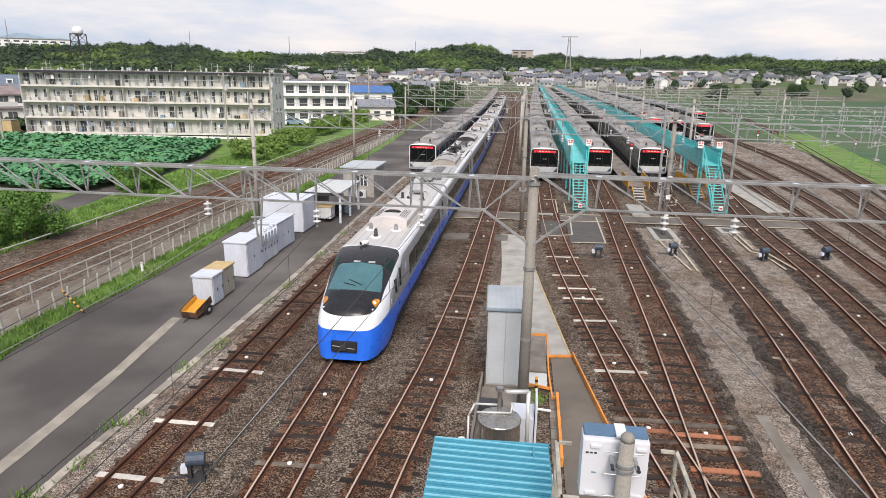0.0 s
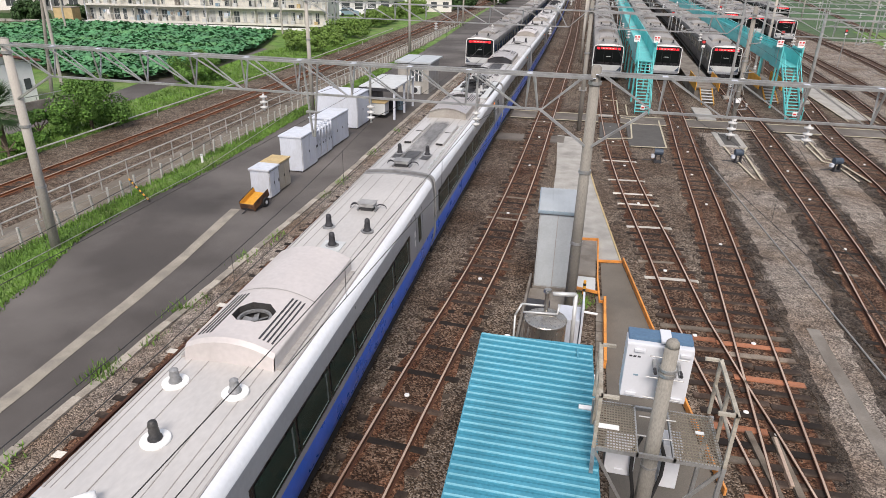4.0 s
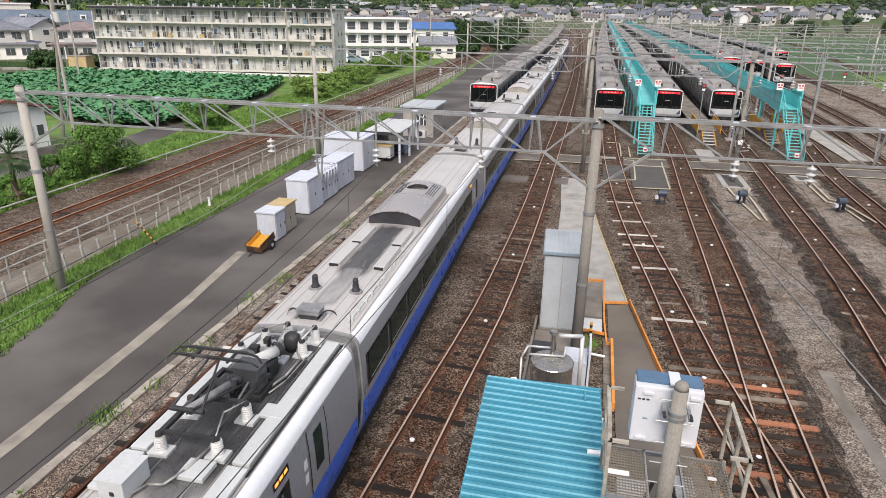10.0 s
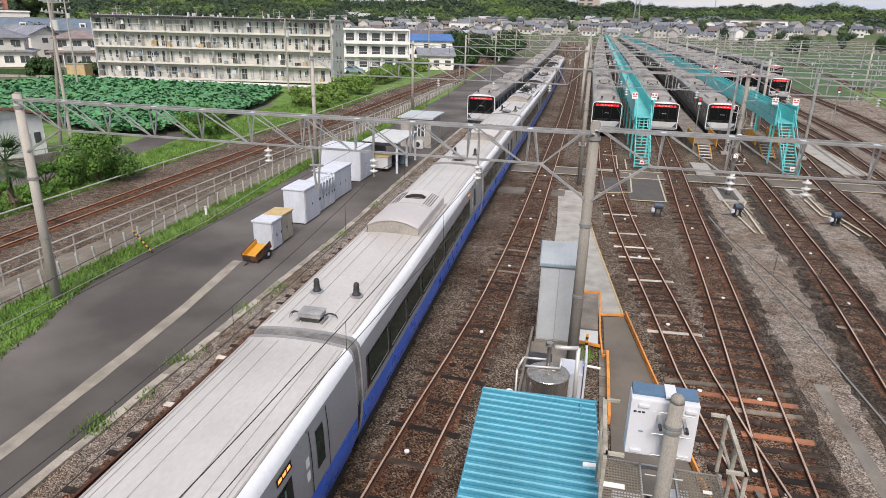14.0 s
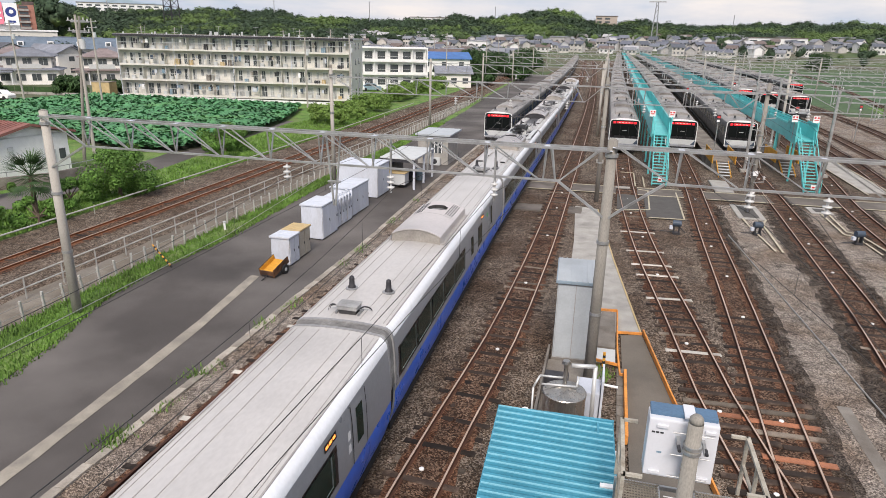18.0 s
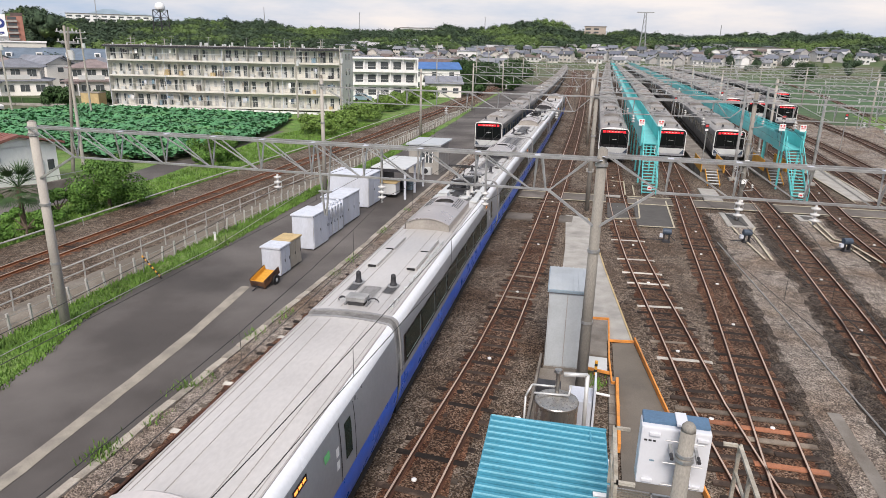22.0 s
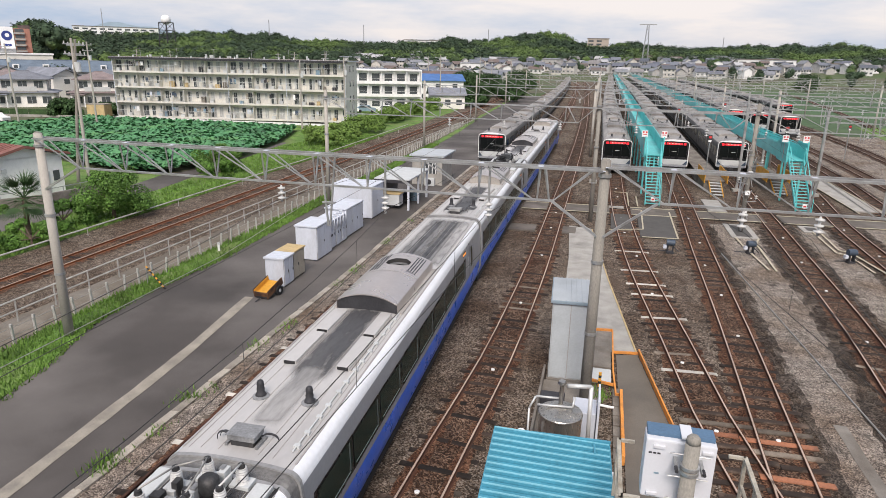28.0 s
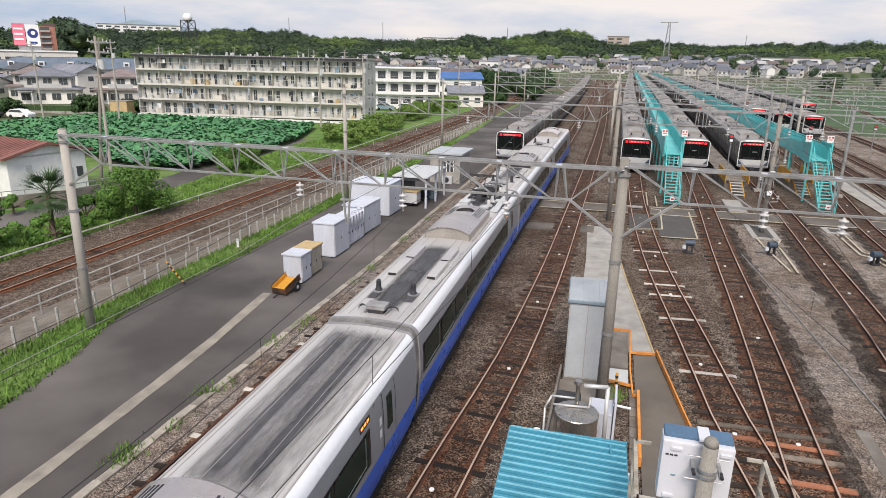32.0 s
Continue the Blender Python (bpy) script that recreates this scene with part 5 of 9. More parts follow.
    pipe("bus_bar", [(0.1, 4.5, 4.08), (-0.1, 5.45, 4.08), (-0.5, 5.1, 4.08), (-0.72, 4.4, 4.08)], 0.018, CABLE)
    pipe("conduit", [(0.42, 3.4, 3.72), (0.58, 3.8, 3.76), (0.6, 4.5, 3.76), (0.35, 4.9, 3.74)], 0.028, CABLE, "pale pipe along the roof")
    pipe("conduit", [(0.5, 3.2, 3.72), (0.68, 3.7, 3.76), (0.7, 4.6, 3.76)], 0.02, CABLE)
    pipe("conduit", [(-0.5, -0.2, 3.72), (-0.2, 0.35, 3.74), (0.05, 0.4, 3.74), (0.2, 0.75, 3.76), (0.32, 1.3, 3.8), (0.49, 1.3, 4.02)], 0.026, CABLE, "pale bent conduit")
    pipe("conduit", [(-0.75, -0.35, 3.72), (-0.1, -0.1, 3.72), (-0.05, 0.1, 3.7)], 0.022, PAN_DARK)


def underfloor(root, y0, y1):
    part("chassis", boxm(-1.25, 1.25, y0 + 0.1, y1 - 0.1, 0.3, 1.0), BLACK, root)
    for yc in (y0 + 3.2, y1 - 3.2):
        bog = part("bogie", boxm(-1.05, 1.05, yc - 1.6, yc + 1.6, 0.42, 0.72, bev=0.04), DARK, root)
        for dy in (-1.05, 1.05):
            b = bmesh.new()
            for s in (-0.566, 0.566):
                tube(b, (s - 0.06, yc + dy, 0.58), (s + 0.06, yc + dy, 0.58), 0.43, n=20)
            tube(b, (-0.6, yc + dy, 0.58), (0.6, yc + dy, 0.58), 0.07, n=8)
            part("wheelset", b, DARK, bog)


def windows(root, y0, y1, n, z0=1.97, z1=2.8):
    w = (y1 - y0) / n
    for s in (1, -1):
        pane(root, s, y0 - 0.12, y1 + 0.12, z0 - 0.05, z1 + 0.06, T_BLACK, "window_band", 0.004, "glossy black band round the windows")
        for i in range(n):
            wd = pane(root, s, y0 + i * w + 0.05, y0 + (i + 1) * w - 0.05, z0, z1, T_GLASS, "window", 0.014)
            if s < 0:
                continue
            pane(wd, s, y0 + i * w + 0.16, y0 + (i + 1) * w - 0.2, z0 + 0.07, z0 + 0.105, LEDGE, "window_ledge", 0.018, "pale ledge along the window")
            pane(wd, s, y0 + (i + 1) * w - 0.24, y0 + (i + 1) * w - 0.17, z0 + 0.1, z1 - 0.03, SEATBACK, "curtain", 0.016, "folded curtain at the window's edge")


def door(root, s, yc, wide=0.85, win=True):
    d = pane(root, s, yc - wide / 2, yc + wide / 2, 1.74, 3.2, T_GREY, "door", 0.012, "grey sliding door")
    for e in (-wide / 2 - 0.03, wide / 2 + 0.03):
        pane(root, s, yc + e - 0.018, yc + e + 0.018, 1.74, 3.22, BLACK, "door_seal", 0.015)
    if win:
        pane(d, s, yc - 0.2, yc + 0.2, 2.12, 3.02, T_GLASS, "door_window", 0.022)
    for k in range(2):
        pane(root, s, yc - wide / 2 - 0.3, yc - wide / 2 - 0.14, 2.5 - 0.32 * k, 2.72 - 0.32 * k, WHITE, "notice", 0.01, "small white notice beside the door")
    return d


def coach_shell(root, y0, y1, roof_m=None):
    part("skirt", band(SIDE, y0, y1), T_BLUE, root, "bright blue lower body", smooth=True)
    part("side_wall", band(WALL, y0, y1), T_GREY, root, "silver-grey side wall", smooth=True)
    part("shoulder", band(SHOULDER, y0, y1), T_WHITE, root, "glossy white shoulder band", smooth=True)
    part("roof", band(ROOF, y0, y1), roof_m or T_ROOF, root, "pale grey carriage roof", smooth=True)


def gangway(root, y):
    """Dark bellows and the grey hoop that bridges the gap between two coaches."""
    out = [(x * 0.93, z * 0.985) for x, z in OUTLINE]
    b = bmesh.new()
    pts = out + [(-x, z) for x, z in out[::-1][1:]]
    prism_y(b, pts, y - 0.34, y + 0.34)
    part("gangway_bellows", b, BLACK, root, "black bellows between coaches")
    hoop = [(x + 0.004, z + 0.02) for x, z in WALL[1:] + SHOULDER[1:] + ROOF[1:]]
    full = hoop + [(-x, z) for x, z in hoop[::-1][1:]]
    low = [(x * 0.975, z - 0.035) for x, z in full]
    inner = [(x * 0.93, z - 0.1) for x, z in full]
    for ya, yb, m_, lb in ((-0.3, -0.2, HOOP, "grey rim of the coupling hoop"), (0.16, 0.26, HOOP, "")):
        h = bmesh.new()
        loft(h, [[(x, y + dy, z) for x, z in pr] for dy, pr in ((ya, inner), (ya, full), (yb, full), (yb, inner))])
        bmesh.ops.recalc_face_normals(h, faces=h.faces)
        part("gangway_hoop", h, m_, root, lb)
    h = bmesh.new()
    loft(h, [[(x, y + dy, z) for x, z in low] for dy in (-0.2, 0.16)])
    part("gangway_cover", h, HOOP_DARK, root, "worn dark grey fabric over the coupling gap")


NOSE = 4.6     # length of the shaped front
TOP_U = [0.0, 0.06, 0.16, 0.32, 0.8, 1.6, 2.2, 2.8, 3.5, 4.1, 4.6]
TOP_Z = [1.5, 1.82, 2.04, 2.22, 2.46, 2.8, 3.09, 3.33, 3.52, 3.62, 3.66]
WID_U = [0.0, 0.06, 0.16, 0.32, 0.6, 1.0, 1.6, 2.4, 3.4, 4.6]
WID_X = [0.76, 0.93, 1.05, 1.16, 1.26, 1.34, 1.41, 1.45, 1.47, 1.475]
MASK_U = [0.0, 0.1, 0.16, 0.32, 0.5, 0.8, 1.2, 1.6, 2.5, 3.4, 3.9, 4.25, 4.45, 4.6]
MASK_Z = [1.94, 1.97, 2.01, 2.05, 2.09, 2.18, 2.32, 2.5, 2.86, 3.18, 3.32, 3.45, 3.58, 3.68]
TOP_L, WID_L, MASK_L = Line(list(zip(TOP_Z, TOP_U))), Line(list(zip(WID_X, WID_U))), Line(list(zip(MASK_Z, MASK_U)))


def nose_section(u):
    """Half outline at u metres behind the tip, as dense arrays of x and rising z; it turns into the coach's outline towards the rear."""
    t = min(1.0, u / NOSE)
    w, top = WID_L.at(u), TOP_L.at(u)
    low = 0.32
    ex = 3.3 + 1.5 * t
    m, n = 60, 240
    px = [w * (1 - 0.07 * (1 - i / m) ** 2) for i in range(m)]
    pz = [low + (1.05 - low) * i / m for i in range(m)]
    for i in range(n + 1):
        a = math.pi / 2 * i / n
        cx, cz = max(0.0, math.cos(a)) ** (2 / ex), math.sin(a) ** (2 / ex)
        px.append(w * cx * (1 - 0.045 * t * cz ** 3))
        pz.append(1.05 + (top - 1.05) * cz)
    px, pz = np.array(px), np.array(pz)
    k = max(0.0, min(1.0, (t - 0.35) / 0.65))
    k = k * k * (3 - 2 * k)
    zc = 0.35 + (pz - low) / (top - low) * (3.66 - 0.35)
    body = np.interp(zc, [p[1] for p in OUTLINE], [p[0] for p in OUTLINE]) * (w / 1.475)
    return px * (1 - k) + body * k, pz


BANDS = (("blue", 14), ("grey", 6), ("white", 10), ("black", 9), ("screen", 14))


def nose_point(u, x, z, ytip, sgn):
    k = 1 - u / NOSE
    return (x, ytip + sgn * (u + k * (0.22 * (abs(x) / 1.47) ** 2 + 0.12 * max(0.0, z - 0.35))), z)


def nose(root, ytip, sgn):
    """Front end with its tip at ytip; sgn +1 lets the body run towards +y."""
    us = [0.0, 0.01, 0.03, 0.06, 0.09, 0.11, 0.125, 0.14, 0.155, 0.17, 0.19, 0.22, 0.26, 0.31, 0.36, 0.42, 0.48, 0.54, 0.6]
    while us[-1] < NOSE - 0.08:
        us.append(us[-1] + 0.075)
    us[-1] = NOSE
    grid = []
    for u in us:
        px, pz = nose_section(u)
        arc = np.concatenate([[0], np.cumsum(np.hypot(np.diff(px), np.diff(pz)))])
        top = pz[-1]
        zb = min(top, 1.72 - 0.24 * max(0.0, 1 - u / 1.6) ** 1.4)
        zm = min(top, MASK_L.at(u))
        zg = zm - 0.28 - 0.1 * min(1.0, u / 3) - 1.1 * max(0.0, 1.95 - u)
        zg = min(max(zb, zg), max(zb, zm))
        q = max(0.0, 1 - abs((u - 2.08) / 0.76) ** 7) ** (1 / 7)
        half = (1.12 - 0.14 * (u - 1.35)) * q
        cut = [0.0] + [float(np.interp(min(z_, top), pz, arc)) for z_ in (zb, zg, max(zb, zm))]
        sc = float(np.interp(-half, -px[60:], arc[60:])) if half > 0.01 else arc[-1]
        cut += [max(cut[-1], sc), arc[-1]]
        row = []
        for (nm, n), a, c in zip(BANDS, cut, cut[1:]):
            row += [(a + (c - a) * i / n) for i in range(n)]
        row.append(arc[-1])
        grid.append([nose_point(u, float(np.interp(v, arc, px)), float(np.interp(v, arc, pz)), ytip, sgn) for v in row])
    owner = [nm for nm, n in BANDS for i in range(n)]
    bms = {}
    for s in (1, -1):
        for i in range(len(us) - 1):
            for j, nm in enumerate(owner):
                key = (nm, s) if nm == "grey" else (nm, 0)
                q = [grid[i][j], grid[i][j + 1], grid[i + 1][j + 1], grid[i + 1][j]]
                if abs(q[0][2] - q[1][2]) + abs(q[2][2] - q[3][2]) + abs(q[0][0] - q[1][0]) + abs(q[2][0] - q[3][0]) < 0.003:
                    continue
                b = bms.setdefault(key, bmesh.new())
                vs = [b.verts.new((s * p_[0], p_[1], p_[2])) for p_ in q]
                b.faces.new(vs)
        cap = grid[0]
        for j in range(len(cap) - 1):
            a_, b2 = cap[j], cap[j + 1]
            if abs(a_[2] - b2[2]) < 1e-4:
                continue
            b = bms[("blue" if owner[j] == "blue" else "white", 0)]
            b.faces.new([b.verts.new(p_) for p_ in ((s * a_[0], a_[1], a_[2]), (s * b2[0], b2[1], b2[2]), (0, b2[1], b2[2]), (0, a_[1], a_[2]))])
    names = {"blue": ("front_skirt", T_BLUE, "bright blue lower nose"), "white": ("nose_shell", T_WHITE, "glossy white nose"), "black": ("cab_mask", T_BLACK, "glossy black cab mask"),
             "grey": ("cab_side", T_GREY, "dark grey cab side"), "screen": ("windscreen", T_SCREEN, "wide greenish windscreen")}
    for (k, s), b in bms.items():
        nm, m_, lb = names[k]
        bmesh.ops.remove_doubles(b, verts=b.verts, dist=0.0008)
        bmesh.ops.dissolve_degenerate(b, edges=b.edges, dist=0.0005)
        bmesh.ops.recalc_face_normals(b, faces=b.faces)
        part(nm, b, m_, root, lb, smooth=True)
    for s in (1, -1):
        # lens set into the mask's lower corner, following its surface
        b = bmesh.new()
        rows = []
        for i in range(9):
            u = 0.66 + 0.052 * i
            px, pz = nose_section(u)
            zm = MASK_L.at(u)
            hgt = 0.15 * math.sqrt(max(0.02, 1 - ((i - 4) / 4.3) ** 2))
            row = []
            for j in range(7):
                z = zm + 0.035 + hgt * j / 6
                x = float(np.interp(z, pz, px))
                p_ = Vector(nose_point(u, x, z, ytip, sgn)) + Vector((0.012, -sgn * 0.008, 0.012))
                row.append((s * p_.x, p_.y, p_.z))
            rows.append(row)
        loft(b, rows)
        bmesh.ops.recalc_face_normals(b, faces=b.faces)
        lamp = part("headlight_cover", b, AMBER if sgn > 0 else T_BLACK, root, "amber headlight lens", smooth=True)
        px, pz = nose_section(0.82)
        z = MASK_L.at(0.82) + 0.13
        p_ = nose_point(0.82, float(np.interp(z, pz, px)), z, ytip, sgn)
        b = bmesh.new()
        bmesh.ops.create_icosphere(b, subdivisions=2, radius=0.06)
        bmesh.ops.translate(b, vec=(s * p_[0], p_[1], p_[2]), verts=b.verts)
        part("headlight", b, LAMP_ON if sgn > 0 and s > 0 else AMBER, lamp, "lit amber headlight" if sgn > 0 and s > 0 else "unlit lamp")
        px, pz = nose_section(0.5)
        z = MASK_L.at(0.5) + 0.06
        p_ = nose_point(0.5, float(np.interp(z, pz, px)), z, ytip, sgn)
        b = bmesh.new()
        bmesh.ops.create_icosphere(b, subdivisions=2, radius=0.04)
        bmesh.ops.translate(b, vec=(s * p_[0], p_[1], p_[2]), verts=b.verts)
        part("marker_lamp", b, WHITE, lamp, "small white marker lamp")
        # quarter window behind the screen
        b = bmesh.new()
        rows = []
        for i in range(9):
            u = 2.72 + 0.09 * i
            px, pz = nose_section(u)
            zm = MASK_L.at(u)
            rows.append([tuple(Vector((s, 1, 1)) * Vector(nose_point(u, float(np.interp(z, pz, px)) + 0.006, z, ytip, sgn))) for z in [zm + 0.05 + 0.05 * j for j in range(6)]])
        loft(b, rows)
        bmesh.ops.recalc_face_normals(b, faces=b.faces)
        part("quarter_window", b, T_GLASS, root, smooth=True)
    ya, yb = (ytip + 0.02, ytip + 0.3) if sgn > 0 else (ytip - 0.3, ytip - 0.02)
    part("coupler_recess", boxm(-0.5, 0.5, ya - 0.022 if sgn > 0 else ya, yb if sgn > 0 else yb + 0.022, 0.66, 1.06, bev=0.01), BLACK, root, "black coupler opening")
    part("coupler", boxm(-0.13, 0.13, ya - 0.1, yb + (0.1 if sgn < 0 else 0), 0.73, 0.97, bev=0.03), PAN_DARK, root)
    part("coupler_pipe", tubem((-0.42, ya - 0.06, 0.92), (0.42, ya - 0.06, 0.82), 0.02, n=8), PAN_GREY, root)
    for x0, u0, x1, u1 in ((0.3, 1.55, -0.25, 1.8), (0.05, 1.5, -0.45, 1.62)):
        ends = []
        for x, u in ((x0, u0), (x1, u1)):
            px, pz = nose_section(u)
            z = float(np.interp(-abs(x), -px[60:], pz[60:])) + 0.02
            ends.append(nose_point(u, x, z, ytip, sgn))
        part("wiper", tubem(ends[0], ends[1], 0.016, n=6), BLACK, root)
    for s in (0.42, -0.2):
        px, pz = nose_section(2.92)
        z = float(np.interp(-abs(s), -px[60:], pz[60:]))
        p_ = nose_point(2.92, s, z, ytip, sgn)
        part("mirror_lamp", boxm(s - 0.14, s + 0.14, p_[1] - 0.06, p_[1] + 0.06, z - 0.03, z + 0.015), GREY_BOX, root, "pale slot above the windscreen")


def nose_pane(root, s, u0, u1, z0, z1, m_, name, out):
    """A pane that lies on the side of the leading nose, whose tip is 10.75 m ahead of the coach's centre."""
    b, rows = bmesh.new(), []
    for i in range(5):
        u = u0 + (u1 - u0) * i / 4
        px, pz = nose_section(u)
        row = []
        for j in range(6):
            z = z0 + (z1 - z0) * j / 5
            x = float(np.interp(z, pz, px))
            p_ = nose_point(u, x, z, -10.75, 1)
            row.append((s * (p_[0] + out), p_[1], z))
        rows.append(row)
    loft(b, rows)
    bmesh.ops.recalc_face_normals(b, faces=b.faces)
    return part(name, b, m_, root, "", smooth=True)


def make_car(kind, label, soot):
    """Coach with its centre at the origin: kind mid, panto, plain, front or tail."""
    root = thing("train_car", label, "train car", group="coaches of the blue train")
    y0, y1 = -CAR / 2 + 0.25, CAR / 2 - 0.25
    if kind == "front":
        nose(root, y0 - 0.75, 1)
        y0 = y0 - 0.75 + NOSE
    if kind == "tail":
        nose(root, y1 + 0.75, -1)
        y1 = y1 + 0.75 - NOSE
    grimy = T_ROOF_GREY if kind in ("panto", "stripe") else T_ROOF
    coach_shell(root, y0, y1, grimy)
    closed_end(root, y0)
    closed_end(root, y1)
    underfloor(root, -CAR / 2 + 0.4, CAR / 2 - 0.4)
    if kind != "tail":
        gangway(root, CAR / 2)
    roof_wires(root, y0 + 0.2, y1 - 0.2)
    if kind == "front":
        aircon(root, -0.2, m=AC_PALE, turn=-1)
        for x, y in ((0.57, -3.3), (-0.66, -3.25)):
            antenna(root, x, y, 0.34, PAN_GREY, True)
        antenna(root, -0.08, -4.75, 0.42, PAN_DARK, True)
        for x, y in ((0.62, 4.55), (-0.58, 4.6), (0.0, 3.3)):
            antenna(root, x, y)
        part("antenna_plate", boxm(-0.3, 0.3, 2.95, 3.6, 3.64, 3.69, bev=0.015), GREY_BOX, root)
        roof_box(root, 0.1, 6.25, 0.5, 0.38)
        cam_ = part("roof_camera", tubem((-0.38, -6.3, 3.76), (-0.12, -6.1, 3.78), 0.1, n=14), WHITE, root, "white roof camera housing", smooth=True)
        part("camera_lens", tubem((-0.4, -6.32, 3.76), (-0.38, -6.3, 3.76), 0.08, n=14), BLACK, cam_)
        part("camera_foot", boxm(-0.34, -0.16, -6.3, -6.1, 3.6, 3.72, bev=0.01), PAN_DARK, cam_)
        windows(root, -4.6, 6.2, 6)
        for s in (1, -1):
            for u_, z0_, z1_ in ((2.85, 2.1, 2.68), (3.75, 2.15, 2.95)):
                nose_pane(root, s, u_ - 0.2, u_ + 0.2, z0_, z1_, T_GLASS, "cab_window", 0.012)
            for u_, z1_ in ((2.45, 2.6), (3.32, 2.9), (4.2, 3.1)):
                nose_pane(root, s, u_ - 0.014, u_ + 0.014, 1.76, z1_, BLACK, "door_seal", 0.008)
            door(root, s, 7.65)
            pane(root, s, -5.85, -5.6, 2.55, 2.85, WHITE, "cab_mark", 0.01, "small white mark")
            nose_pane(root, s, 1.9, 2.02, 1.9, 2.12, WHITE, "cab_mark", 0.01)
    elif kind == "tail":
        aircon(root, -0.3, m=AC_PALE)
        for x, y in ((0.58, -7.75), (-0.6, -7.75)):
            antenna(root, x, y)
        roof_box(root, 0.0, -9.45)
        windows(root, -9.5, 3.2, 6)
        for s in (1, -1):
            door(root, s, 4.3)
    else:
        yc = {"panto": 1.25, "duct": 0.35, "plain": 0.1, "galley": -0.45, "stripe": 0.0}[kind]
        aircon(root, yc, m=AC_PALE if kind in ("plain", "galley") else AC_METAL, dark_front=kind in ("duct", "stripe"))
        roof_box(root, -0.02, -9.45, m=PAN_GREY if kind in ("duct", "stripe") else None)
        for x in (0.57, -0.6):
            antenna(root, x, -7.75)
            if kind == "panto":
                part("soot_patch", loft_patch(x - 0.24, x + 0.24, -8.5, -7.5, 0.011), T_SOOT, root, "soot smudge round the antenna")
        if kind != "galley":
            windows(root, -9.5, 6.2, 8)
            for s in (1, -1):
                door(root, s, 7.65)
        else:
            windows(root, -9.5, -0.5, 5)
            for s in (1, -1):
                for ya, yb, za in ((0.9, 1.35, 2.1), (2.55, 3.5, 1.97)):
                    pane(root, s, ya - 0.05, yb + 0.05, za - 0.05, 2.86, T_BLACK, "window_band", 0.004)
                    pane(root, s, ya, yb, za, 2.8, T_GLASS, "window", 0.014)
                door(root, s, 6.05)
                pane(root, s, 4.72, 5.0, 2.75, 2.95, GREEN_MARK, "notice", 0.01, "small green notice")
        for s in (1, -1):
            ya = 3.3 if kind == "galley" else 5.75
            dp = pane(root, s, ya, ya + 0.62, 3.0, 3.17, T_BLACK, "display", 0.012, "small dark destination display")
            for k in range(3):
                pane(dp, s, ya + 0.06 + 0.18 * k, ya + 0.2 + 0.18 * k, 3.05, 3.12, LED_AMBER, "display_text", 0.016, "glowing amber mark")
        if kind not in ("plain", "galley"):
            ducts(root, soot)
            brackets(root, -9.3, -2.4, GREY_BOX)
        if kind == "panto":
            pantograph(root, 4.4)
        if kind == "stripe":
            for xa, xb in ((-0.95, 0.2), (-0.1, 0.95)):
                part("soot_patch", loft_patch(xa, xb, 2.2, 9.9), T_ROOF_DIRTY, root, "sooty strip along the roof")
            for xa, xb in ((-0.55, -0.15), (0.2, 0.6)):
                part("soot_patch", loft_patch(xa, xb, 2.6, 9.6, 0.009), T_SOOT, root, "dark streak in the soot")
            part("soot_patch", loft_patch(0.6, 1.12, 2.4, 9.8, 0.007), T_ROOF_GRIME, root, "speckled grime beside the strip")
    return root


CAR_KINDS = ["front", "panto", "duct", "plain", "galley", "panto", "stripe", "panto", "duct", "tail"]
CAR_SOOT = [0, 1, 2, 0, 0, 0, 2, 3, 2, 0]
CAR_LABEL = {"front": "leading coach with a white and blue streamlined nose and lit headlight", "tail": "rear coach with a white streamlined nose", "panto": "silver-grey and blue coach with a raised pantograph on its sooty roof",
             "duct": "silver-grey and blue coach with long ducts on a sooty roof", "plain": "silver-grey and blue coach with a clean pale roof", "galley": "silver-grey and blue coach with a few small windows", "stripe": "silver-grey and blue coach with a dark strip on its roof"}
PROTO = {}
CARS = []
for k, soot in zip(CAR_KINDS, CAR_SOOT):
    if (k, soot) in PROTO:
        CARS.append(copy_thing(PROTO[k, soot], pose(0, 0, 0)))
    else:
        PROTO[k, soot] = make_car(k, CAR_LABEL[k], soot)
        CARS.append(PROTO[k, soot])

# where the first coupling gap lies on the track, second by second
JOINT = [(0, 42.8), (0.5, 40.2), (1, 37.6), (1.5, 35.0), (2, 32.4), (2.5, 29.8), (3.5, 24.7), (4.5, 19.6), (5, 17.1), (5.5, 14.6), (6, 12.1), (6.5, 9.6), (7, 7.1), (8, 2.1), (9, -2.9),
         (10, -7.9), (11, -13.0), (12, -18.1), (13, -23.1), (14, -28.0), (15, -32.8), (16, -37.5), (17, -42.2), (18, -47.0), (19, -51.8), (20, -56.6), (21, -61.4), (22, -66.1), (23, -70.8), (24, -75.5),
         (25, -80.1), (26, -84.6), (27, -89.0), (28, -93.4), (29, -97.7), (30, -101.3), (31, -104.3), (32, -107.1)]

# ---- parked commuter trains ----
P_SIDE = [(1.36, 0.95), (1.46, 1.15), (1.475, 1.6), (1.475, 2.3), (1.46, 3.1), (1.4, 3.3)]
P_ROOF = [(1.4, 3.3), (1.25, 3.45), (0.9, 3.56), (0.45, 3.62), (0.0, 3.64)]


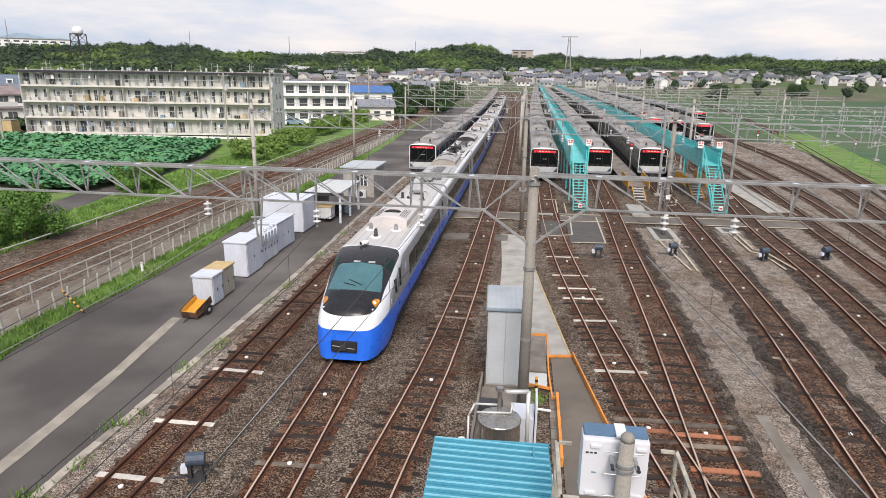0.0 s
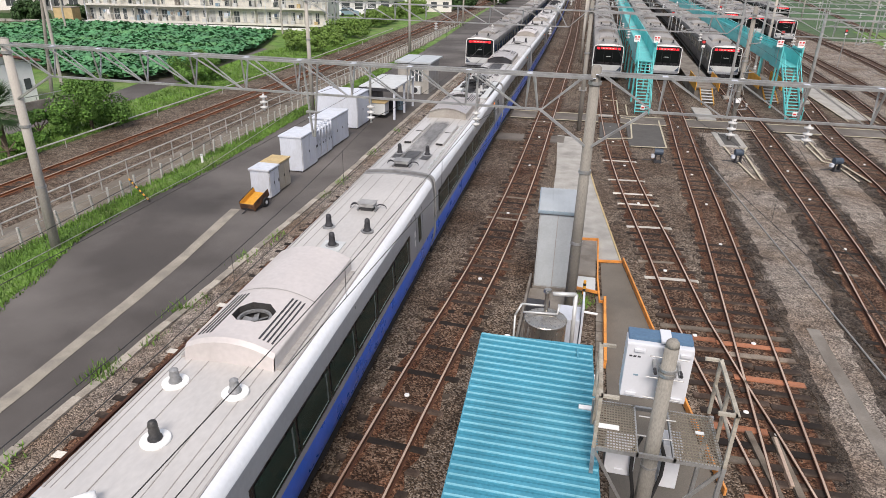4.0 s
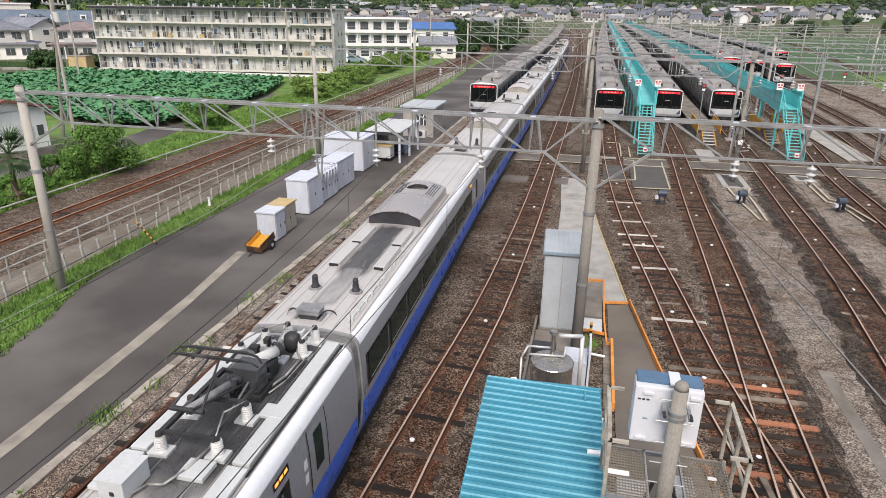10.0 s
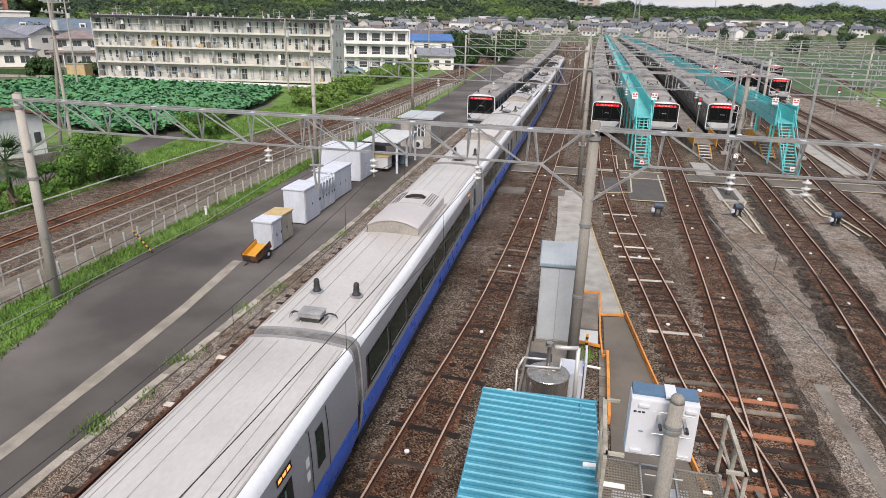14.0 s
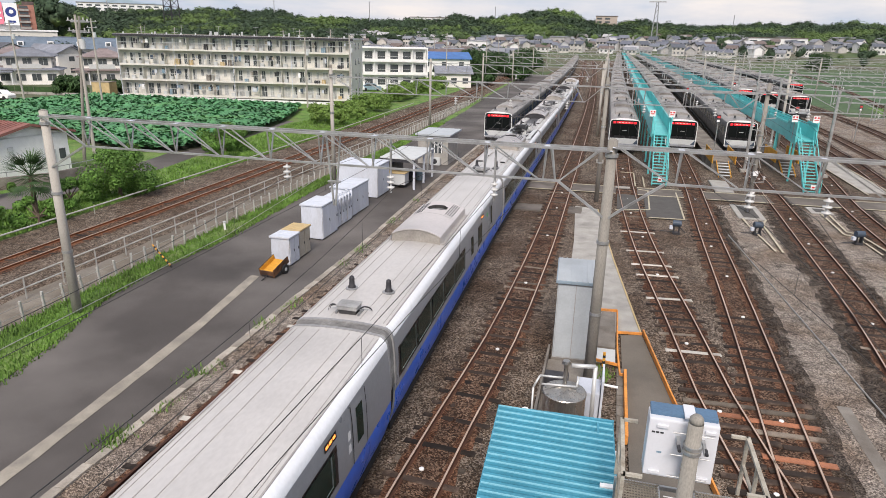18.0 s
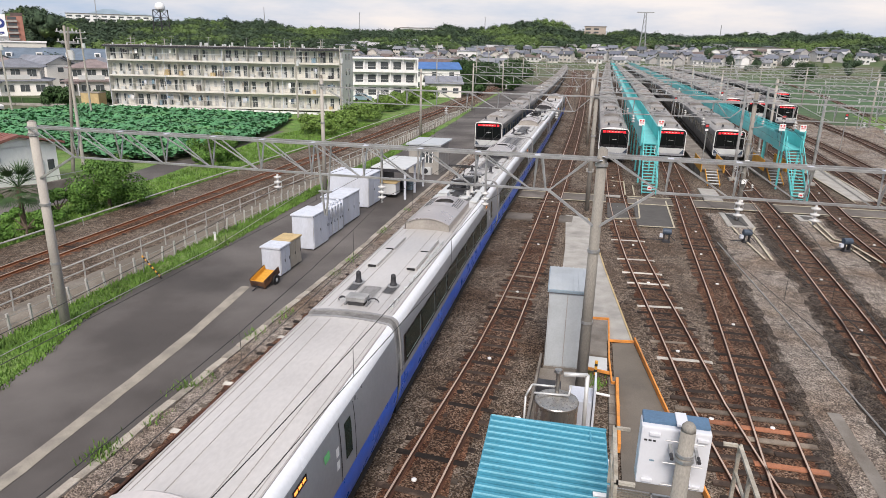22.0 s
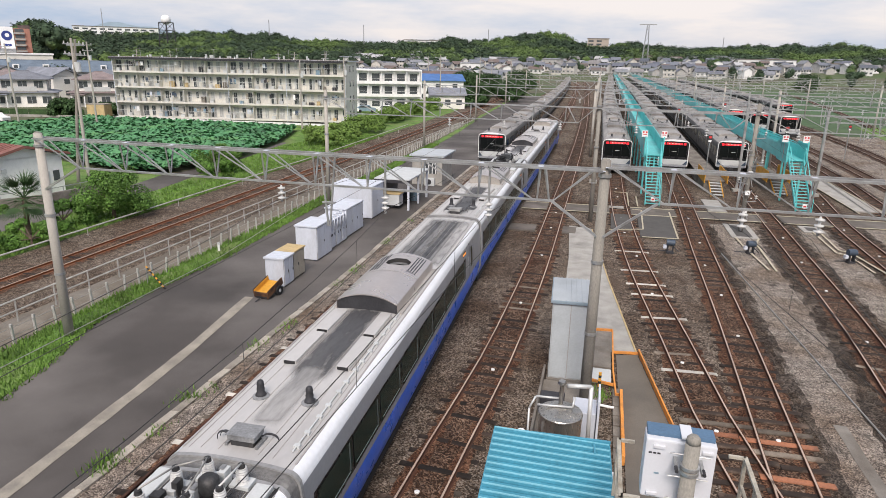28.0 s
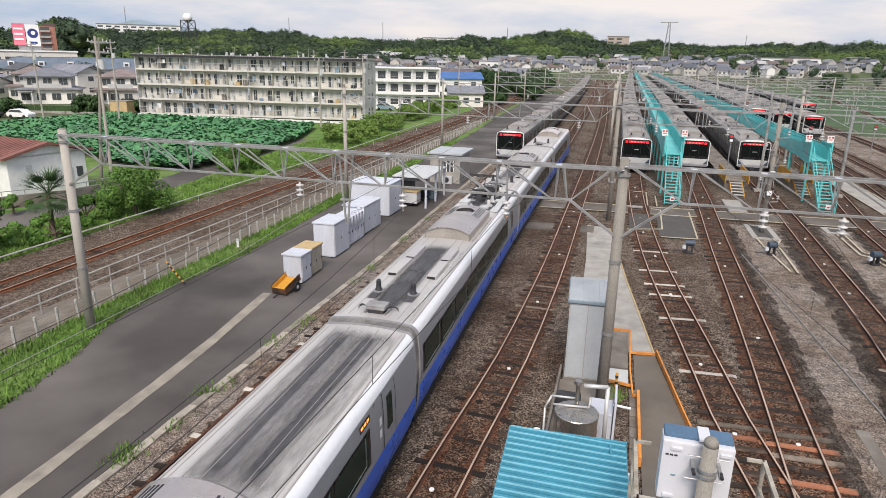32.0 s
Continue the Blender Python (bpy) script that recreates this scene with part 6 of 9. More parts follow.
def commuter_car(front, simple=False):
    root = thing("commuter_car", "stainless commuter coach with a dusty roof" if not front else "stainless commuter coach with a black front window and red display", "train car", group="parked commuter trains")
    y0, y1 = 0.0, 19.5
    part("side_wall", band(P_SIDE, y0, y1), ST_STEEL, root, "bare stainless side wall")
    part("roof", band(P_ROOF, y0, y1), ST_ROOF, root, "dusty brown-grey roof", smooth=True)
    part("skirt", band([(1.3, 0.62), (1.37, 0.96)], y0, y1), BLACK, root, "black underframe skirt")
    part("chassis", boxm(-1.2, 1.2, y0 + 0.3, y1 - 0.2, 0.3, 0.98), BLACK, root)
    for y in () if simple else (y0, y1):
        b = bmesh.new()
        prof = P_SIDE + P_ROOF[1:]
        b.faces.new([b.verts.new((x, y, z)) for x, z in prof] + [b.verts.new((-x, y, z)) for x, z in prof[::-1][1:]])
        part("end_wall", b, WHITE if front and y == y0 else ST_STEEL, root)
    for yc in () if simple else (3.0, 16.5):
        bg = bmesh.new()
        box(bg, -1.0, 1.0, yc - 1.3, yc + 1.3, 0.35, 0.6)
        for s in (-0.566, 0.566):
            for dy in (-1.0, 1.0):
                tube(bg, (s - 0.06, yc + dy, 0.58), (s + 0.06, yc + dy, 0.58), 0.43, n=14)
        part("bogie", bg, DARK, root)
    if simple:
        for s in (1, -1):
            part("window_band", boxm(s * 1.476 - 0.014, s * 1.476 + 0.014, 0.7, 18.8, 1.95, 2.8), T_GLASS, root, "dark window band")
    for s in (1, -1) if not simple else ():
        for i in range(9):
            yc = 1.6 + i * 2.05
            if i % 2:
                part("door_leaf", boxm(s * 1.476 - 0.012, s * 1.476 + 0.012, yc - 0.6, yc + 0.6, 1.2, 3.05), ST_STEEL, root)
                part("window", boxm(s * 1.485 - 0.012, s * 1.485 + 0.012, yc - 0.42, yc + 0.42, 1.95, 2.8), T_GLASS, root)
            else:
                part("window", boxm(s * 1.476 - 0.014, s * 1.476 + 0.014, yc - 0.85, yc + 0.85, 1.95, 2.8), T_GLASS, root)
    for yc in (6.2, 14.6):
        prof = [(0.95, 3.5), (0.95, 3.66)] + [(0.95 * math.cos(a), 3.66 + 0.24 * math.sin(a)) for a in [math.pi / 10 * i for i in range(1, 10)]] + [(-0.95, 3.66), (-0.95, 3.5)]
        part("air_conditioner", prism_y(bmesh.new(), prof, yc - 1.9, yc + 1.9), ST_ROOF, root, "dusty rounded air conditioner")
    if not simple:
        for x in (-0.6, 0.6):
            antenna(root, x, 1.5, 0.3)
        roof_box(root, 0.0, 18.6)
    if front:
        def face(w, z0, z1, c, y0_, y1_):
            cut = [(w, z0), (w, z1 - c), (w - 0.3 * c, z1 - 0.3 * c), (w - c, z1)]
            return prism_y(bmesh.new(), cut + [(-x, z) for x, z in cut[::-1]], y0_, y1_)
        part("front_frame", face(1.46, 0.95, 3.52, 0.3, -0.05, 0.0), WHITE, root, "white front surround with rounded corners")
        part("front_window", face(1.39, 1.6, 3.44, 0.22, -0.1, -0.05), T_BLACK, root, "large black front window")
        part("driver_glass", face(1.22, 1.9, 3.05, 0.05, -0.106, -0.1), CAB_GLASS, root, "dark cab glass")
        for x in (-0.42, 0.42):
            part("glass_bar", boxm(x - 0.02, x + 0.02, -0.112, -0.106, 1.9, 3.05), T_BLACK, root)
        part("cab_light", boxm(-0.2, 0.25, -0.115, -0.106, 2.42, 2.46), GREY_BOX, root, "pale wiper arm")
        dp = part("display", boxm(-0.78, 0.78, -0.118, -0.1, 3.12, 3.3), LED_RED, root, "red destination display")
        for i, x in enumerate((-0.5, -0.2, 0.12, 0.42)):
            part("lettering", boxm(x - 0.07, x + 0.07, -0.122, -0.117, 3.175, 3.245), LED_PALE, dp, "unreadable lit lettering")
        for s in (1, -1):
            part("lamp", boxm(s * 1.0 - 0.12, s * 1.0 + 0.12, -0.118, -0.1, 3.1, 3.3), LED_RED, root, "lit red tail lamp")
            part("corner_wedge", prism_y(bmesh.new(), [(s * 1.38, 1.12), (s * 1.38, 1.6), (s * 0.95, 1.12)], -0.12, -0.05), NAVY_STEEL, root, "dark blue corner wedge")
        part("front_panel", boxm(-1.38, 1.38, -0.11, -0.04, 1.1, 1.64, bev=0.03), GREY_BOX, root, "white front panel below the window")
        part("bumper", boxm(-1.36, 1.36, -0.12, 0.0, 0.86, 1.09, bev=0.04), T_GREY, root)
        part("lower_valance", boxm(-1.2, 1.2, -0.06, 0.0, 0.35, 0.86, bev=0.02), BLACK, root, "black lower valance")
        part("coupler", boxm(-0.18, 0.18, -0.4, 0.0, 0.6, 0.9, bev=0.03), DARK, root)
    return root


pf, pm, ps = commuter_car(True), commuter_car(False), commuter_car(False, True)
PARKED = [("T1", 68.2, 14), ("T4", 67.8, 19), ("T5", 69.5, 19), ("T6", 71.0, 18), ("T7", 124.0, 14), ("T8", 118.0, 14), ("T9", 111.5, 14), ("T10", 150.0, 11)]
first = True
for nm, y, n in PARKED:
    for i in range(n):
        yc = y + i * 20.0
        src = pf if i == 0 else (pm if i == 1 and yc < 100 else ps)
        x0_, x1_ = TRACKS[nm].at(yc), TRACKS[nm].at(yc + 19.5)
        m_ = pose(x0_, yc, 0, 0, 0, math.degrees(math.atan2(-(x1_ - x0_), 19.5)))
        if src.matrix_basis.translation.length < 0.01:
            src.matrix_basis = m_
        else:
            copy_thing(src, m_)


# ---- cyan inspection walkways ----
def walkway(xc, y0, y1, stair_y, zd=3.55, w=1.5):
    root = thing("inspection_walkway", "long cyan-painted steel walkway at roof height between parked trains", "walkway", (xc, 0, 0), group="inspection walkways")
    part("deck", boxm(-w / 2, w / 2, y0, y1, zd - 0.18, zd), CYAN, root, "cyan deck plating")
    for s in (-1, 1):
        n = 24
        for i in range(n):
            a, c = y0 + (y1 - y0) * i / n, y0 + (y1 - y0) * (i + 1) / n
            part("side_panel", boxm(s * w / 2 - 0.02, s * w / 2 + 0.02, a + 0.03, c - 0.03, zd + 0.02, zd + 1.0), CYAN, root)
        part("handrail", beamp(bmesh.new(), (s * w / 2, y0, zd + 1.1), (s * w / 2, y1, zd + 1.1), 0.06, 0.06), CYAN, root)
    y = y0 + 0.5
    while y < y0 + 60:
        for s in (-1, 1):
            part("leg", boxm(s * (w / 2 - 0.12) - 0.07, s * (w / 2 - 0.12) + 0.07, y - 0.07, y + 0.07, 0, zd - 0.18), CYAN, root)
        y += 6.0
    top = y0
    nst = 17
    for s in (-1, 1):
        part("stringer", beamp(bmesh.new(), (s * 0.55, stair_y, 0.1), (s * 0.55, top, zd), 0.06, 0.24), CYAN, root)
        part("stair_rail", beamp(bmesh.new(), (s * 0.58, stair_y, 1.0), (s * 0.58, top, zd + 1.05), 0.05, 0.05), CYAN, root)
        for i in range(5):
            f = i / 4
            part("rail_post", beamp(bmesh.new(), (s * 0.58, stair_y + (top - stair_y) * f, 0.1 + (zd - 0.1) * f), (s * 0.58, stair_y + (top - stair_y) * f, 1.0 + (zd + 0.05) * f), 0.045, 0.045), CYAN, root)
    for s in (-1, 1):
        part("landing_panel", boxm(s * w / 2 - 0.03, s * w / 2 + 0.03, y0 - 0.1, y0 + 3.2, zd - 0.3, zd + 1.35), CYAN, root)
    part("warning_plate", boxm(-0.16, 0.16, stair_y - 0.14, stair_y - 0.1, 0.4, 0.75), WHITE, root, "white and red warning plate")
    part("warning_mark", boxm(-0.1, 0.1, stair_y - 0.16, stair_y - 0.14, 0.5, 0.62), RED, root)
    for i in range(nst):
        f = (i + 0.5) / nst
        yc, z = stair_y + (top - stair_y) * f, 0.05 + zd * f
        part("tread", boxm(-0.55, 0.55, yc - 0.12, yc + 0.12, z, z + 0.04), CYAN, root)
    for s in (-1, 1):
        part("corner_post", boxm(s * w / 2 - 0.05, s * w / 2 + 0.05, y0 - 0.05, y0 + 0.05, zd, zd + 1.5), CYAN, root)
        part("board_post", tubem((s * 0.8, y0 + 1.0, zd), (s * 0.8, y0 + 1.0, zd + 1.9), 0.035, n=6), GALV, root)
        bx = part("signal_board", boxm(s * 0.8 - 0.24, s * 0.8 + 0.24, y0 + 0.95, y0 + 1.02, zd + 1.35, zd + 1.9), WHITE, root, "white board with red marks")
        for x, z, w_, h_ in ((-0.12, 1.76, 0.07, 0.08), (0.12, 1.76, 0.07, 0.08), (0.0, 1.58, 0.16, 0.04)):
            part("red_mark", boxm(s * 0.8 + x - w_, s * 0.8 + x + w_, y0 + 0.93, y0 + 0.95, zd + z - h_ * 0.8, zd + z + h_ * 0.8), RED, bx)
    return root


walkway(4.35, 57.5, 520, 53.0)
walkway(15.75, 58.5, 520, 54.2)


def service_stage(xc, y0, label):
    """Low amber stage with steps between the yard tracks."""
    root = thing("service_stage", label, "platform", (xc, y0, 0), group="service stages")
    part("deck", boxm(-0.95, 0.95, 3.0, 60, 0.95, 1.05), CONC_DIRTY, root)
    part("base_wall", boxm(-0.85, 0.85, 3.2, 60, 0, 0.95), CONC_DIRTY, root)
    for s in (-1, 1):
        part("guard", boxm(s * 0.95 - 0.03, s * 0.95 + 0.03, 2.2, 7.0, 0.9, 1.9), YELLOW, root, "amber guard panel")
        part("stringer", beamp(bmesh.new(), (s * 0.5, 0.6, 0.05), (s * 0.5, 3.0, 1.0), 0.05, 0.2), YELLOW, root)
    for i in range(5):
        part("step", boxm(-0.5, 0.5, 0.7 + i * 0.46, 1.0 + i * 0.46, 0.15 + i * 0.18, 0.19 + i * 0.18), GREY_BOX, root)
    return root


service_stage(10.1, 58.0, "low concrete stage with amber guards and steps between parked trains")
service_stage(15.75, 60.5, "low concrete stage with amber guards under the walkway")

# ---- things close below the bridge ----
def teal_roof_hut():
    root = thing("equipment_hut", "small hut with a bright teal ribbed sheet roof", "hut", (-0.55, 13.18, 0), 2.4)
    w, d, z = 2.6, 7.4, 2.6
    part("wall", boxm(-w / 2 + 0.2, w / 2 - 0.2, -d + 0.2, -0.25, 0, z - 0.12), CONC_DIRTY, root)
    b = bmesh.new()
    pitch = 0.235
    n = int(d / pitch)
    prof = []
    for i in range(n):
        y = -i * pitch
        prof += [(y, 0.0), (y - 0.008, 0.045), (y - 0.04, 0.045), (y - 0.048, 0.0), (y - 0.15, 0.006)]
    prof.append((-n * pitch, 0))
    loft(b, [[(x, y, z + h + sl) for y, h in prof] for x, sl in ((-w / 2, 0.1), (0, 0.05), (w / 2, 0.0))])
    loft(b, [[(x, y, z + h + sl - 0.02) for y, h in prof] for x, sl in ((-w / 2, 0.1), (0, 0.05), (w / 2, 0.0))])
    roof = part("roof", b, TEAL_ROOF, root, "teal ribbed sheet-metal roof")
    # rib bars with a painted highlight, each with a strip of painted shade in front
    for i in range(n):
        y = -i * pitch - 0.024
        part("roof_rib", beamp(bmesh.new(), (-w / 2, y, z + 0.155), (w / 2, y, z + 0.055), 0.03, 0.03), TEAL_RIB_LIT, roof)
        part("roof_seam", beamp(bmesh.new(), (-w / 2, y - 0.055, z + 0.108), (w / 2, y - 0.055, z + 0.008), 0.022, 0.012), TEAL_RIB_SHADE, roof)
    part("roof_cap", boxm(-w / 2 - 0.03, w / 2 + 0.03, -0.02, 0.05, z - 0.1, z + 0.12), TEAL_ROOF, root)
    part("side_flashing", boxm(-w / 2 - 0.03, -w / 2, -d, 0, z - 0.04, z + 0.1), TEAL_ROOF, root)
    part("side_flashing", boxm(w / 2, w / 2 + 0.03, -d, 0, z - 0.12, z + 0.02), TEAL_ROOF, root)
    part("lightning_clip", boxm(w / 2 - 0.35, w / 2 - 0.31, -0.5, -0.1, z + 0.05, z + 0.1), TEAL_ROOF, roof)
    part("plate", boxm(w / 2 - 0.32, w / 2 + 0.02, -2.32, -2.2, z + 0.04, z + 0.08), WHITE, roof, "small white plate")


teal_roof_hut()


def relay_cabinet():
    root = thing("relay_cabinet", "tall grey steel equipment cabinet with a ribbed blue-grey roof", "cabinet", (-0.53, 21.08, 0), 3)
    w, d, h = 1.28, 2.35, 2.98
    part("plinth", boxm(-w / 2 - 0.04, w / 2 + 0.04, -0.06, d + 0.05, 0, 0.12), CONC_DIRTY, root)
    body = part("body", boxm(-w / 2, w / 2, 0, d, 0.1, h, bev=0.015), CAB_GREY, root)
    part("door_gap", boxm(-w / 2 + 0.03, w / 2 - 0.03, -0.006, 0.0, 0.14, h - 0.04), SEAM, body)
    for k in range(4):
        part("side_panel", boxm(w / 2, w / 2 + 0.012, 0.05 + k * (d - 0.1) / 4, 0.02 + (k + 1) * (d - 0.1) / 4, 0.16, h - 0.06, bev=0.004), CAB_GREY, body)
    for x0, x1 in ((-w / 2 + 0.04, -0.012), (0.012, w / 2 - 0.04)):
        part("door", boxm(x0, x1, -0.018, 0.0, 0.16, h - 0.06, bev=0.006), CAB_GREY, body, "pale blue-grey sheet-steel door")
    part("roof", boxm(-w / 2 - 0.06, w / 2 + 0.06, -0.1, d + 0.08, h, h + 0.11, bev=0.015), CAB_ROOF, root, "blue-grey roof edge")
    for i in range(7):
        x = -w / 2 + 0.08 + i * (w - 0.16) / 6
        part("roof_rib", boxm(x - 0.018, x + 0.018, -0.06, d + 0.05, h + 0.118, h + 0.145), CAB_GREY, root)
    part("roof_sheet", boxm(-w / 2 - 0.02, w / 2 + 0.02, -0.06, d + 0.05, h + 0.1, h + 0.12), CAB_GREY, root, "pale grey ribbed roof sheet")
    part("flex_conduit", tubem((w / 2 + 0.1, -0.1, 0.0), (w / 2 + 0.1, -0.08, 1.35), 0.045, n=10), DARK, root, "dark corrugated cable conduit")
    for i in range(6):
        part("clip_ring", tubem((w / 2 + 0.1, -0.1, 0.45 + i * 0.09), (w / 2 + 0.1, -0.1, 0.49 + i * 0.09), 0.07, n=10), GREY_BOX, root)
    part("marker_pole", tubem((w / 2 + 0.5, -0.5, 0), (w / 2 + 0.5, -0.5, 0.75), 0.05, n=10), YELLOW, root, "yellow and black hazard sleeve")
    for i in range(3):
        part("black_stripe", tubem((w / 2 + 0.5, -0.5, 0.12 + i * 0.22), (w / 2 + 0.5, -0.5, 0.22 + i * 0.22), 0.052, n=10), BLACK, root)


relay_cabinet()


def water_tank():
    root = thing("water_tank", "round stainless steel tank with pipes on a concrete base", "tank", (-0.45, 15.45, 0))
    part("base", boxm(-0.8, 0.85, -0.75, 0.8, 0, 0.35), CONC_DIRTY, root)
    part("shell", revolve(bmesh.new(), [(0.56, 0.35), (0.57, 0.38), (0.57, 1.95), (0.585, 1.97), (0.585, 2.02), (0.57, 2.04)], 40), STAINLESS, root, "streaked stainless steel shell", smooth=False)
    lid = part("lid", revolve(bmesh.new(), [(0.57, 2.035), (0.45, 2.075), (0.25, 2.11), (0.1, 2.12)], 40), STAINLESS, root, "shallow cone lid")
    for i in range(10):
        a = 2 * math.pi * i / 10
        part("lid_seam", beamp(bmesh.new(), (0.1 * math.cos(a), 0.1 * math.sin(a), 2.125), (0.55 * math.cos(a), 0.55 * math.sin(a), 2.05), 0.012, 0.012), STAINLESS, lid)
    part("flue", tubem((-0.02, 0.3, 2.05), (-0.02, 0.3, 2.72), 0.06, n=14), STAINLESS, root, "upright steel flue")
    part("flue_cap", tubem((-0.02, 0.3, 2.7), (-0.02, 0.3, 2.78), 0.12, 0.1, n=16), STAINLESS, root)
    for pts_ in ([(-0.62, 0.0, 2.15), (0.3, 0.1, 2.15), (0.34, 0.3, 2.35)], [(-0.85, 0.2, 1.9), (-0.7, 0.35, 2.2), (-0.05, 0.4, 2.2)], [(-0.85, 0.2, 1.9), (-0.85, 0.1, 0.3)], [(0.12, 0.5, 2.55), (0.75, 0.62, 2.55), (0.78, 0.6, 0.4)]):
        b = bmesh.new()
        for a, c in zip(pts_, pts_[1:]):
            tube(b, a, c, 0.03 if pts_[0][0] < 0.1 else 0.06, n=10)
        part("pipe", b, FRAME, root, "pale insulated pipe", smooth=True)
    part("valve", tubem((-0.98, -0.3, 0.3), (-0.98, -0.3, 1.5), 0.09, n=12), WHITE, root, "white plastic standpipe")
    part("pump", boxm(0.62, 0.95, -0.5, -0.2, 0.3, 0.75, bev=0.05), CONC_DIRTY, root)
    for i in range(4):
        part("valve_wheel", tubem((0.7 + 0.06 * i, -0.35, 0.8 + 0.07 * i), (0.76 + 0.05 * i, -0.3, 0.84 + 0.07 * i), 0.07, n=8), FRAME, root)


water_tank()


def pump_box():
    root = thing("pump_housing", "white sheet-steel pump housing beside the tank", "housing", (0.1, 17.35, 0))
    part("body", boxm(-0.28, 0.42, -0.45, 0.45, 0, 1.25, bev=0.03), WHITE_BOX, root)
    part("side_panel", boxm(0.44, 0.5, -0.6, 0.5, 0, 1.75), WHITE_BOX, root)
    part("duct_box", boxm(-1.3, -0.55, 0.8, 1.35, 0.35, 0.85, bev=0.02), DARK, root, "dark louvred duct")
    part("slab", boxm(-1.4, 0.55, -0.9, 3.6, 0, 0.06), CONC_DIRTY, root)
    part("kerb", boxm(-1.46, -1.38, -0.9, 4.2, 0, 0.35), CONC_DIRTY, root)


pump_box()


def pole_box():
    x, y = 1.83, 9.62
    root = thing("distribution_pole", "concrete pole with white equipment boxes and a grated steel platform", "utility pole", (x, y, 0))
    part("shaft", tubem((0, 0, 0), (0, 0, 5.18), 0.165, 0.118, 20), POLE_DARK, root, smooth=True)
    part("cap", revolve(bmesh.new(), [(0.118, 5.18), (0.108, 5.26), (0.07, 5.31), (0.02, 5.325)], 20), POLE_DARK, root, smooth=True)
    for z in (4.62, 4.72, 2.62):
        part("band", tubem((0, 0, z), (0, 0, z + 0.05), 0.15, n=20), GALV, root, "galvanised clamp band")
    for s in (-1, 1):
        part("bracket", beamp(bmesh.new(), (s * 0.2, -0.1, 4.68), (s * 0.2, 0.35, 4.68), 0.05, 0.07), GALV, root)
        part("bolt", tubem((s * 0.21, -0.14, 4.7), (s * 0.21, 0.0, 4.7), 0.03, n=8), DARK, root)
    for i in range(5):
        part("step_bolt", tubem((-0.32, 0.02, 3.25 + i * 0.42), (0.3, 0.02, 3.25 + i * 0.42), 0.013, n=6), GALV, root)
    bx = part("equipment_box", boxm(-0.68, 0.44, 0.28, 0.66, 3.86, 4.98, bev=0.03), BOX_WHITE, root, "white equipment box with latches")
    part("lid", boxm(-0.66, 0.42, 0.4, 0.72, 4.97, 5.05, bev=0.02), BOX_LID, bx, "blue-grey top cover")
    part("bracket_plate", boxm(-0.13, 0.05, 0.28, 0.7, 5.05, 5.085), BOX_WHITE, bx)
    for xx, zz_ in ((-0.46, 4.86), (-0.5, 3.95), (0.3, 4.86), (0.28, 3.95)):
        part("latch", boxm(xx - 0.09, xx + 0.09, 0.24, 0.28, zz_ - 0.03, zz_ + 0.03, bev=0.01), BOX_WHITE, bx)
    for i in range(3):
        part("lettering", boxm(-0.62 + i * 0.07, -0.57 + i * 0.07, 0.272, 0.28, 4.71, 4.74), DARK, bx, "unreadable dark lettering")
    part("lettering", boxm(-0.5, -0.42, 0.272, 0.28, 4.33, 4.36), BLUE_GREY, bx)
    lb = part("lower_box", boxm(-0.75, -0.2, 0.3, 0.75, 2.02, 2.66, bev=0.02), BOX_WHITE, root, "smaller white box below the platform")
    part("latch", boxm(-0.55, -0.4, 0.27, 0.3, 2.12, 2.17), BOX_WHITE, lb)
    part("lower_box", boxm(0.25, 0.6, 0.3, 0.75, 1.9, 2.9, bev=0.02), BOX_WHITE, root)
    for s in (-1, 1):
        b = bmesh.new()
        pts_ = [(s * 0.16, 0.3, 3.0), (s * 0.28, 0.2, 2.7), (s * 0.27, 0.15, 2.3), (s * 0.17, 0.1, 1.8), (s * 0.16, 0.1, 0.2)]
        for a, c in zip(pts_, pts_[1:]):
            tube(b, a, c, 0.035, n=8)
        part("cable", b, BLACK, root, "thick black cable")
    # platform
    zd, xa, xb, ya, yb = 3.2, -1.05, 1.12, -0.42, 0.95
    deck = part("deck_frame", boxm(xa, xb, ya, ya + 0.05, zd - 0.08, zd), GALV, root, "galvanised platform frame")
    for a in ((xa, xb, yb - 0.05, yb), (xa, xa + 0.05, ya, yb), (xb - 0.05, xb, ya, yb), (-0.32, -0.28, ya, yb), (0.3, 0.34, ya, yb)):
        part("deck_bar", boxm(*a, zd - 0.08, zd), GALV, deck)
    # expanded-metal grating as fine crossing strips
    gb = bmesh.new()
    for x0_, x1_ in ((xa, -0.3), (0.32, xb)):
        k = 0
        xx = x0_ + 0.03
        while xx < x1_:
            beamp(gb, (xx, ya, zd), (xx, yb, zd), 0.012, 0.02)
            xx += 0.05
        yy_ = ya + 0.04
        while yy_ < yb:
            beamp(gb, (x0_, yy_, zd), (x1_, yy_, zd), 0.016, 0.02)
            yy_ += 0.075
    part("grating", gb, GRATE, deck, "steel grating")["kind"] = "stuff"
    part("notice", boxm(-0.98, -0.6, 0.1, 0.22, zd + 0.012, zd + 0.03), WHITE, deck, "white torn label")
    part("notice", boxm(0.75, 0.9, 0.35, 0.42, zd + 0.012, zd + 0.03), WHITE, deck)
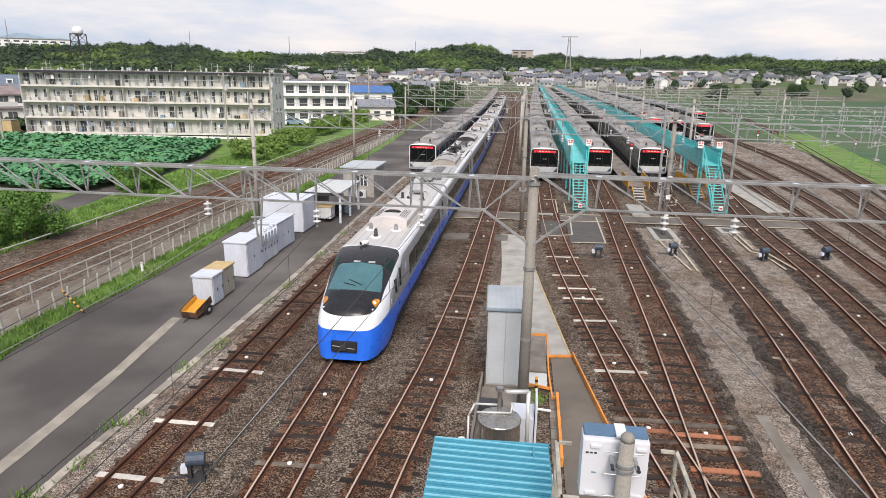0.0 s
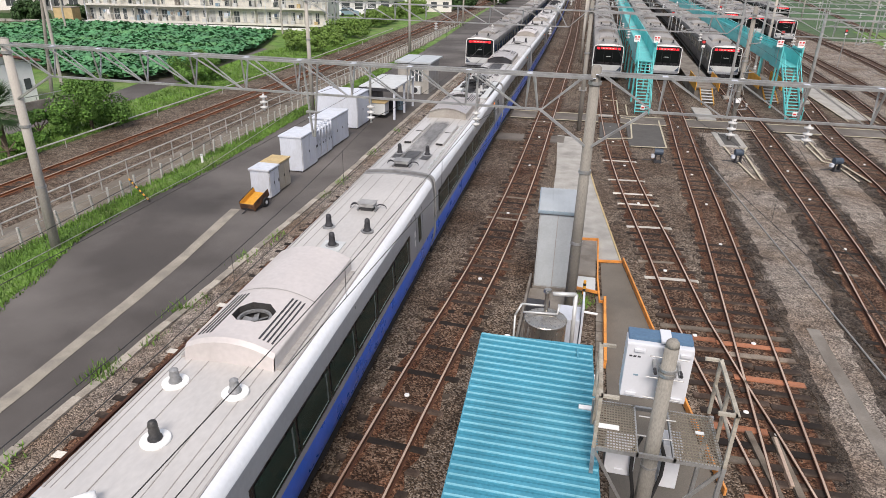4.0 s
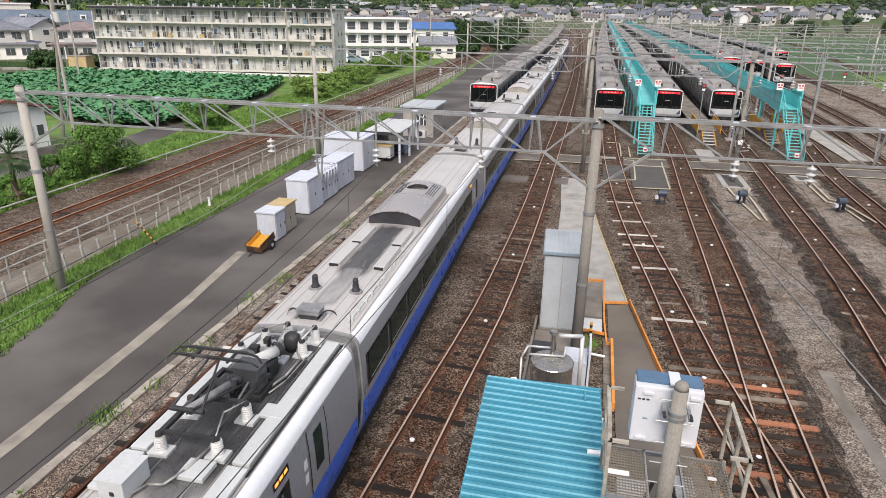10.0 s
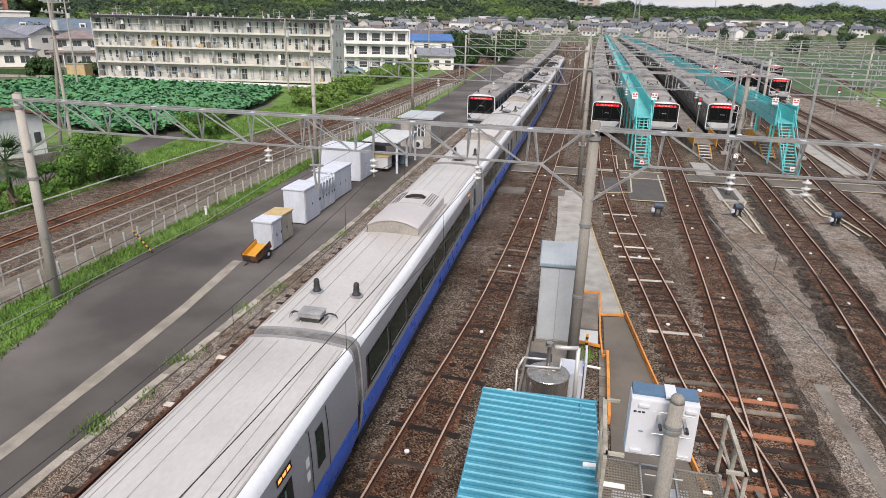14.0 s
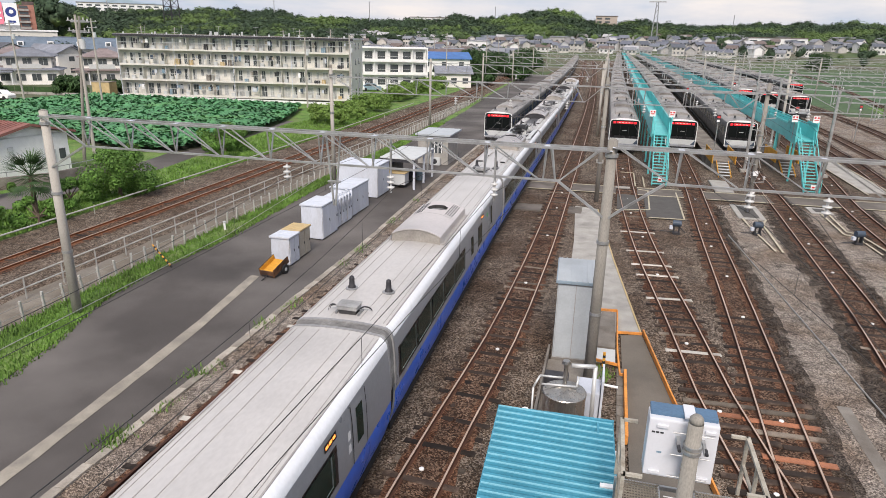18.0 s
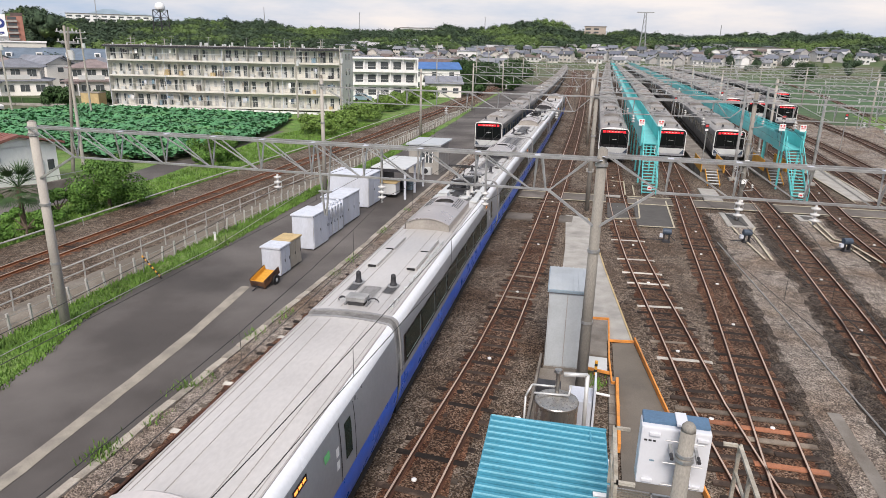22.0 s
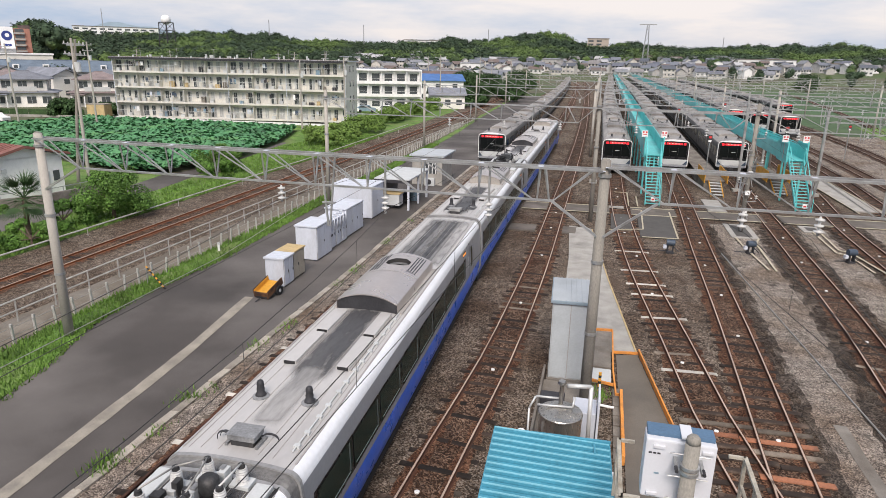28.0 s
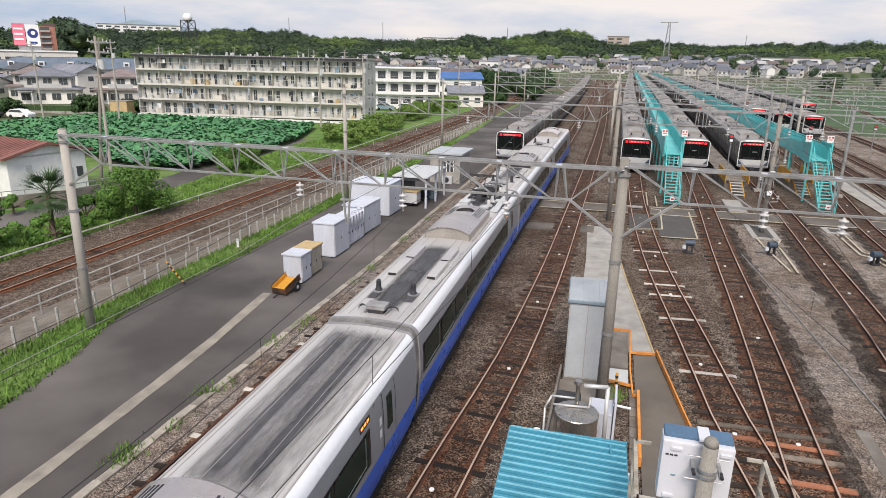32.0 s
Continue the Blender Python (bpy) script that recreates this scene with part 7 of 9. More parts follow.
    for s, x_ in ((-1, xa), (1, xb)):
        for yy_ in (ya, 0.35, yb + 0.25):
            part("rail_post", boxm(x_ - 0.03, x_ + 0.03, yy_ - 0.03, yy_ + 0.03, zd - 0.1, zd + 1.1), WEATHERED, root)
        part("top_rail", beamp(bmesh.new(), (x_, ya - 0.03, zd + 1.1), (x_, yb + 0.28, zd + 1.1), 0.07, 0.05), WEATHERED, root, "weathered pale top rail")
        part("mid_rail", beamp(bmesh.new(), (x_, ya, zd + 0.55), (x_, yb + 0.25, zd + 0.55), 0.05, 0.04), WEATHERED, root)
        part("rail_return", beamp(bmesh.new(), (x_, yb + 0.25, zd + 1.1), (x_ - s * 0.28, yb + 0.25, zd + 1.1), 0.06, 0.05), WEATHERED, root)
        part("rail_return", beamp(bmesh.new(), (x_, ya, zd + 1.1), (x_ - s * 0.3, ya, zd + 1.1), 0.06, 0.05), WEATHERED, root)
        part("brace", beamp(bmesh.new(), (x_, ya, zd - 0.05), (x_ - s * 0.75, ya + 0.3, 1.6), 0.05, 0.06), GALV, root)
        part("platform_leg", beamp(bmesh.new(), (x_, ya, zd), (x_ - s * 0.1, ya, 0), 0.07, 0.07), GALV, root)
        part("platform_leg", beamp(bmesh.new(), (x_, yb, zd), (x_ - s * 0.1, yb, 0), 0.07, 0.07), GALV, root)


pole_box()


# walkway between the tracks with orange edging
def island():
    root = thing("walkway_path", "concrete and asphalt path between tracks with orange edging", "path", kind="structure")
    b = bmesh.new()
    sheet(b, [(-1.72, 44.0), (-1.5, 40), (-1.3, 36.2), (-1.15, 30), (0.1, 25.6), (0.98, 23.9), (2.06, 24.0), (1.5, 28.2), (0.93, 32.8), (0.35, 38), (-0.17, 43.6)], 0.075)
    part("slab", b, CONCRETE, root, "smooth pale concrete slab")
    b = bmesh.new()
    sheet(b, [(1.25, 23.75), (1.3, 19.8), (1.42, 16.5), (1.5, 6), (4.4, 6), (3.9, 12), (2.77, 19.4), (2.05, 23.95)], 0.065)
    part("asphalt", b, PATH_GREY, root, "worn asphalt path")
    for p, q, m_, h in (((2.1, 24.1), (2.8, 19.4), ORANGE, 0.2), ((2.8, 19.4), (4.0, 12), ORANGE, 0.2), ((1.12, 23.85), (2.06, 24.0), ORANGE, 0.1), ((1.12, 26.0), (1.12, 22.2), ORANGE, 0.12), ((0.35, 25.9), (1.12, 26.0), ORANGE, 0.12),
                        ((1.12, 22.2), (1.2, 20.4), ORANGE, 0.12), ((0.3, 21.3), (1.15, 21.1), ORANGE, 0.1), ((1.36, 20.4), (1.36, 16.4), ORANGE, 0.3), ((1.2, 20.4), (1.36, 20.4), ORANGE, 0.12)):
        part("edging", beamp(bmesh.new(), (*p, 0.06 + h / 2), (*q, 0.06 + h / 2), 0.055 if h < 0.25 else 0.09, h), m_, root, "orange-painted edging")
    for i in range(7):
        part("paver", boxm(1.1, 1.33, 16.6 + i * 0.62, 17.15 + i * 0.62, 0, 0.09), CONC_DIRTY, root)
    part("grey_hatch", boxm(0.3, 1.05, 21.3, 22.3, 0.0, 0.1), GREY_BOX, root, "pale steel hatch")
    part("planks", boxm(0.35, 1.05, 22.5, 25.9, 0.0, 0.08), CONC_DIRTY, root)
    part("rail_edge", beamp(bmesh.new(), (2.02, 24.1, 0.09), (0.95, 32.8, 0.09), 0.06, 0.05), TAN, root, "pale edging strip")
    part("rail_edge", beamp(bmesh.new(), (0.95, 32.8, 0.09), (-0.15, 43.4, 0.09), 0.06, 0.05), TAN, root)
    part("pipe", tubem((0.35, 18.9, 0.5), (1.1, 18.8, 0.5), 0.04, n=8), WHITE, root, "white pipe")
    part("pipe_post", tubem((1.0, 14.6, 0.0), (1.0, 14.6, 1.0), 0.04, n=8), WHITE, root)


island()


# ---- sheds and cabinets along the service way ----
def shed(x0, x1, y0, y1, h, m_, label, doors=2, over=0.06, roof_m=None, name="storage_cabinet", z0=0.08):
    root = thing(name, label, "cabinet", ((x0 + x1) / 2, (y0 + y1) / 2, 0), group="cabinets by the service way")
    w, d = (x1 - x0) / 2, (y1 - y0) / 2
    for s in (-1, 1):
        part("skid", boxm(s * (w - 0.15) - 0.06, s * (w - 0.15) + 0.06, -d, d, 0.05, z0 + 0.06), DARK, root)
    part("body", boxm(-w, w, -d, d, z0 + 0.05, h, bev=0.015), m_, root)
    part("roof", boxm(-w - over, w + over, -d - over, d + over, h, h + 0.09, bev=0.015), roof_m or m_, root)
    part("door_gap", boxm(w, w + 0.006, -d + 0.03, d - 0.03, z0 + 0.08, h - 0.03), SEAM, root)
    for k in range(3):
        part("roof_fold", boxm(-w, w, -d + 2 * d * (k + 1) / 4 - 0.015, -d + 2 * d * (k + 1) / 4 + 0.015, h + 0.085, h + 0.105), roof_m or m_, root)
    n = max(1, doors)
    for i in range(n):
        a = -d + 0.04 + i * (2 * d - 0.08) / n
        c = -d + 0.04 + (i + 1) * (2 * d - 0.08) / n
        dr = part("door", boxm(w + 0.004, w + 0.03, a + 0.02, c - 0.02, z0 + 0.1, h - 0.05, bev=0.006), m_, root)
        part("handle", boxm(w + 0.03, w + 0.055, c - 0.12, c - 0.08, h * 0.5, h * 0.5 + 0.14), DARK, dr)
    part("front_panel", boxm(-w + 0.05, w - 0.05, -d - 0.012, -d, z0 + 0.1, h - 0.05, bev=0.005), m_, root)
    return root


shed(-16.05, -14.8, 31.25, 33.3, 1.98, WHITE_BOX, "white steel storage cabinet with a flat lid on the asphalt", 2)
for i in range(3):
    y = 33.42 + i * 0.88
    sh = shed(-16.05, -14.98, y, y + 0.8, 1.72, WHITE_BOX, "white steel cabinet with bent vent pipes on its front", 2)
    for k in (-0.22, 0.2):
        b = bmesh.new()
        for a, c in zip([(0.3, k, 1.74), (0.34, k, 1.98), (0.46, k, 2.06), (0.58, k, 1.96)], [(0.34, k, 1.98), (0.46, k, 2.06), (0.58, k, 1.96), (0.6, k, 1.2)]):
            tube(b, a, c, 0.055, n=8)
        part("vent_pipe", b, WHITE_BOX, sh, "bent white vent pipe", smooth=True)
shed(-16.5, -15.1, 36.25, 39.15, 1.86, WHITE_BOX, "long white steel cabinet with three doors", 3)
shed(-18.3, -15.3, 41.4, 43.9, 2.3, WHITE_BOX, "large white prefabricated shed with a plain lid", 2, name="prefab_shed")
shed(-15.5, -14.52, 26.85, 27.9, 1.48, WHITE_BOX, "white steel locker on the asphalt", 2)
shed(-15.5, -14.6, 27.98, 29.3, 1.48, LOCKER, "beige steel locker with a tan lid", 2, roof_m=TAN)


def hand_cart():
    root = thing("hand_cart", "small orange two-wheeled trailer cart tipped on the asphalt", "cart", (-14.75, 25.75, 0), -6)
    b = bmesh.new()
    for a in ((-0.38, 0.38, -0.6, 0.6, 0.0, 0.04), (-0.38, -0.35, -0.6, 0.6, 0.03, 0.26), (0.35, 0.38, -0.6, 0.6, 0.03, 0.26), (-0.38, 0.38, -0.6, -0.57, 0.03, 0.2)):
        box(b, *a)
    bmesh.ops.rotate(b, cent=(0, 0, 0), matrix=Matrix.Rotation(radians(16), 3, "X"), verts=b.verts)
    bmesh.ops.translate(b, vec=(0, 0, 0.4), verts=b.verts)
    part("bed", b, YELLOW, root, "amber-painted cart bed tipped forward")
    fb = boxm(-0.39, 0.39, -0.64, -0.6, -0.12, 0.2)
    bmesh.ops.rotate(fb, cent=(0, 0, 0), matrix=Matrix.Rotation(radians(16), 3, "X"), verts=fb.verts)
    bmesh.ops.translate(fb, vec=(0, 0, 0.4), verts=fb.verts)
    part("tailboard", fb, RUST_DARK, root, "dark rusty tailboard")
    for sd in (-1, 1):
        sb = boxm(sd * 0.395 - 0.012, sd * 0.395 + 0.012, -0.63, 0.62, -0.06, 0.29)
        bmesh.ops.rotate(sb, cent=(0, 0, 0), matrix=Matrix.Rotation(radians(16), 3, "X"), verts=sb.verts)
        bmesh.ops.translate(sb, vec=(0, 0, 0.4), verts=sb.verts)
        part("side_board", sb, RUST_DARK, root, "dark rusty side board")
    part("chassis", beamp(bmesh.new(), (0, -0.6, 0.16), (0, 0.55, 0.48), 0.6, 0.08), DARK, root)
    for s in (-1, 1):
        w_ = part("wheel", tubem((s * 0.43 - 0.05, 0.22, 0.29), (s * 0.43 + 0.05, 0.22, 0.29), 0.24, n=20), BLACK, root)
        part("hub", tubem((s * 0.47 - 0.02, 0.22, 0.29), (s * 0.47 + 0.02, 0.22, 0.29), 0.09, n=12), GREY_BOX, w_)
    part("drawbar", tubem((0, -0.55, 0.2), (0, -1.05, 0.1), 0.025, n=8), DARK, root)


hand_cart()


def open_shelter():
    root = thing("open_shelter", "open-fronted shelter with a flat pale roof and stored goods", "shelter", (-14.8, 47.3, 0))
    part("roof", boxm(-1.5, 1.25, -2.6, 2.9, 2.3, 2.42, bev=0.02), GREY_BOX, root, "flat pale metal roof")
    part("fascia", boxm(-1.5, 1.27, -2.62, -2.55, 2.12, 2.34), DARK, root)
    part("back_wall", boxm(-1.5, -1.4, -2.5, 2.8, 0, 2.3), CONC_DIRTY, root)
    for y in (-2.4, 0.2, 2.7):
        part("post", boxm(1.05, 1.2, y - 0.07, y + 0.07, 0, 2.3), WHITE_BOX, root)
    bn = part("bench", boxm(-1.2, 0.4, -2.4, -1.4, 0.35, 1.2, bev=0.03), GREY_BOX, root, "pale counter with a tan top")
    part("bench_top", boxm(-1.2, 0.45, -2.45, -1.35, 1.2, 1.26), TAN, bn)
    part("drum", tubem((0.5, 1.2, 0.06), (0.5, 1.2, 0.95), 0.3, n=18), BLUE_GREY, root, "blue drum")
    part("stored_box", boxm(-0.9, 0.3, 0.0, 0.9, 0.06, 0.9), DARK, root)


open_shelter()


def block_hut():
    root = thing("block_hut", "small pale hut with a flat grey roof and barred windows", "hut", (-15.1, 57.3, 0))
    part("wall", boxm(-1.4, 1.4, -2.0, 2.0, 0, 2.62), CONCRETE, root)
    part("roof", boxm(-1.6, 1.65, -2.3, 2.25, 2.62, 2.78, bev=0.02), CAB_GREY, root, "flat pale blue-grey roof")
    wnd = part("window", boxm(-0.2, 0.9, -2.04, -1.98, 1.1, 2.1), WIN, root)
    for i in range(4):
        part("window_bar", boxm(-0.2 + i * 0.33, -0.13 + i * 0.33, -2.06, -2.03, 1.1, 2.1), WHITE, wnd)
    part("condenser", boxm(-0.1, 0.8, -2.5, -2.15, 0.06, 0.75, bev=0.03), GREY_BOX, root)
    part("fan", tubem((0.3, -2.51, 0.42), (0.3, -2.5, 0.42), 0.24, n=20), DARK, root)


block_hut()

# ---- fences beside the main line ----
fence = thing("rail_fence", "weathered grey tube fence beside the main line", "fence")
y = 8.0
while y < 120:
    part("post", tubem((-23.3, y, -0.05), (-23.3, y, 1.0), 0.036, n=6), FENCE_PAINT, fence)
    y += 2.0
for z in (0.98, 0.5):
    for i in range(7):
        part("rail", tubem((-23.3, 8 + i * 16, z), (-23.3, 24 + i * 16, z), 0.036, n=6), FENCE_PAINT, fence)
stakes = thing("stake_fence", "row of pale concrete stakes with wires in the grass", "fence")
b = bmesh.new()
box(b, -0.045, 0.045, -0.045, 0.045, -0.1, 0.85, bev=0.01)
stm = bpy.data.meshes.new("stake")
b.to_mesh(stm)
b.free()
stm.materials.append(FENCE_PAINT)
r = random.Random(9)
y = 9.0
while y < 110:
    ob = new("stake", stm)
    ob.parent = stakes
    ob.matrix_basis = pose(-21.55 - max(0, y - 40) * 0.03, y, 0, r.uniform(-4, 4), r.uniform(-5, 5), r.uniform(0, 30))
    y += 1.02
for z in (0.35, 0.7):
    part("fence_wire", tubem((-21.55, 8, z), (-21.55, 45, z), 0.012, n=5), CABLE, stakes)
low = thing("verge_wire", "thin pale boundary cable along the verge", "cable")
pp = [(-19.75, 6, 0.25), (-19.9, 19, 0.25), (-20.0, 30, 0.25), (-21.6, 45, 0.3)]
for a, c in zip(pp, pp[1:]):
    part("strand", tubem(a, c, 0.018, n=6), CABLE, low)
duct = thing("cable_trough", "pale raised cable pipe along the far side of the main line", "pipe")
for i in range(10):
    part("pipe", tubem((-30.6 - max(0, i - 6) * 0.3, 14 + i * 9, 0.5), (-30.6 - max(0, i - 5) * 0.3, 23 + i * 9, 0.5), 0.05, n=8), FENCE_PAINT, duct)
    part("support", tubem((-30.6, 14 + i * 9, 0), (-30.6, 14 + i * 9, 0.5), 0.03, n=6), FENCE_PAINT, duct)
st = thing("guy_guard", "black and yellow striped guard bar leaning on a stake", "guard", (-21.15, 25.4, 0))
for i in range(12):
    p, q = Vector((0.0, 0.0, 0.98)), Vector((1.25, -0.35, 0.06))
    part("band", tubem(p.lerp(q, i / 12), p.lerp(q, (i + 1) / 12), 0.04, n=8), BLACK if i % 2 else YELLOW, st)
part("peg", tubem((0, 0, -0.05), (0, 0, 1.0), 0.03, n=6), GALV, st)
b = bmesh.new()
r = random.Random(52)
yy = [4 + i * 0.7 for i in range(160)]
loft(b, [[(-23.75 - max(0, y - 40) * 0.03 + r.uniform(-0.1, 0.1), y, 0.004), (-22.5 - max(0, y - 40) * 0.03, y, 0.012), (-21.35 - max(0, y - 40) * 0.03 + r.uniform(-0.14, 0.14), y, 0.01)] for y in yy])
solid("trackside_path", b, PATH_SOIL, "bare grey-brown soil between the tube fence and the stakes", "path", kind="structure")
mkr = thing("verge_marker", "short white marker post with a cap in the verge", "marker post", (-20.9, 31.2, 0))
part("post", tubem((0, 0, 0), (0, 0, 0.55), 0.07, n=10), WHITE, mkr)
part("cap", tubem((0, 0, 0.55), (0, 0, 0.62), 0.09, n=10), GREY_BOX, mkr)


# ---- switch machines and markers in the yard ----
def switch_machine(x, y, rz, label="dark navy point machine between tracks"):
    root = thing("switch_machine", label, "switch machine", (x, y, 0), rz, group="switch machines")
    part("stand", boxm(-0.22, 0.22, -0.16, 0.16, 0, 0.12), DARK, root)
    for s in (-1, 1):
        part("leg", boxm(s * 0.15 - 0.03, s * 0.15 + 0.03, -0.13, 0.13, 0.1, 0.56), DARK, root)
    part("housing", tubem((-0.24, 0, 0.66), (0.24, 0, 0.66), 0.19, n=18), NAVY_STEEL, root, "rounded dark navy housing")
    part("counter_box", boxm(-0.4, -0.22, -0.1, 0.1, 0.3, 0.5), WHITE_BOX, root)
    part("lever", tubem((0.1, 0, 0.5), (0.55, 0.1, 0.08), 0.025, n=8), DARK, root)
    part("rod", tubem((-0.9, 0.1, 0.1), (0.0, 0.05, 0.12), 0.025, n=8), DARK, root)
    return root


for x, y, rz in ((4.55, 39.3, 0), (9.3, 40.6, 10), (14.7, 40.4, 15), (18.7, 41.4, 20), (-8.65, 14.3, 20)):
    switch_machine(x, y, rz)

r = random.Random(44)
mk = bmesh.new()
revolve(mk, [(0.065, 0.0), (0.072, 0.02), (0.072, 0.05), (0.035, 0.062)], 10)
mme = bpy.data.meshes.new("track_marker")
mk.to_mesh(mme)
mk.free()
mme.materials.append(WHITE)
for nm in ("T1", "T2", "T3", "T4", "T5", "T6", "T7"):
    y = 12.0 + r.uniform(0, 4)
    while y < 60:
        ob = new("track_marker", mme)
        ob.matrix_basis = pose(TRACKS[nm].at(y) + r.uniform(-0.15, 0.15), y, 0.03)
        tagged(ob, "small white round marker between the rails", "marker", "track markers")
        y += r.uniform(3.5, 9.0)
# crossing walk across the yard
cw = thing("yard_crossing", "foot crossing of boards with pale edge lines across the yard tracks", "crossing", kind="structure")


def walk_board(x0, x1, y0, y1, m_=None, tilt=0.055):
    b = bmesh.new()
    vs = [b.verts.new((x, y + tilt * (x - 3), z)) for z in (0.0, 0.09) for x, y in ((x0, y0), (x1, y0), (x1, y1), (x0, y1))]
    for f in ((3, 2, 1, 0), (4, 5, 6, 7), (0, 1, 5, 4), (1, 2, 6, 5), (2, 3, 7, 6), (3, 0, 4, 7)):
        b.faces.new([vs[i] for i in f])
    part("board", b, m_ or BOARDS, cw)


def cream_line(*pts, w=0.1):
    for p, q in zip(pts, pts[1:]):
        part("edge_line", beamp(bmesh.new(), (*p, 0.1), (*q, 0.1), w, 0.03), CREAM_LINE, cw, "worn cream edge line")


for x0, x1 in ((-5.6, -3.7), (-2.3, 1.0), (2.6, 5.9), (7.5, 12.1), (13.3, 16.6), (18.0, 21.4)):
    walk_board(x0, x1, 49.0, 51.4)
    cream_line((x0, 48.95 + 0.055 * (x0 - 3)), (x1, 48.95 + 0.055 * (x1 - 3)))
    cream_line((x0, 51.45 + 0.055 * (x0 - 3)), (x1, 51.45 + 0.055 * (x1 - 3)))
for a in ((-5.7, -3.9, 42.2, 43.9), (-2.1, -1.2, 42.2, 43.9)):
    walk_board(*a)
walk_board(3.0, 5.4, 42.5, 49.0, MAT_BLACK, 0.03)
walk_board(1.1, 2.55, 44.2, 48.8, MAT_BLACK, 0.03)
cream_line((3.1, 42.4), (5.35, 42.6), (5.45, 50.6))
cream_line((1.0, 43.7), (3.25, 44.5), (3.4, 50.6), (2.7, 50.8))
cream_line((2.5, 52.0), (2.5, 57.5), (1.4, 57.5))
cream_line((3.2, 52.0), (3.2, 56.0))
part("tread_plate", boxm(1.0, 2.1, 51.0, 51.5, 0.0, 0.11), CONCRETE, cw, "pale slab between the rails")
part("ramp", boxm(8.5, 9.85, 52.2, 56.6, 0.0, 0.12), CONCRETE, cw, "pale concrete ramp to the stage")
for x, y, w_, d_ in ((9.75, 46.2, 1.7, 3.9), (14.75, 48.3, 1.4, 1.8)):
    p_ = part("pad", boxm(x - w_ / 2, x + w_ / 2, y - d_ / 2, y + d_ / 2, 0, 0.08), CONCRETE, cw, "pale concrete pad")
    part("pit", boxm(x - w_ / 2 + 0.35, x + w_ / 2 - 0.35, y - d_ / 2 + 0.4, y + d_ / 2 - 0.4, 0.075, 0.09), MAT_BLACK, p_)
cream_line((9.1, 44.2), (9.2, 42.0), (9.65, 37.2), w=0.12)
cream_line((10.55, 44.3), (10.1, 42.9), (10.0, 37.1), w=0.12)
cream_line((14.6, 47.4), (14.5, 42.2), (15.06, 41.8), (15.3, 38.4), w=0.12)
cream_line((15.05, 47.5), (14.85, 42.9), (15.4, 42.4), (15.9, 38.4), w=0.12)
walk_board(20.0, 22.0, 56.0, 72.0, CONCRETE, 0.0)
cream_line((19.95, 55.0), (19.95, 72.0))
cream_line((22.05, 55.0), (22.05, 72.0))
b = bmesh.new()
P8 = Line([(8.1, 6), (8.14, 18), (8.12, 21), (8.14, 26)])
strip(b, P8, -0.2, 0.2, 6, 20.5, 0.03, 1.0, 0.02, 3)
solid("buried_trough", b, CONC_DIRTY, "concrete trough lid strip in the ballast", "trough", kind="structure")
for p, q in (((7.6, 40, 0.05), (9.9, 12, 0.05)), ((-8.3, 27, 0.05), (-8.55, 12, 0.05))):
    solid("ground_cable", tubem(p, q, 0.03, n=6), CABLE, "pale cable lying on the ballast", "cable")
bw = thing("field_wall", "dark low wall with a thin rail in front of the white house", "wall", kind="structure")
for p, q in (((-42.6, 33.2), (-39.6, 38.0)), ((-39.6, 38.0), (-38.9, 44.0))):
    part("wall", beamp(bmesh.new(), (*p, 0.4), (*q, 0.4), 0.25, 0.9), CONC_DIRTY, bw)
    part("rail", beamp(bmesh.new(), (*p, 1.2), (*q, 1.2), 0.05, 0.05), GALV, bw)
    for i in range(5):
        f = i / 4
        part("post", tubem((p[0] + (q[0] - p[0]) * f, p[1] + (q[1] - p[1]) * f, 0.8), (p[0] + (q[0] - p[0]) * f, p[1] + (q[1] - p[1]) * f, 1.22), 0.03, n=6), GALV, bw)

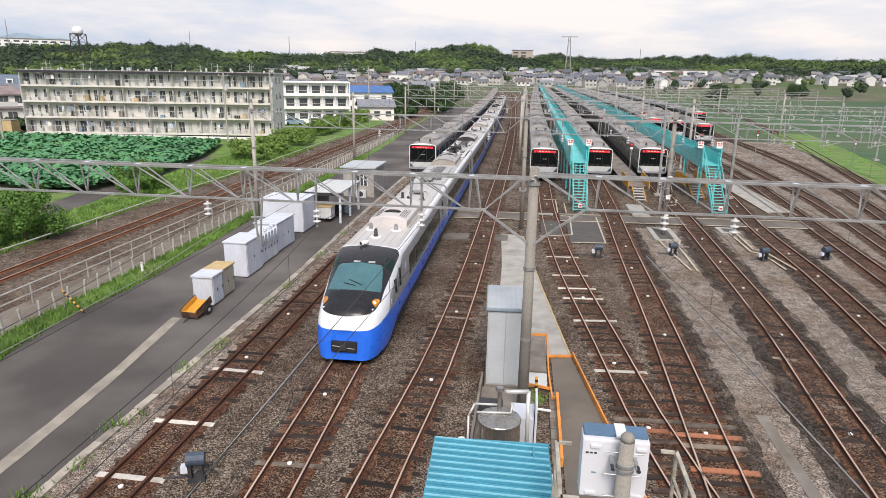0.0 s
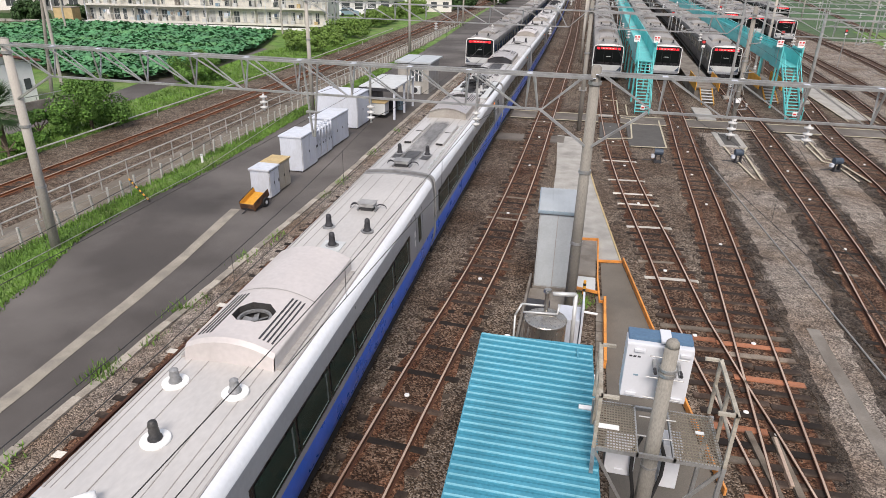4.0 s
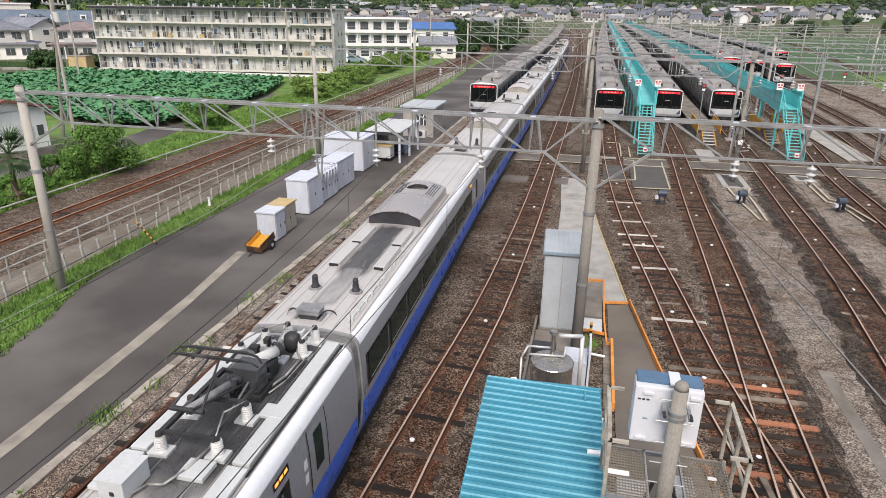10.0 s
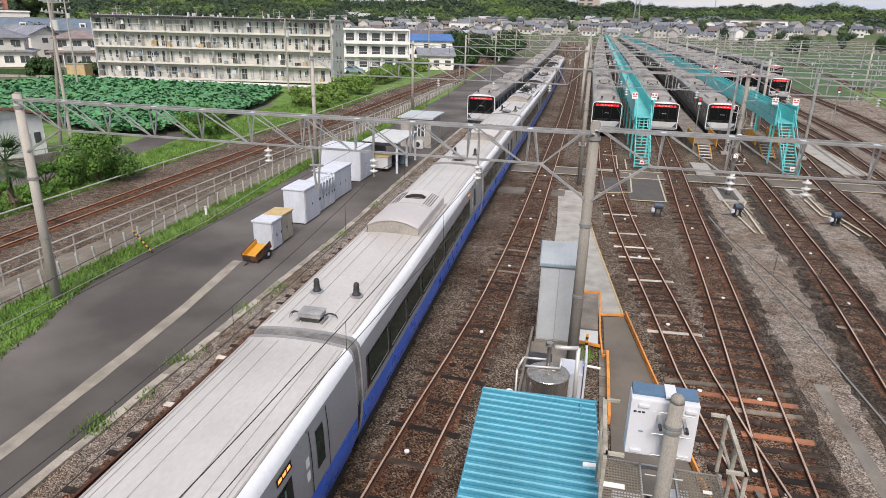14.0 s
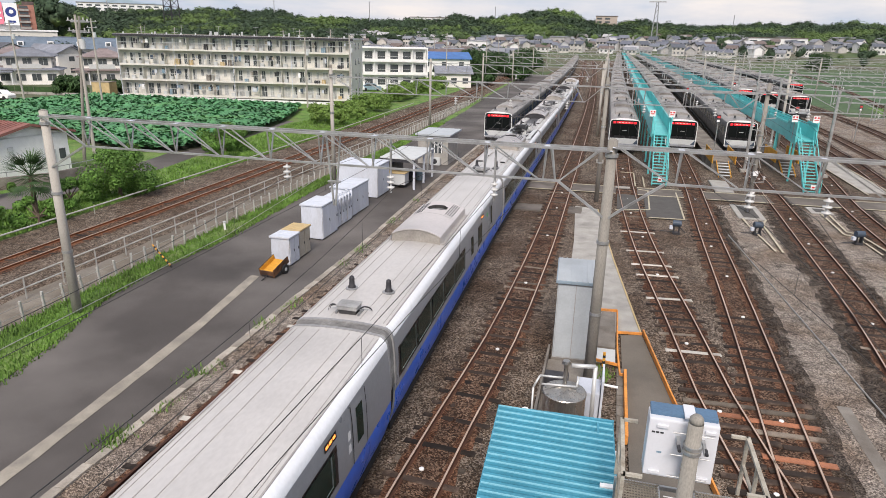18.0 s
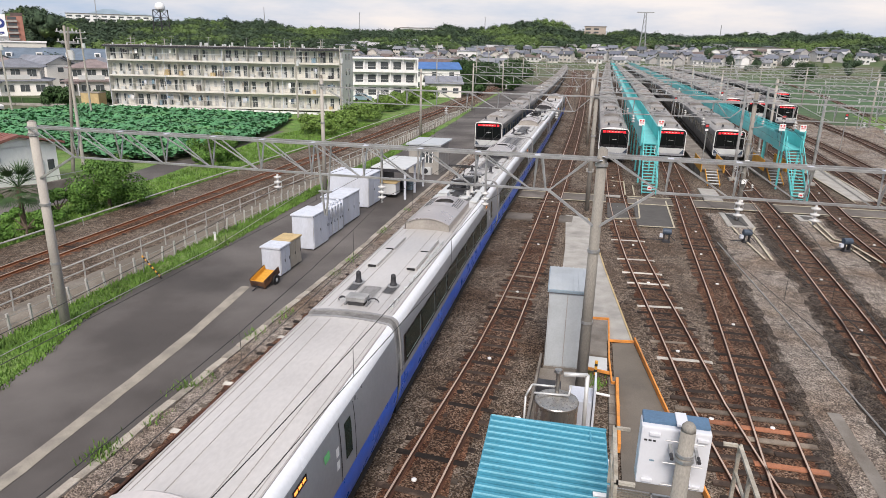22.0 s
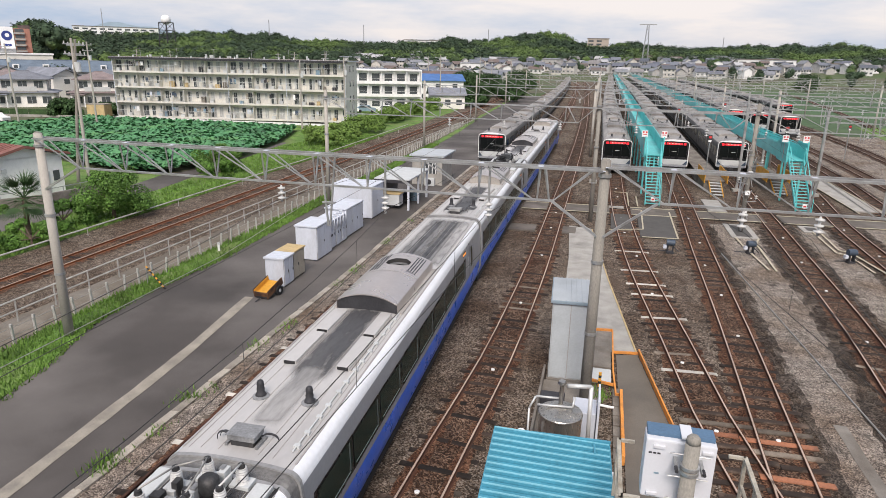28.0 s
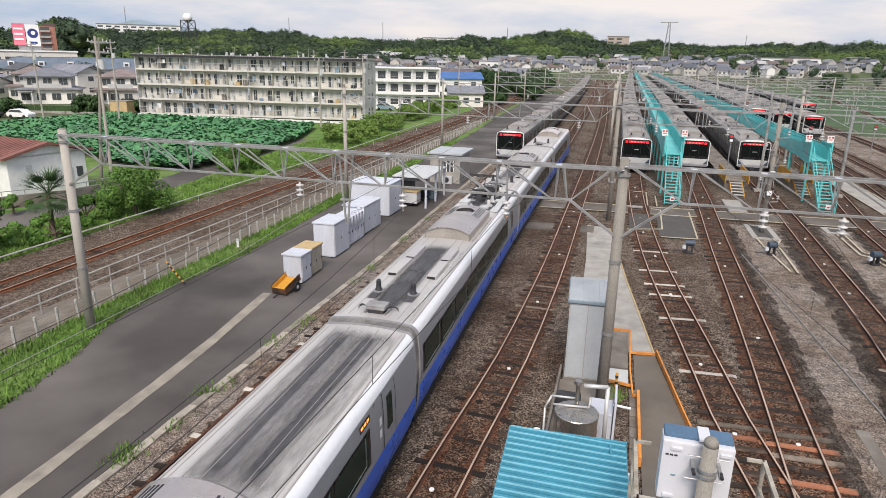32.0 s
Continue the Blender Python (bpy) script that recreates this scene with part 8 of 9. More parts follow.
# ---- apartment block ----
def apartment():
    a, c = Vector((-42.3, 102.9, 0)), Vector((-81.8, 95.9, 0))
    d = (a - c)
    length = d.length
    ang = math.degrees(math.atan2(d.y, d.x))
    root = thing("apartment_block", "four-storey cream apartment block with long balconies", "apartment building", tuple(c), ang)
    H_, dep, fl, back = 10.3, 9.0, 2.5, 0.95
    part("wall", boxm(0, length, back, dep, 0, H_), APT, root, "cream rendered wall")
    for x in (0.0, length - 0.16):
        part("side_fin", boxm(x, x + 0.16, -0.15, back, 0, H_), APT, root)
    part("roof", boxm(-0.35, length + 0.35, -0.35, dep + 0.3, H_, H_ + 0.16), WHITE_BOX, root, "pale flat roof edge")
    part("roof_edge", boxm(-0.4, length + 0.4, -0.42, -0.35, H_ - 0.22, H_ + 0.14), DARK, root, "dark gutter along the roof edge")
    part("roof_top", boxm(-0.2, length + 0.2, 0.0, dep + 0.2, H_ + 0.16, H_ + 0.24), CONC_DIRTY, root)
    part("plinth", boxm(-0.05, length + 0.05, back - 0.04, dep, 0, 0.45), CONC_DIRTY, root)
    nb = 30
    w = length / nb
    r_ = random.Random(12)
    for f in range(4):
        z = 0.6 + f * fl
        slab = part("balcony", boxm(0, length, -0.15, back, z - 0.2, z + 0.04), APT, root, "long cream balcony slab")
        part("handrail", boxm(0, length, -0.15, -0.1, z + 1.04, z + 1.09), FRAME, slab)
        bb = bmesh.new()
        for i in range(int(length / 0.42)):
            box(bb, i * 0.42, i * 0.42 + 0.022, -0.14, -0.12, z, z + 1.05)
        part("balustrade", bb, FRAME, slab, "thin pale balcony railing")["kind"] = "stuff"
        for i in range(nb):
            x = i * w
            if i % 3 == 0 and i:
                part("divider", boxm(x - 0.03, x + 0.03, 0.0, back, z, z + 2.0), APT, slab)
            kind = (i + f) % 3
            ww = w * (0.72, 0.5, 0.34)[kind]
            low = (0.05, 0.1, 0.75)[kind]
            x0_ = x + (w - ww) / 2
            wn_ = part("window", boxm(x0_, x0_ + ww, back - 0.04, back + 0.02, z + low, z + 1.85), FRAME, root)
            for k in (0, 1):
                xa = x0_ + 0.04 + k * (ww - 0.04) / 2
                part("pane", boxm(xa, xa + (ww - 0.12) / 2, back - 0.055, back - 0.03, z + low + 0.06, z + 1.79), WIN if r_.random() < 0.55 else CURTAIN, wn_)
            q = r_.random()
            if q < 0.3:
                xx = x + 0.15
                for k in range(r_.randint(1, 3)):
                    lw, top = r_.uniform(0.2, 0.5), z + r_.uniform(1.5, 1.75)
                    part("laundry", boxm(xx, xx + lw, 0.12, 0.15, top - r_.uniform(0.4, 0.9), top, bev=0.01), r_.choice((WHITE, BLUE_GREY, T_GREY, NAVY_STEEL, PAINT_OLD, WHITE_BOX, DARK)), slab, "hanging washing")
                    xx += lw + 0.06
            elif q < 0.62:
                part("condenser", boxm(x + 0.3, x + 0.95, 0.45, 0.75, z + 0.04, z + 0.58), GREY_BOX, slab, "grey outdoor air-conditioning unit")
            elif q < 0.78:
                part("storage_box", boxm(x + 0.2, x + r_.uniform(0.5, 1.1), 0.2, 0.6, z + 0.04, z + r_.uniform(0.5, 1.1), bev=0.03), r_.choice((BLUE_GREY, DARK, CONC_DIRTY, GREY_BOX, TAN)), slab, "box kept on the balcony")
    for i in range(5):
        xx = i * length / 4 + (0.1 if i == 0 else -0.1)
        part("drainpipe", tubem((xx, -0.2, 0), (xx, -0.2, H_), 0.045, n=8), WHITE_BOX, root)
    for f in range(4):
        for yy_ in (2.9, 5.6):
            part("window", boxm(length - 0.02, length + 0.03, yy_, yy_ + 0.8, 1.2 + f * fl, 2.2 + f * fl), WIN, root)
    for i in range(16):
        x = (i + 0.5) * length / 16
        part("roof_post", boxm(x, x + 0.16, -0.1, 0.1, H_ + 0.16, H_ + 0.5), GREY_BOX, root)
    for i in range(10):
        x, y_ = r_.uniform(1, length - 1), r_.uniform(1, 7)
        part("roof_vent", boxm(x, x + 0.25, y_, y_ + 0.3, H_ + 0.24, H_ + r_.uniform(0.5, 0.9)), GREY_BOX, root)
    for i in range(6):
        x = 3 + i * 6.6
        ae = part("aerial", tubem((x, 4, H_ + 0.2), (x, 4, H_ + 1.7), 0.03, n=5), GALV, root)
        part("aerial_bar", beamp(bmesh.new(), (x - 0.5, 4, H_ + 1.6), (x + 0.5, 4, H_ + 1.6), 0.03, 0.03), GALV, ae)
    return root


apartment()


def low_block():
    root = thing("low_block", "three-storey white apartment block with dark windows", "apartment building", (-53.6, 136.6, 0), 20)
    part("wall", boxm(0, 14.2, 0.8, 10, 0, 8.4), WHITE, root, "white rendered wall")
    part("end_wall", boxm(14.1, 14.35, -0.25, 10.1, 0, 8.7), WHITE, root, "plain white end wall")
    part("roof", boxm(-0.2, 14.4, -0.2, 10.2, 8.4, 8.65), WHITE, root)
    for f in range(3):
        z = 0.3 + f * 2.75
        sl = part("balcony", boxm(0, 14.2, -0.2, 0.8, z - 0.2, z), WHITE, root)
        part("parapet", boxm(0, 14.2, -0.22, -0.12, z - 0.2, z + 0.45), WHITE, sl)
        part("handrail", boxm(0, 14.2, -0.2, -0.16, z + 0.95, z + 1.0), FRAME, sl)
        for i in range(5):
            part("window", boxm(0.5 + i * 2.8, 2.2 + i * 2.8, 0.74, 0.82, z + 0.1, z + 2.0), WIN, root)
            part("divider", boxm(i * 2.8 + 2.55, i * 2.8 + 2.7, -0.1, 0.8, z, z + 2.4), WHITE, sl)
    return root


low_block()


# ---- houses ----
def house(w, d, h, rise, wall, roof_m, label, floors=2):
    root = thing("house", label, "house", group="town houses")
    part("wall", boxm(-w / 2, w / 2, -d / 2, d / 2, -0.2, h), wall, root)
    b = bmesh.new()
    e = 0.5
    prof = [(-d / 2 - e, h - 0.12), (0, h + rise), (d / 2 + e, h - 0.12), (d / 2 + e, h + 0.06), (0, h + rise + 0.2), (-d / 2 - e, h + 0.06)]
    a = [b.verts.new((-w / 2 - e, y, z)) for y, z in prof]
    c = [b.verts.new((w / 2 + e, y, z)) for y, z in prof]
    k = len(prof)
    for i in range(k):
        b.faces.new((a[i], a[(i + 1) % k], c[(i + 1) % k], c[i]))
    b.faces.new((a[0], a[1], a[4], a[5]))
    b.faces.new((a[1], a[2], a[3], a[4]))
    b.faces.new((c[0], c[1], c[4], c[5]))
    b.faces.new((c[1], c[2], c[3], c[4]))
    bmesh.ops.recalc_face_normals(b, faces=b.faces)
    part("roof", b, roof_m, root)
    for s in (-1, 1):
        g_ = bmesh.new()
        vs = [g_.verts.new(p_) for p_ in ((s * w / 2, -d / 2, h - 0.1), (s * w / 2, d / 2, h - 0.1), (s * w / 2, 0, h + rise))]
        g_.faces.new(vs)
        part("gable", g_, wall, root)
    for f in range(floors):
        z = 0.9 + f * 2.7
        for i in range(3):
            x = -w / 2 + w * (i + 0.5) / 3
            part("window", boxm(x - 0.65, x + 0.65, -d / 2 - 0.04, -d / 2 + 0.02, z, z + 1.2), WIN, root)
        part("window", boxm(w / 2 - 0.02, w / 2 + 0.04, -0.7, 0.7, z, z + 1.1), WIN, root)
    return root


HOUSES = [house(9, 7, 5.4, 1.6, HOUSE_WALL, HOUSE_ROOF, "two-storey house with pale walls and a dark tiled roof"),
          house(11, 8, 5.2, 1.9, HOUSE_WALL, HOUSE_RED, "two-storey house with pale walls and a red-brown roof"),
          house(8, 7, 3.1, 1.4, HOUSE_WALL, HOUSE_ROOF, "single-storey house with a dark roof", 1),
          house(14, 9, 5.6, 1.5, WHITE, BLUE_ROOF, "white building with a blue metal roof")]
r = random.Random(31)
spots = []


def put(k, x, y, rz):
    src = HOUSES[k]
    m_ = pose(x, y, 0, 0, 0, rz)
    if src.matrix_basis.translation.length < 0.01:
        src.matrix_basis = m_
    else:
        copy_thing(src, m_)
    spots.append((x, y))


for k, x, y, rz in ((3, -46, 176, 24), (2, -37, 152, 20)):
    put(k, x, y, rz)


def hip_roof(root, w, d, z, rise, m_, e=0.55, name="roof"):
    b = bmesh.new()
    lo = [b.verts.new(p) for p in ((-w / 2 - e, -d / 2 - e, z), (w / 2 + e, -d / 2 - e, z), (w / 2 + e, d / 2 + e, z), (-w / 2 - e, d / 2 + e, z))]
    lo2 = [b.verts.new(v.co - Vector((0, 0, 0.16))) for v in lo]
    k = max(0.4, (w - d) / 2)
    hi = [b.verts.new((-k, 0, z + rise)), b.verts.new((k, 0, z + rise))]
    for f in ((lo[0], lo[1], hi[1], hi[0]), (lo[1], lo[2], hi[1]), (lo[2], lo[3], hi[0], hi[1]), (lo[3], lo[0], hi[0])):
        b.faces.new(f)
    for i in range(4):
        b.faces.new((lo2[i], lo2[(i + 1) % 4], lo[(i + 1) % 4], lo[i]))
    b.faces.new(lo2[::-1])
    bmesh.ops.recalc_face_normals(b, faces=b.faces)
    rf = part(name, b, m_, root)
    part("ridge_tiles", beamp(bmesh.new(), (-k - 0.1, 0, z + rise + 0.03), (k + 0.1, 0, z + rise + 0.03), 0.26, 0.16), m_, rf)
    return rf


def villa(x, y, rz, w, d, roof_m, label, porch=True):
    """Two-storey house: a wider ground floor under a skirt roof and an upper floor under a hipped one."""
    root = thing("house", label, "house", (x, y, 0), rz, group="town houses")
    part("wall", boxm(-w / 2, w / 2, -d / 2, d / 2, -0.1, 2.95), HOUSE_WALL, root)
    hip_roof(root, w, d, 2.95, 0.95, roof_m, 0.7, "skirt_roof")
    uw, ud = w * 0.78, d * 0.82
    part("upper_wall", boxm(-uw / 2, uw / 2, -ud / 2, ud / 2, 2.9, 5.6), HOUSE_WALL, root)
    hip_roof(root, uw, ud, 5.6, 1.5, roof_m, 0.7)
    for z, ww, dd in ((0.7, w, d), (3.75, uw, ud)):
        n = 3 if ww < 10 else 4
        for i in range(n):
            xc = -ww / 2 + ww * (i + 0.5) / n
            wd = part("window", boxm(xc - 0.85, xc + 0.85, -dd / 2 - 0.06, -dd / 2 + 0.02, z, z + 1.45), FRAME, root)
            for k in (-0.8, 0.03):
                part("pane", boxm(xc + k, xc + k + 0.77, -dd / 2 - 0.075, -dd / 2 - 0.04, z + 0.06, z + 1.39), WIN, wd)
        part("window", boxm(ww / 2 - 0.02, ww / 2 + 0.05, -0.6, 0.6, z, z + 1.2), WIN, root)
    bl = part("balcony", boxm(-uw * 0.3, uw * 0.3, -ud / 2 - 1.1, -ud / 2, 3.05, 3.2), CONCRETE, root)
    part("balcony_rail", boxm(-uw * 0.3, uw * 0.3, -ud / 2 - 1.12, -ud / 2 - 1.05, 3.2, 4.1), FRAME, bl)
    if porch:
        part("porch_roof", boxm(-w / 2 + 0.3, -w / 2 + 3.0, -d / 2 - 2.2, -d / 2 + 0.2, 2.45, 2.6, bev=0.03), roof_m, root)
        for px in (-w / 2 + 0.5, -w / 2 + 2.8):
            part("porch_post", boxm(px - 0.08, px + 0.08, -d / 2 - 2.1, -d / 2 - 1.94, 0, 2.45), WHITE, root)
    spots.append((x, y))
    return root


villa(-118.5, 113, 38, 11, 8, HOUSE_ROOF, "white two-storey house with a dark hipped tile roof")
villa(-106.5, 120.5, 34, 10.5, 8, PINK_ROOF, "white two-storey house with a pinkish-brown hipped roof")
villa(-95, 131, 25, 9, 7.5, HOUSE_RED, "pale two-storey house with a brown hipped roof")
villa(-131, 121, 40, 10, 8, PINK_ROOF, "pale two-storey house with a brownish hipped roof", False)
villa(-118, 136, 36, 10, 8, HOUSE_ROOF, "two-storey house with a dark grey hipped roof", False)
long_ = thing("long_house", "long building with a slate-blue roof and small white dormers", "building", (-158, 165, 0), 40)
part("wall", boxm(-24, 24, -6, 6, 0, 5.6), HOUSE_WALL, long_)
part("roof", prism_y(bmesh.new(), [(-24.6, 5.4), (24.6, 5.4), (24.6, 5.6), (0, 5.6), (-24.6, 5.6)], -6.6, -6.5), WHITE, long_)
hip_roof(long_, 48, 12, 5.6, 3.0, SLATE, 0.8, "slate_roof")
for i in range(6):
    dm = part("dormer", boxm(-19.6 + i * 7.4, -18.0 + i * 7.4, -5.2, -3.2, 6.0, 7.5), WHITE, long_, "small white dormer")
    part("dormer_window", boxm(-19.3 + i * 7.4, -18.3 + i * 7.4, -5.25, -5.19, 6.4, 7.2), WIN, dm)
for i in range(12):
    part("window", boxm(-23 + i * 3.9, -21 + i * 3.9, -6.06, -5.98, 2.6, 4.2), WIN, long_)
spots += [(-158 + k * 0.77, 165 + k * 0.64) for k in (-20, -10, 0, 10, 20)]
gd = thing("garden_fence", "low dark garden fence with a pale kerb before the houses", "fence")
for i in range(7):
    p, q = Vector((-112 + i * 3.2, 91.0 + i * 0.85, 0)), Vector((-108.9 + i * 3.2, 91.82 + i * 0.85, 0))
    part("panel", beamp(bmesh.new(), p + Vector((0, 0, 0.75)), q + Vector((0, 0, 0.75)), 0.06, 0.9), LEAF_DARK, gd)
    part("kerb", beamp(bmesh.new(), p + Vector((0.3, -1.6, 0.18)), q + Vector((0.3, -1.6, 0.18)), 0.2, 0.4), CONCRETE, gd)


def town_ok(x, y, near):
    az = math.degrees(math.atan2(x, y))
    if -38 - y * 0.06 < x < 62 and y < 455:
        return False
    if az > -5 and math.hypot(x, y) < (455 if x < 120 else 520):
        return False
    if -92 < x < -28 and y < 168:
        return False
    if az < -33 and math.hypot(x, y) < 172:
        return False
    return not any((x - a) ** 2 + (y - c) ** 2 < near ** 2 for a, c in spots)


tries = 0
while len(spots) < 76 and tries < 6000:
    tries += 1
    az = radians(r.uniform(-54, -6))
    dist = 112 + 150 * r.random()
    x, y = dist * math.sin(az), dist * math.cos(az)
    if town_ok(x, y, 11.5):
        put(r.choice((0, 0, 0, 0, 0, 1, 2, 2)), x, y, r.uniform(-25, 40))


def far_town(n, seed):
    """The rest of the town: small gabled houses joined by material."""
    rr = random.Random(seed)
    wv, wf, rv, rf, gv, gf = [], [], [], [], [], []
    k = tries_ = 0
    while k < n and tries_ < 12000:
        tries_ += 1
        az = radians(rr.uniform(-55, 34))
        dist = 235 + (175 if az < radians(-22) else 390) * rr.random() ** 0.8
        x, y = dist * math.sin(az), dist * math.cos(az)
        if not town_ok(x, y, 9.5):
            continue
        spots.append((x, y))
        k += 1
        w, d, h = rr.uniform(5.5, 9), rr.uniform(4.8, 7), rr.choice((2.8, 3.0, 4.8, 5.2))
        rise, a = rr.uniform(1.2, 2.2), rr.uniform(-0.5, 0.7) + (1.57 if rr.random() < 0.3 else 0)
        if rr.random() < 0.03:
            w, d, h, rise = 14, 8, 7, 0.3
        ca, sa = math.cos(a), math.sin(a)

        lift = max(0.0, (dist - 400) * 0.052)

        def tr(px, py, pz):
            return (x + px * ca - py * sa, y + px * sa + py * ca, pz + lift)
        o = len(wv)
        wv += [tr(px, py, pz) for pz in (-2, h) for px, py in ((-w / 2, -d / 2), (w / 2, -d / 2), (w / 2, d / 2), (-w / 2, d / 2))] + [tr(-w / 2, 0, h + rise), tr(w / 2, 0, h + rise)]
        wf += [(o, o + 1, o + 5, o + 4), (o + 1, o + 2, o + 6, o + 9, o + 5), (o + 2, o + 3, o + 7, o + 6), (o + 3, o, o + 4, o + 8, o + 7)]
        o = len(rv)
        e = 0.6
        rv += [tr(px, py, pz) for px in (-w / 2 - e, w / 2 + e) for py, pz in ((-d / 2 - e, h - 0.2), (0, h + rise + 0.15), (d / 2 + e, h - 0.2))]
        rf += [(o, o + 3, o + 4, o + 1), (o + 1, o + 4, o + 5, o + 2)]
        for f_ in range(1 if h < 4 else 2):
            for i in range(3):
                px, pz = -w / 2 + w * (i + 0.5) / 3, 0.9 + f_ * 2.7
                o = len(gv)
                gv += [tr(px - 0.7, -d / 2 - 0.05, pz), tr(px + 0.7, -d / 2 - 0.05, pz), tr(px + 0.7, -d / 2 - 0.05, pz + 1.2), tr(px - 0.7, -d / 2 - 0.05, pz + 1.2)]
                gf.append((o, o + 1, o + 2, o + 3))
    for nm, lb, V, F, m_ in (("town_walls", "pale walls of the crowded far town", wv, wf, ISLE_WALL), ("town_roofs", "grey, blue and brown roofs of the far town", rv, rf, ISLE_ROOF), ("town_windows", "dark windows of the far town", gv, gf, WIN)):
        me = bpy.data.meshes.new(nm)
        me.from_pydata(V, [], F)
        tagged(link_mesh(nm, me, m_, None), lb, "houses", "", "stuff")


def isle(name, cols):
    m = bpy.data.materials.new(name)
    m.use_nodes = True
    n, l = m.node_tree.nodes, m.node_tree.links
    ge = n.new("ShaderNodeNewGeometry")
    ra = n.new("ShaderNodeValToRGB")
    ra.color_ramp.interpolation = "CONSTANT"
    e = ra.color_ramp.elements
    e[0].color, e[1].position, e[1].color = (*cols[0], 1), 1 / len(cols), (*cols[1], 1)
    for i, c_ in enumerate(cols[2:], 2):
        e.new(i / len(cols)).color = (*c_, 1)
    l.new(ge.outputs["Random Per Island"], ra.inputs[0])
    tx = n.new("ShaderNodeTexNoise")
    tx.inputs["Scale"].default_value = 0.8
    tc = n.new("ShaderNodeTexCoord")
    l.new(tc.outputs["Object"], tx.inputs["Vector"])
    mx = n.new("ShaderNodeMixRGB")
    mx.blend_type, mx.inputs[0].default_value = "OVERLAY", 0.35
    l.new(ra.outputs[0], mx.inputs[1])
    l.new(tx.outputs["Fac"], mx.inputs[2])
    l.new(mx.outputs[0], n["Principled BSDF"].inputs["Base Color"])
    n["Principled BSDF"].inputs["Roughness"].default_value = 0.75
    return m


ISLE_WALL = isle("town_wall", [(0.6, 0.595, 0.58), (0.42, 0.41, 0.39), (0.74, 0.74, 0.73), (0.4, 0.39, 0.385), (0.55, 0.525, 0.48)])
ISLE_ROOF = isle("town_roof", [(0.12, 0.13, 0.16), (0.2, 0.21, 0.23), (0.09, 0.1, 0.12), (0.145, 0.16, 0.19), (0.14, 0.11, 0.1), (0.2, 0.19, 0.19), (0.38, 0.38, 0.39)])
far_town(620, 8)
b = bmesh.new()
loft(b, [[(d_ * math.sin(radians(a_)), d_ * math.cos(radians(a_)), z_) for d_, z_ in ((400, -0.07), (620, 11.2), (700, 14.5))] for a_ in [-60 + 2 * i for i in range(53)]])
solid("town_slope", b, EARTH, "gently rising ground under the far town", "ground", kind="structure")


# ---- woods on the hills ----
def leafy(name, label, P, per, size, m_, seed, category="trees"):
    """Crowns of loose leaf sprays: P holds rows of x, y, z, radius across, radius up."""
    rr = np.random.RandomState(seed)
    P = np.repeat(np.array(P, float), per, axis=0)
    n = len(P)
    d = rr.normal(size=(n, 3))
    d /= np.linalg.norm(d, axis=1)[:, None]
    d[:, 2] = np.where(d[:, 2] < -0.35, -d[:, 2], d[:, 2])
    lump = 0.72 + 0.28 * np.sin(d[:, 0] * 5 + P[:, 0]) * np.sin(d[:, 1] * 5 + P[:, 1]) + 0.2 * rr.rand(n)
    c = P[:, :3] + d * np.stack([P[:, 3], P[:, 3], P[:, 4]], 1) * lump[:, None]
    nr = d + 0.35 * rr.normal(size=(n, 3)) + np.array([0, 0, 0.8])
    nr /= np.linalg.norm(nr, axis=1)[:, None]
    u = rr.normal(size=(n, 3))
    u -= nr * (u * nr).sum(1)[:, None]
    u /= np.linalg.norm(u, axis=1)[:, None]
    v = np.cross(nr, u)
    s = (size * P[:, 3] * rr.uniform(0.6, 1.3, n))[:, None]
    V = np.stack([c - u * s * 0.5, c + v * s * 0.42 + nr * s * 0.12, c + u * s * 0.5, c - v * s * 0.42 + nr * s * 0.1], 1).reshape(-1, 3)
    me = bpy.data.meshes.new(name)
    me.from_pydata(V.tolist(), [], np.arange(4 * n).reshape(-1, 4).tolist())
    return tagged(link_mesh(name, me, m_, None), label, category, "", "stuff")


def clump_cloud(name, label, pts, m_, seed, category="trees"):
    rr = random.Random(seed)
    base = bmesh.new()
    bmesh.ops.create_icosphere(base, subdivisions=1, radius=1.0)
    vs0, fs0 = [v.co.copy() for v in base.verts], [[v.index for v in f.verts] for f in base.faces]
    base.free()
    V, F = [], []
    for x, y, z, sx, sz in pts:
        o = len(V)
        for v in vs0:
            k = 0.8 * rr.uniform(0.8, 1.05)
            V.append((x + v.x * sx * k, y + v.y * sx * k, z + v.z * sz * k))
        F += [[o + i for i in f] for f in fs0]
    me = bpy.data.meshes.new(name)
    me.from_pydata(V, [], F)
    return tagged(link_mesh(name, me, m_, None, smooth=True), label, category, "", "stuff")


def ridge_el(az):
    """Height of the wooded skyline, in degrees above eye level, by bearing."""
    return float(np.interp(az, [-60, -47.6, -46.8, -45.8, -44.4, -43.4, -41, -37, -34.3, -32.4, -31.5, -30.6, -29.3, -27.7, -26.4, -24, -20.7, -14.5, -13.3, -12, -10.7, -8.5, -5.4, -3.6, -2.4, 0, 1.9, 4.4, 6, 8.6, 10.6, 12.6, 13.5, 14.5, 16.8, 19.3, 40],
                           [1.6, 1.44, 1.66, 2.32, 2.3, 1.77, 1.6, 1.69, 1.98, 1.83, 1.99, 1.73, 1.99, 1.93, 1.52, 1.57, 1.43, 1.62, 2.1, 1.73, 1.76, 2.14, 2.6, 2.33, 1.7, 1.55, 1.8, 1.5, 1.35, 1.45, 1.7, 1.55, 1.8, 1.5, 1.85, 1.4, 1.4]))


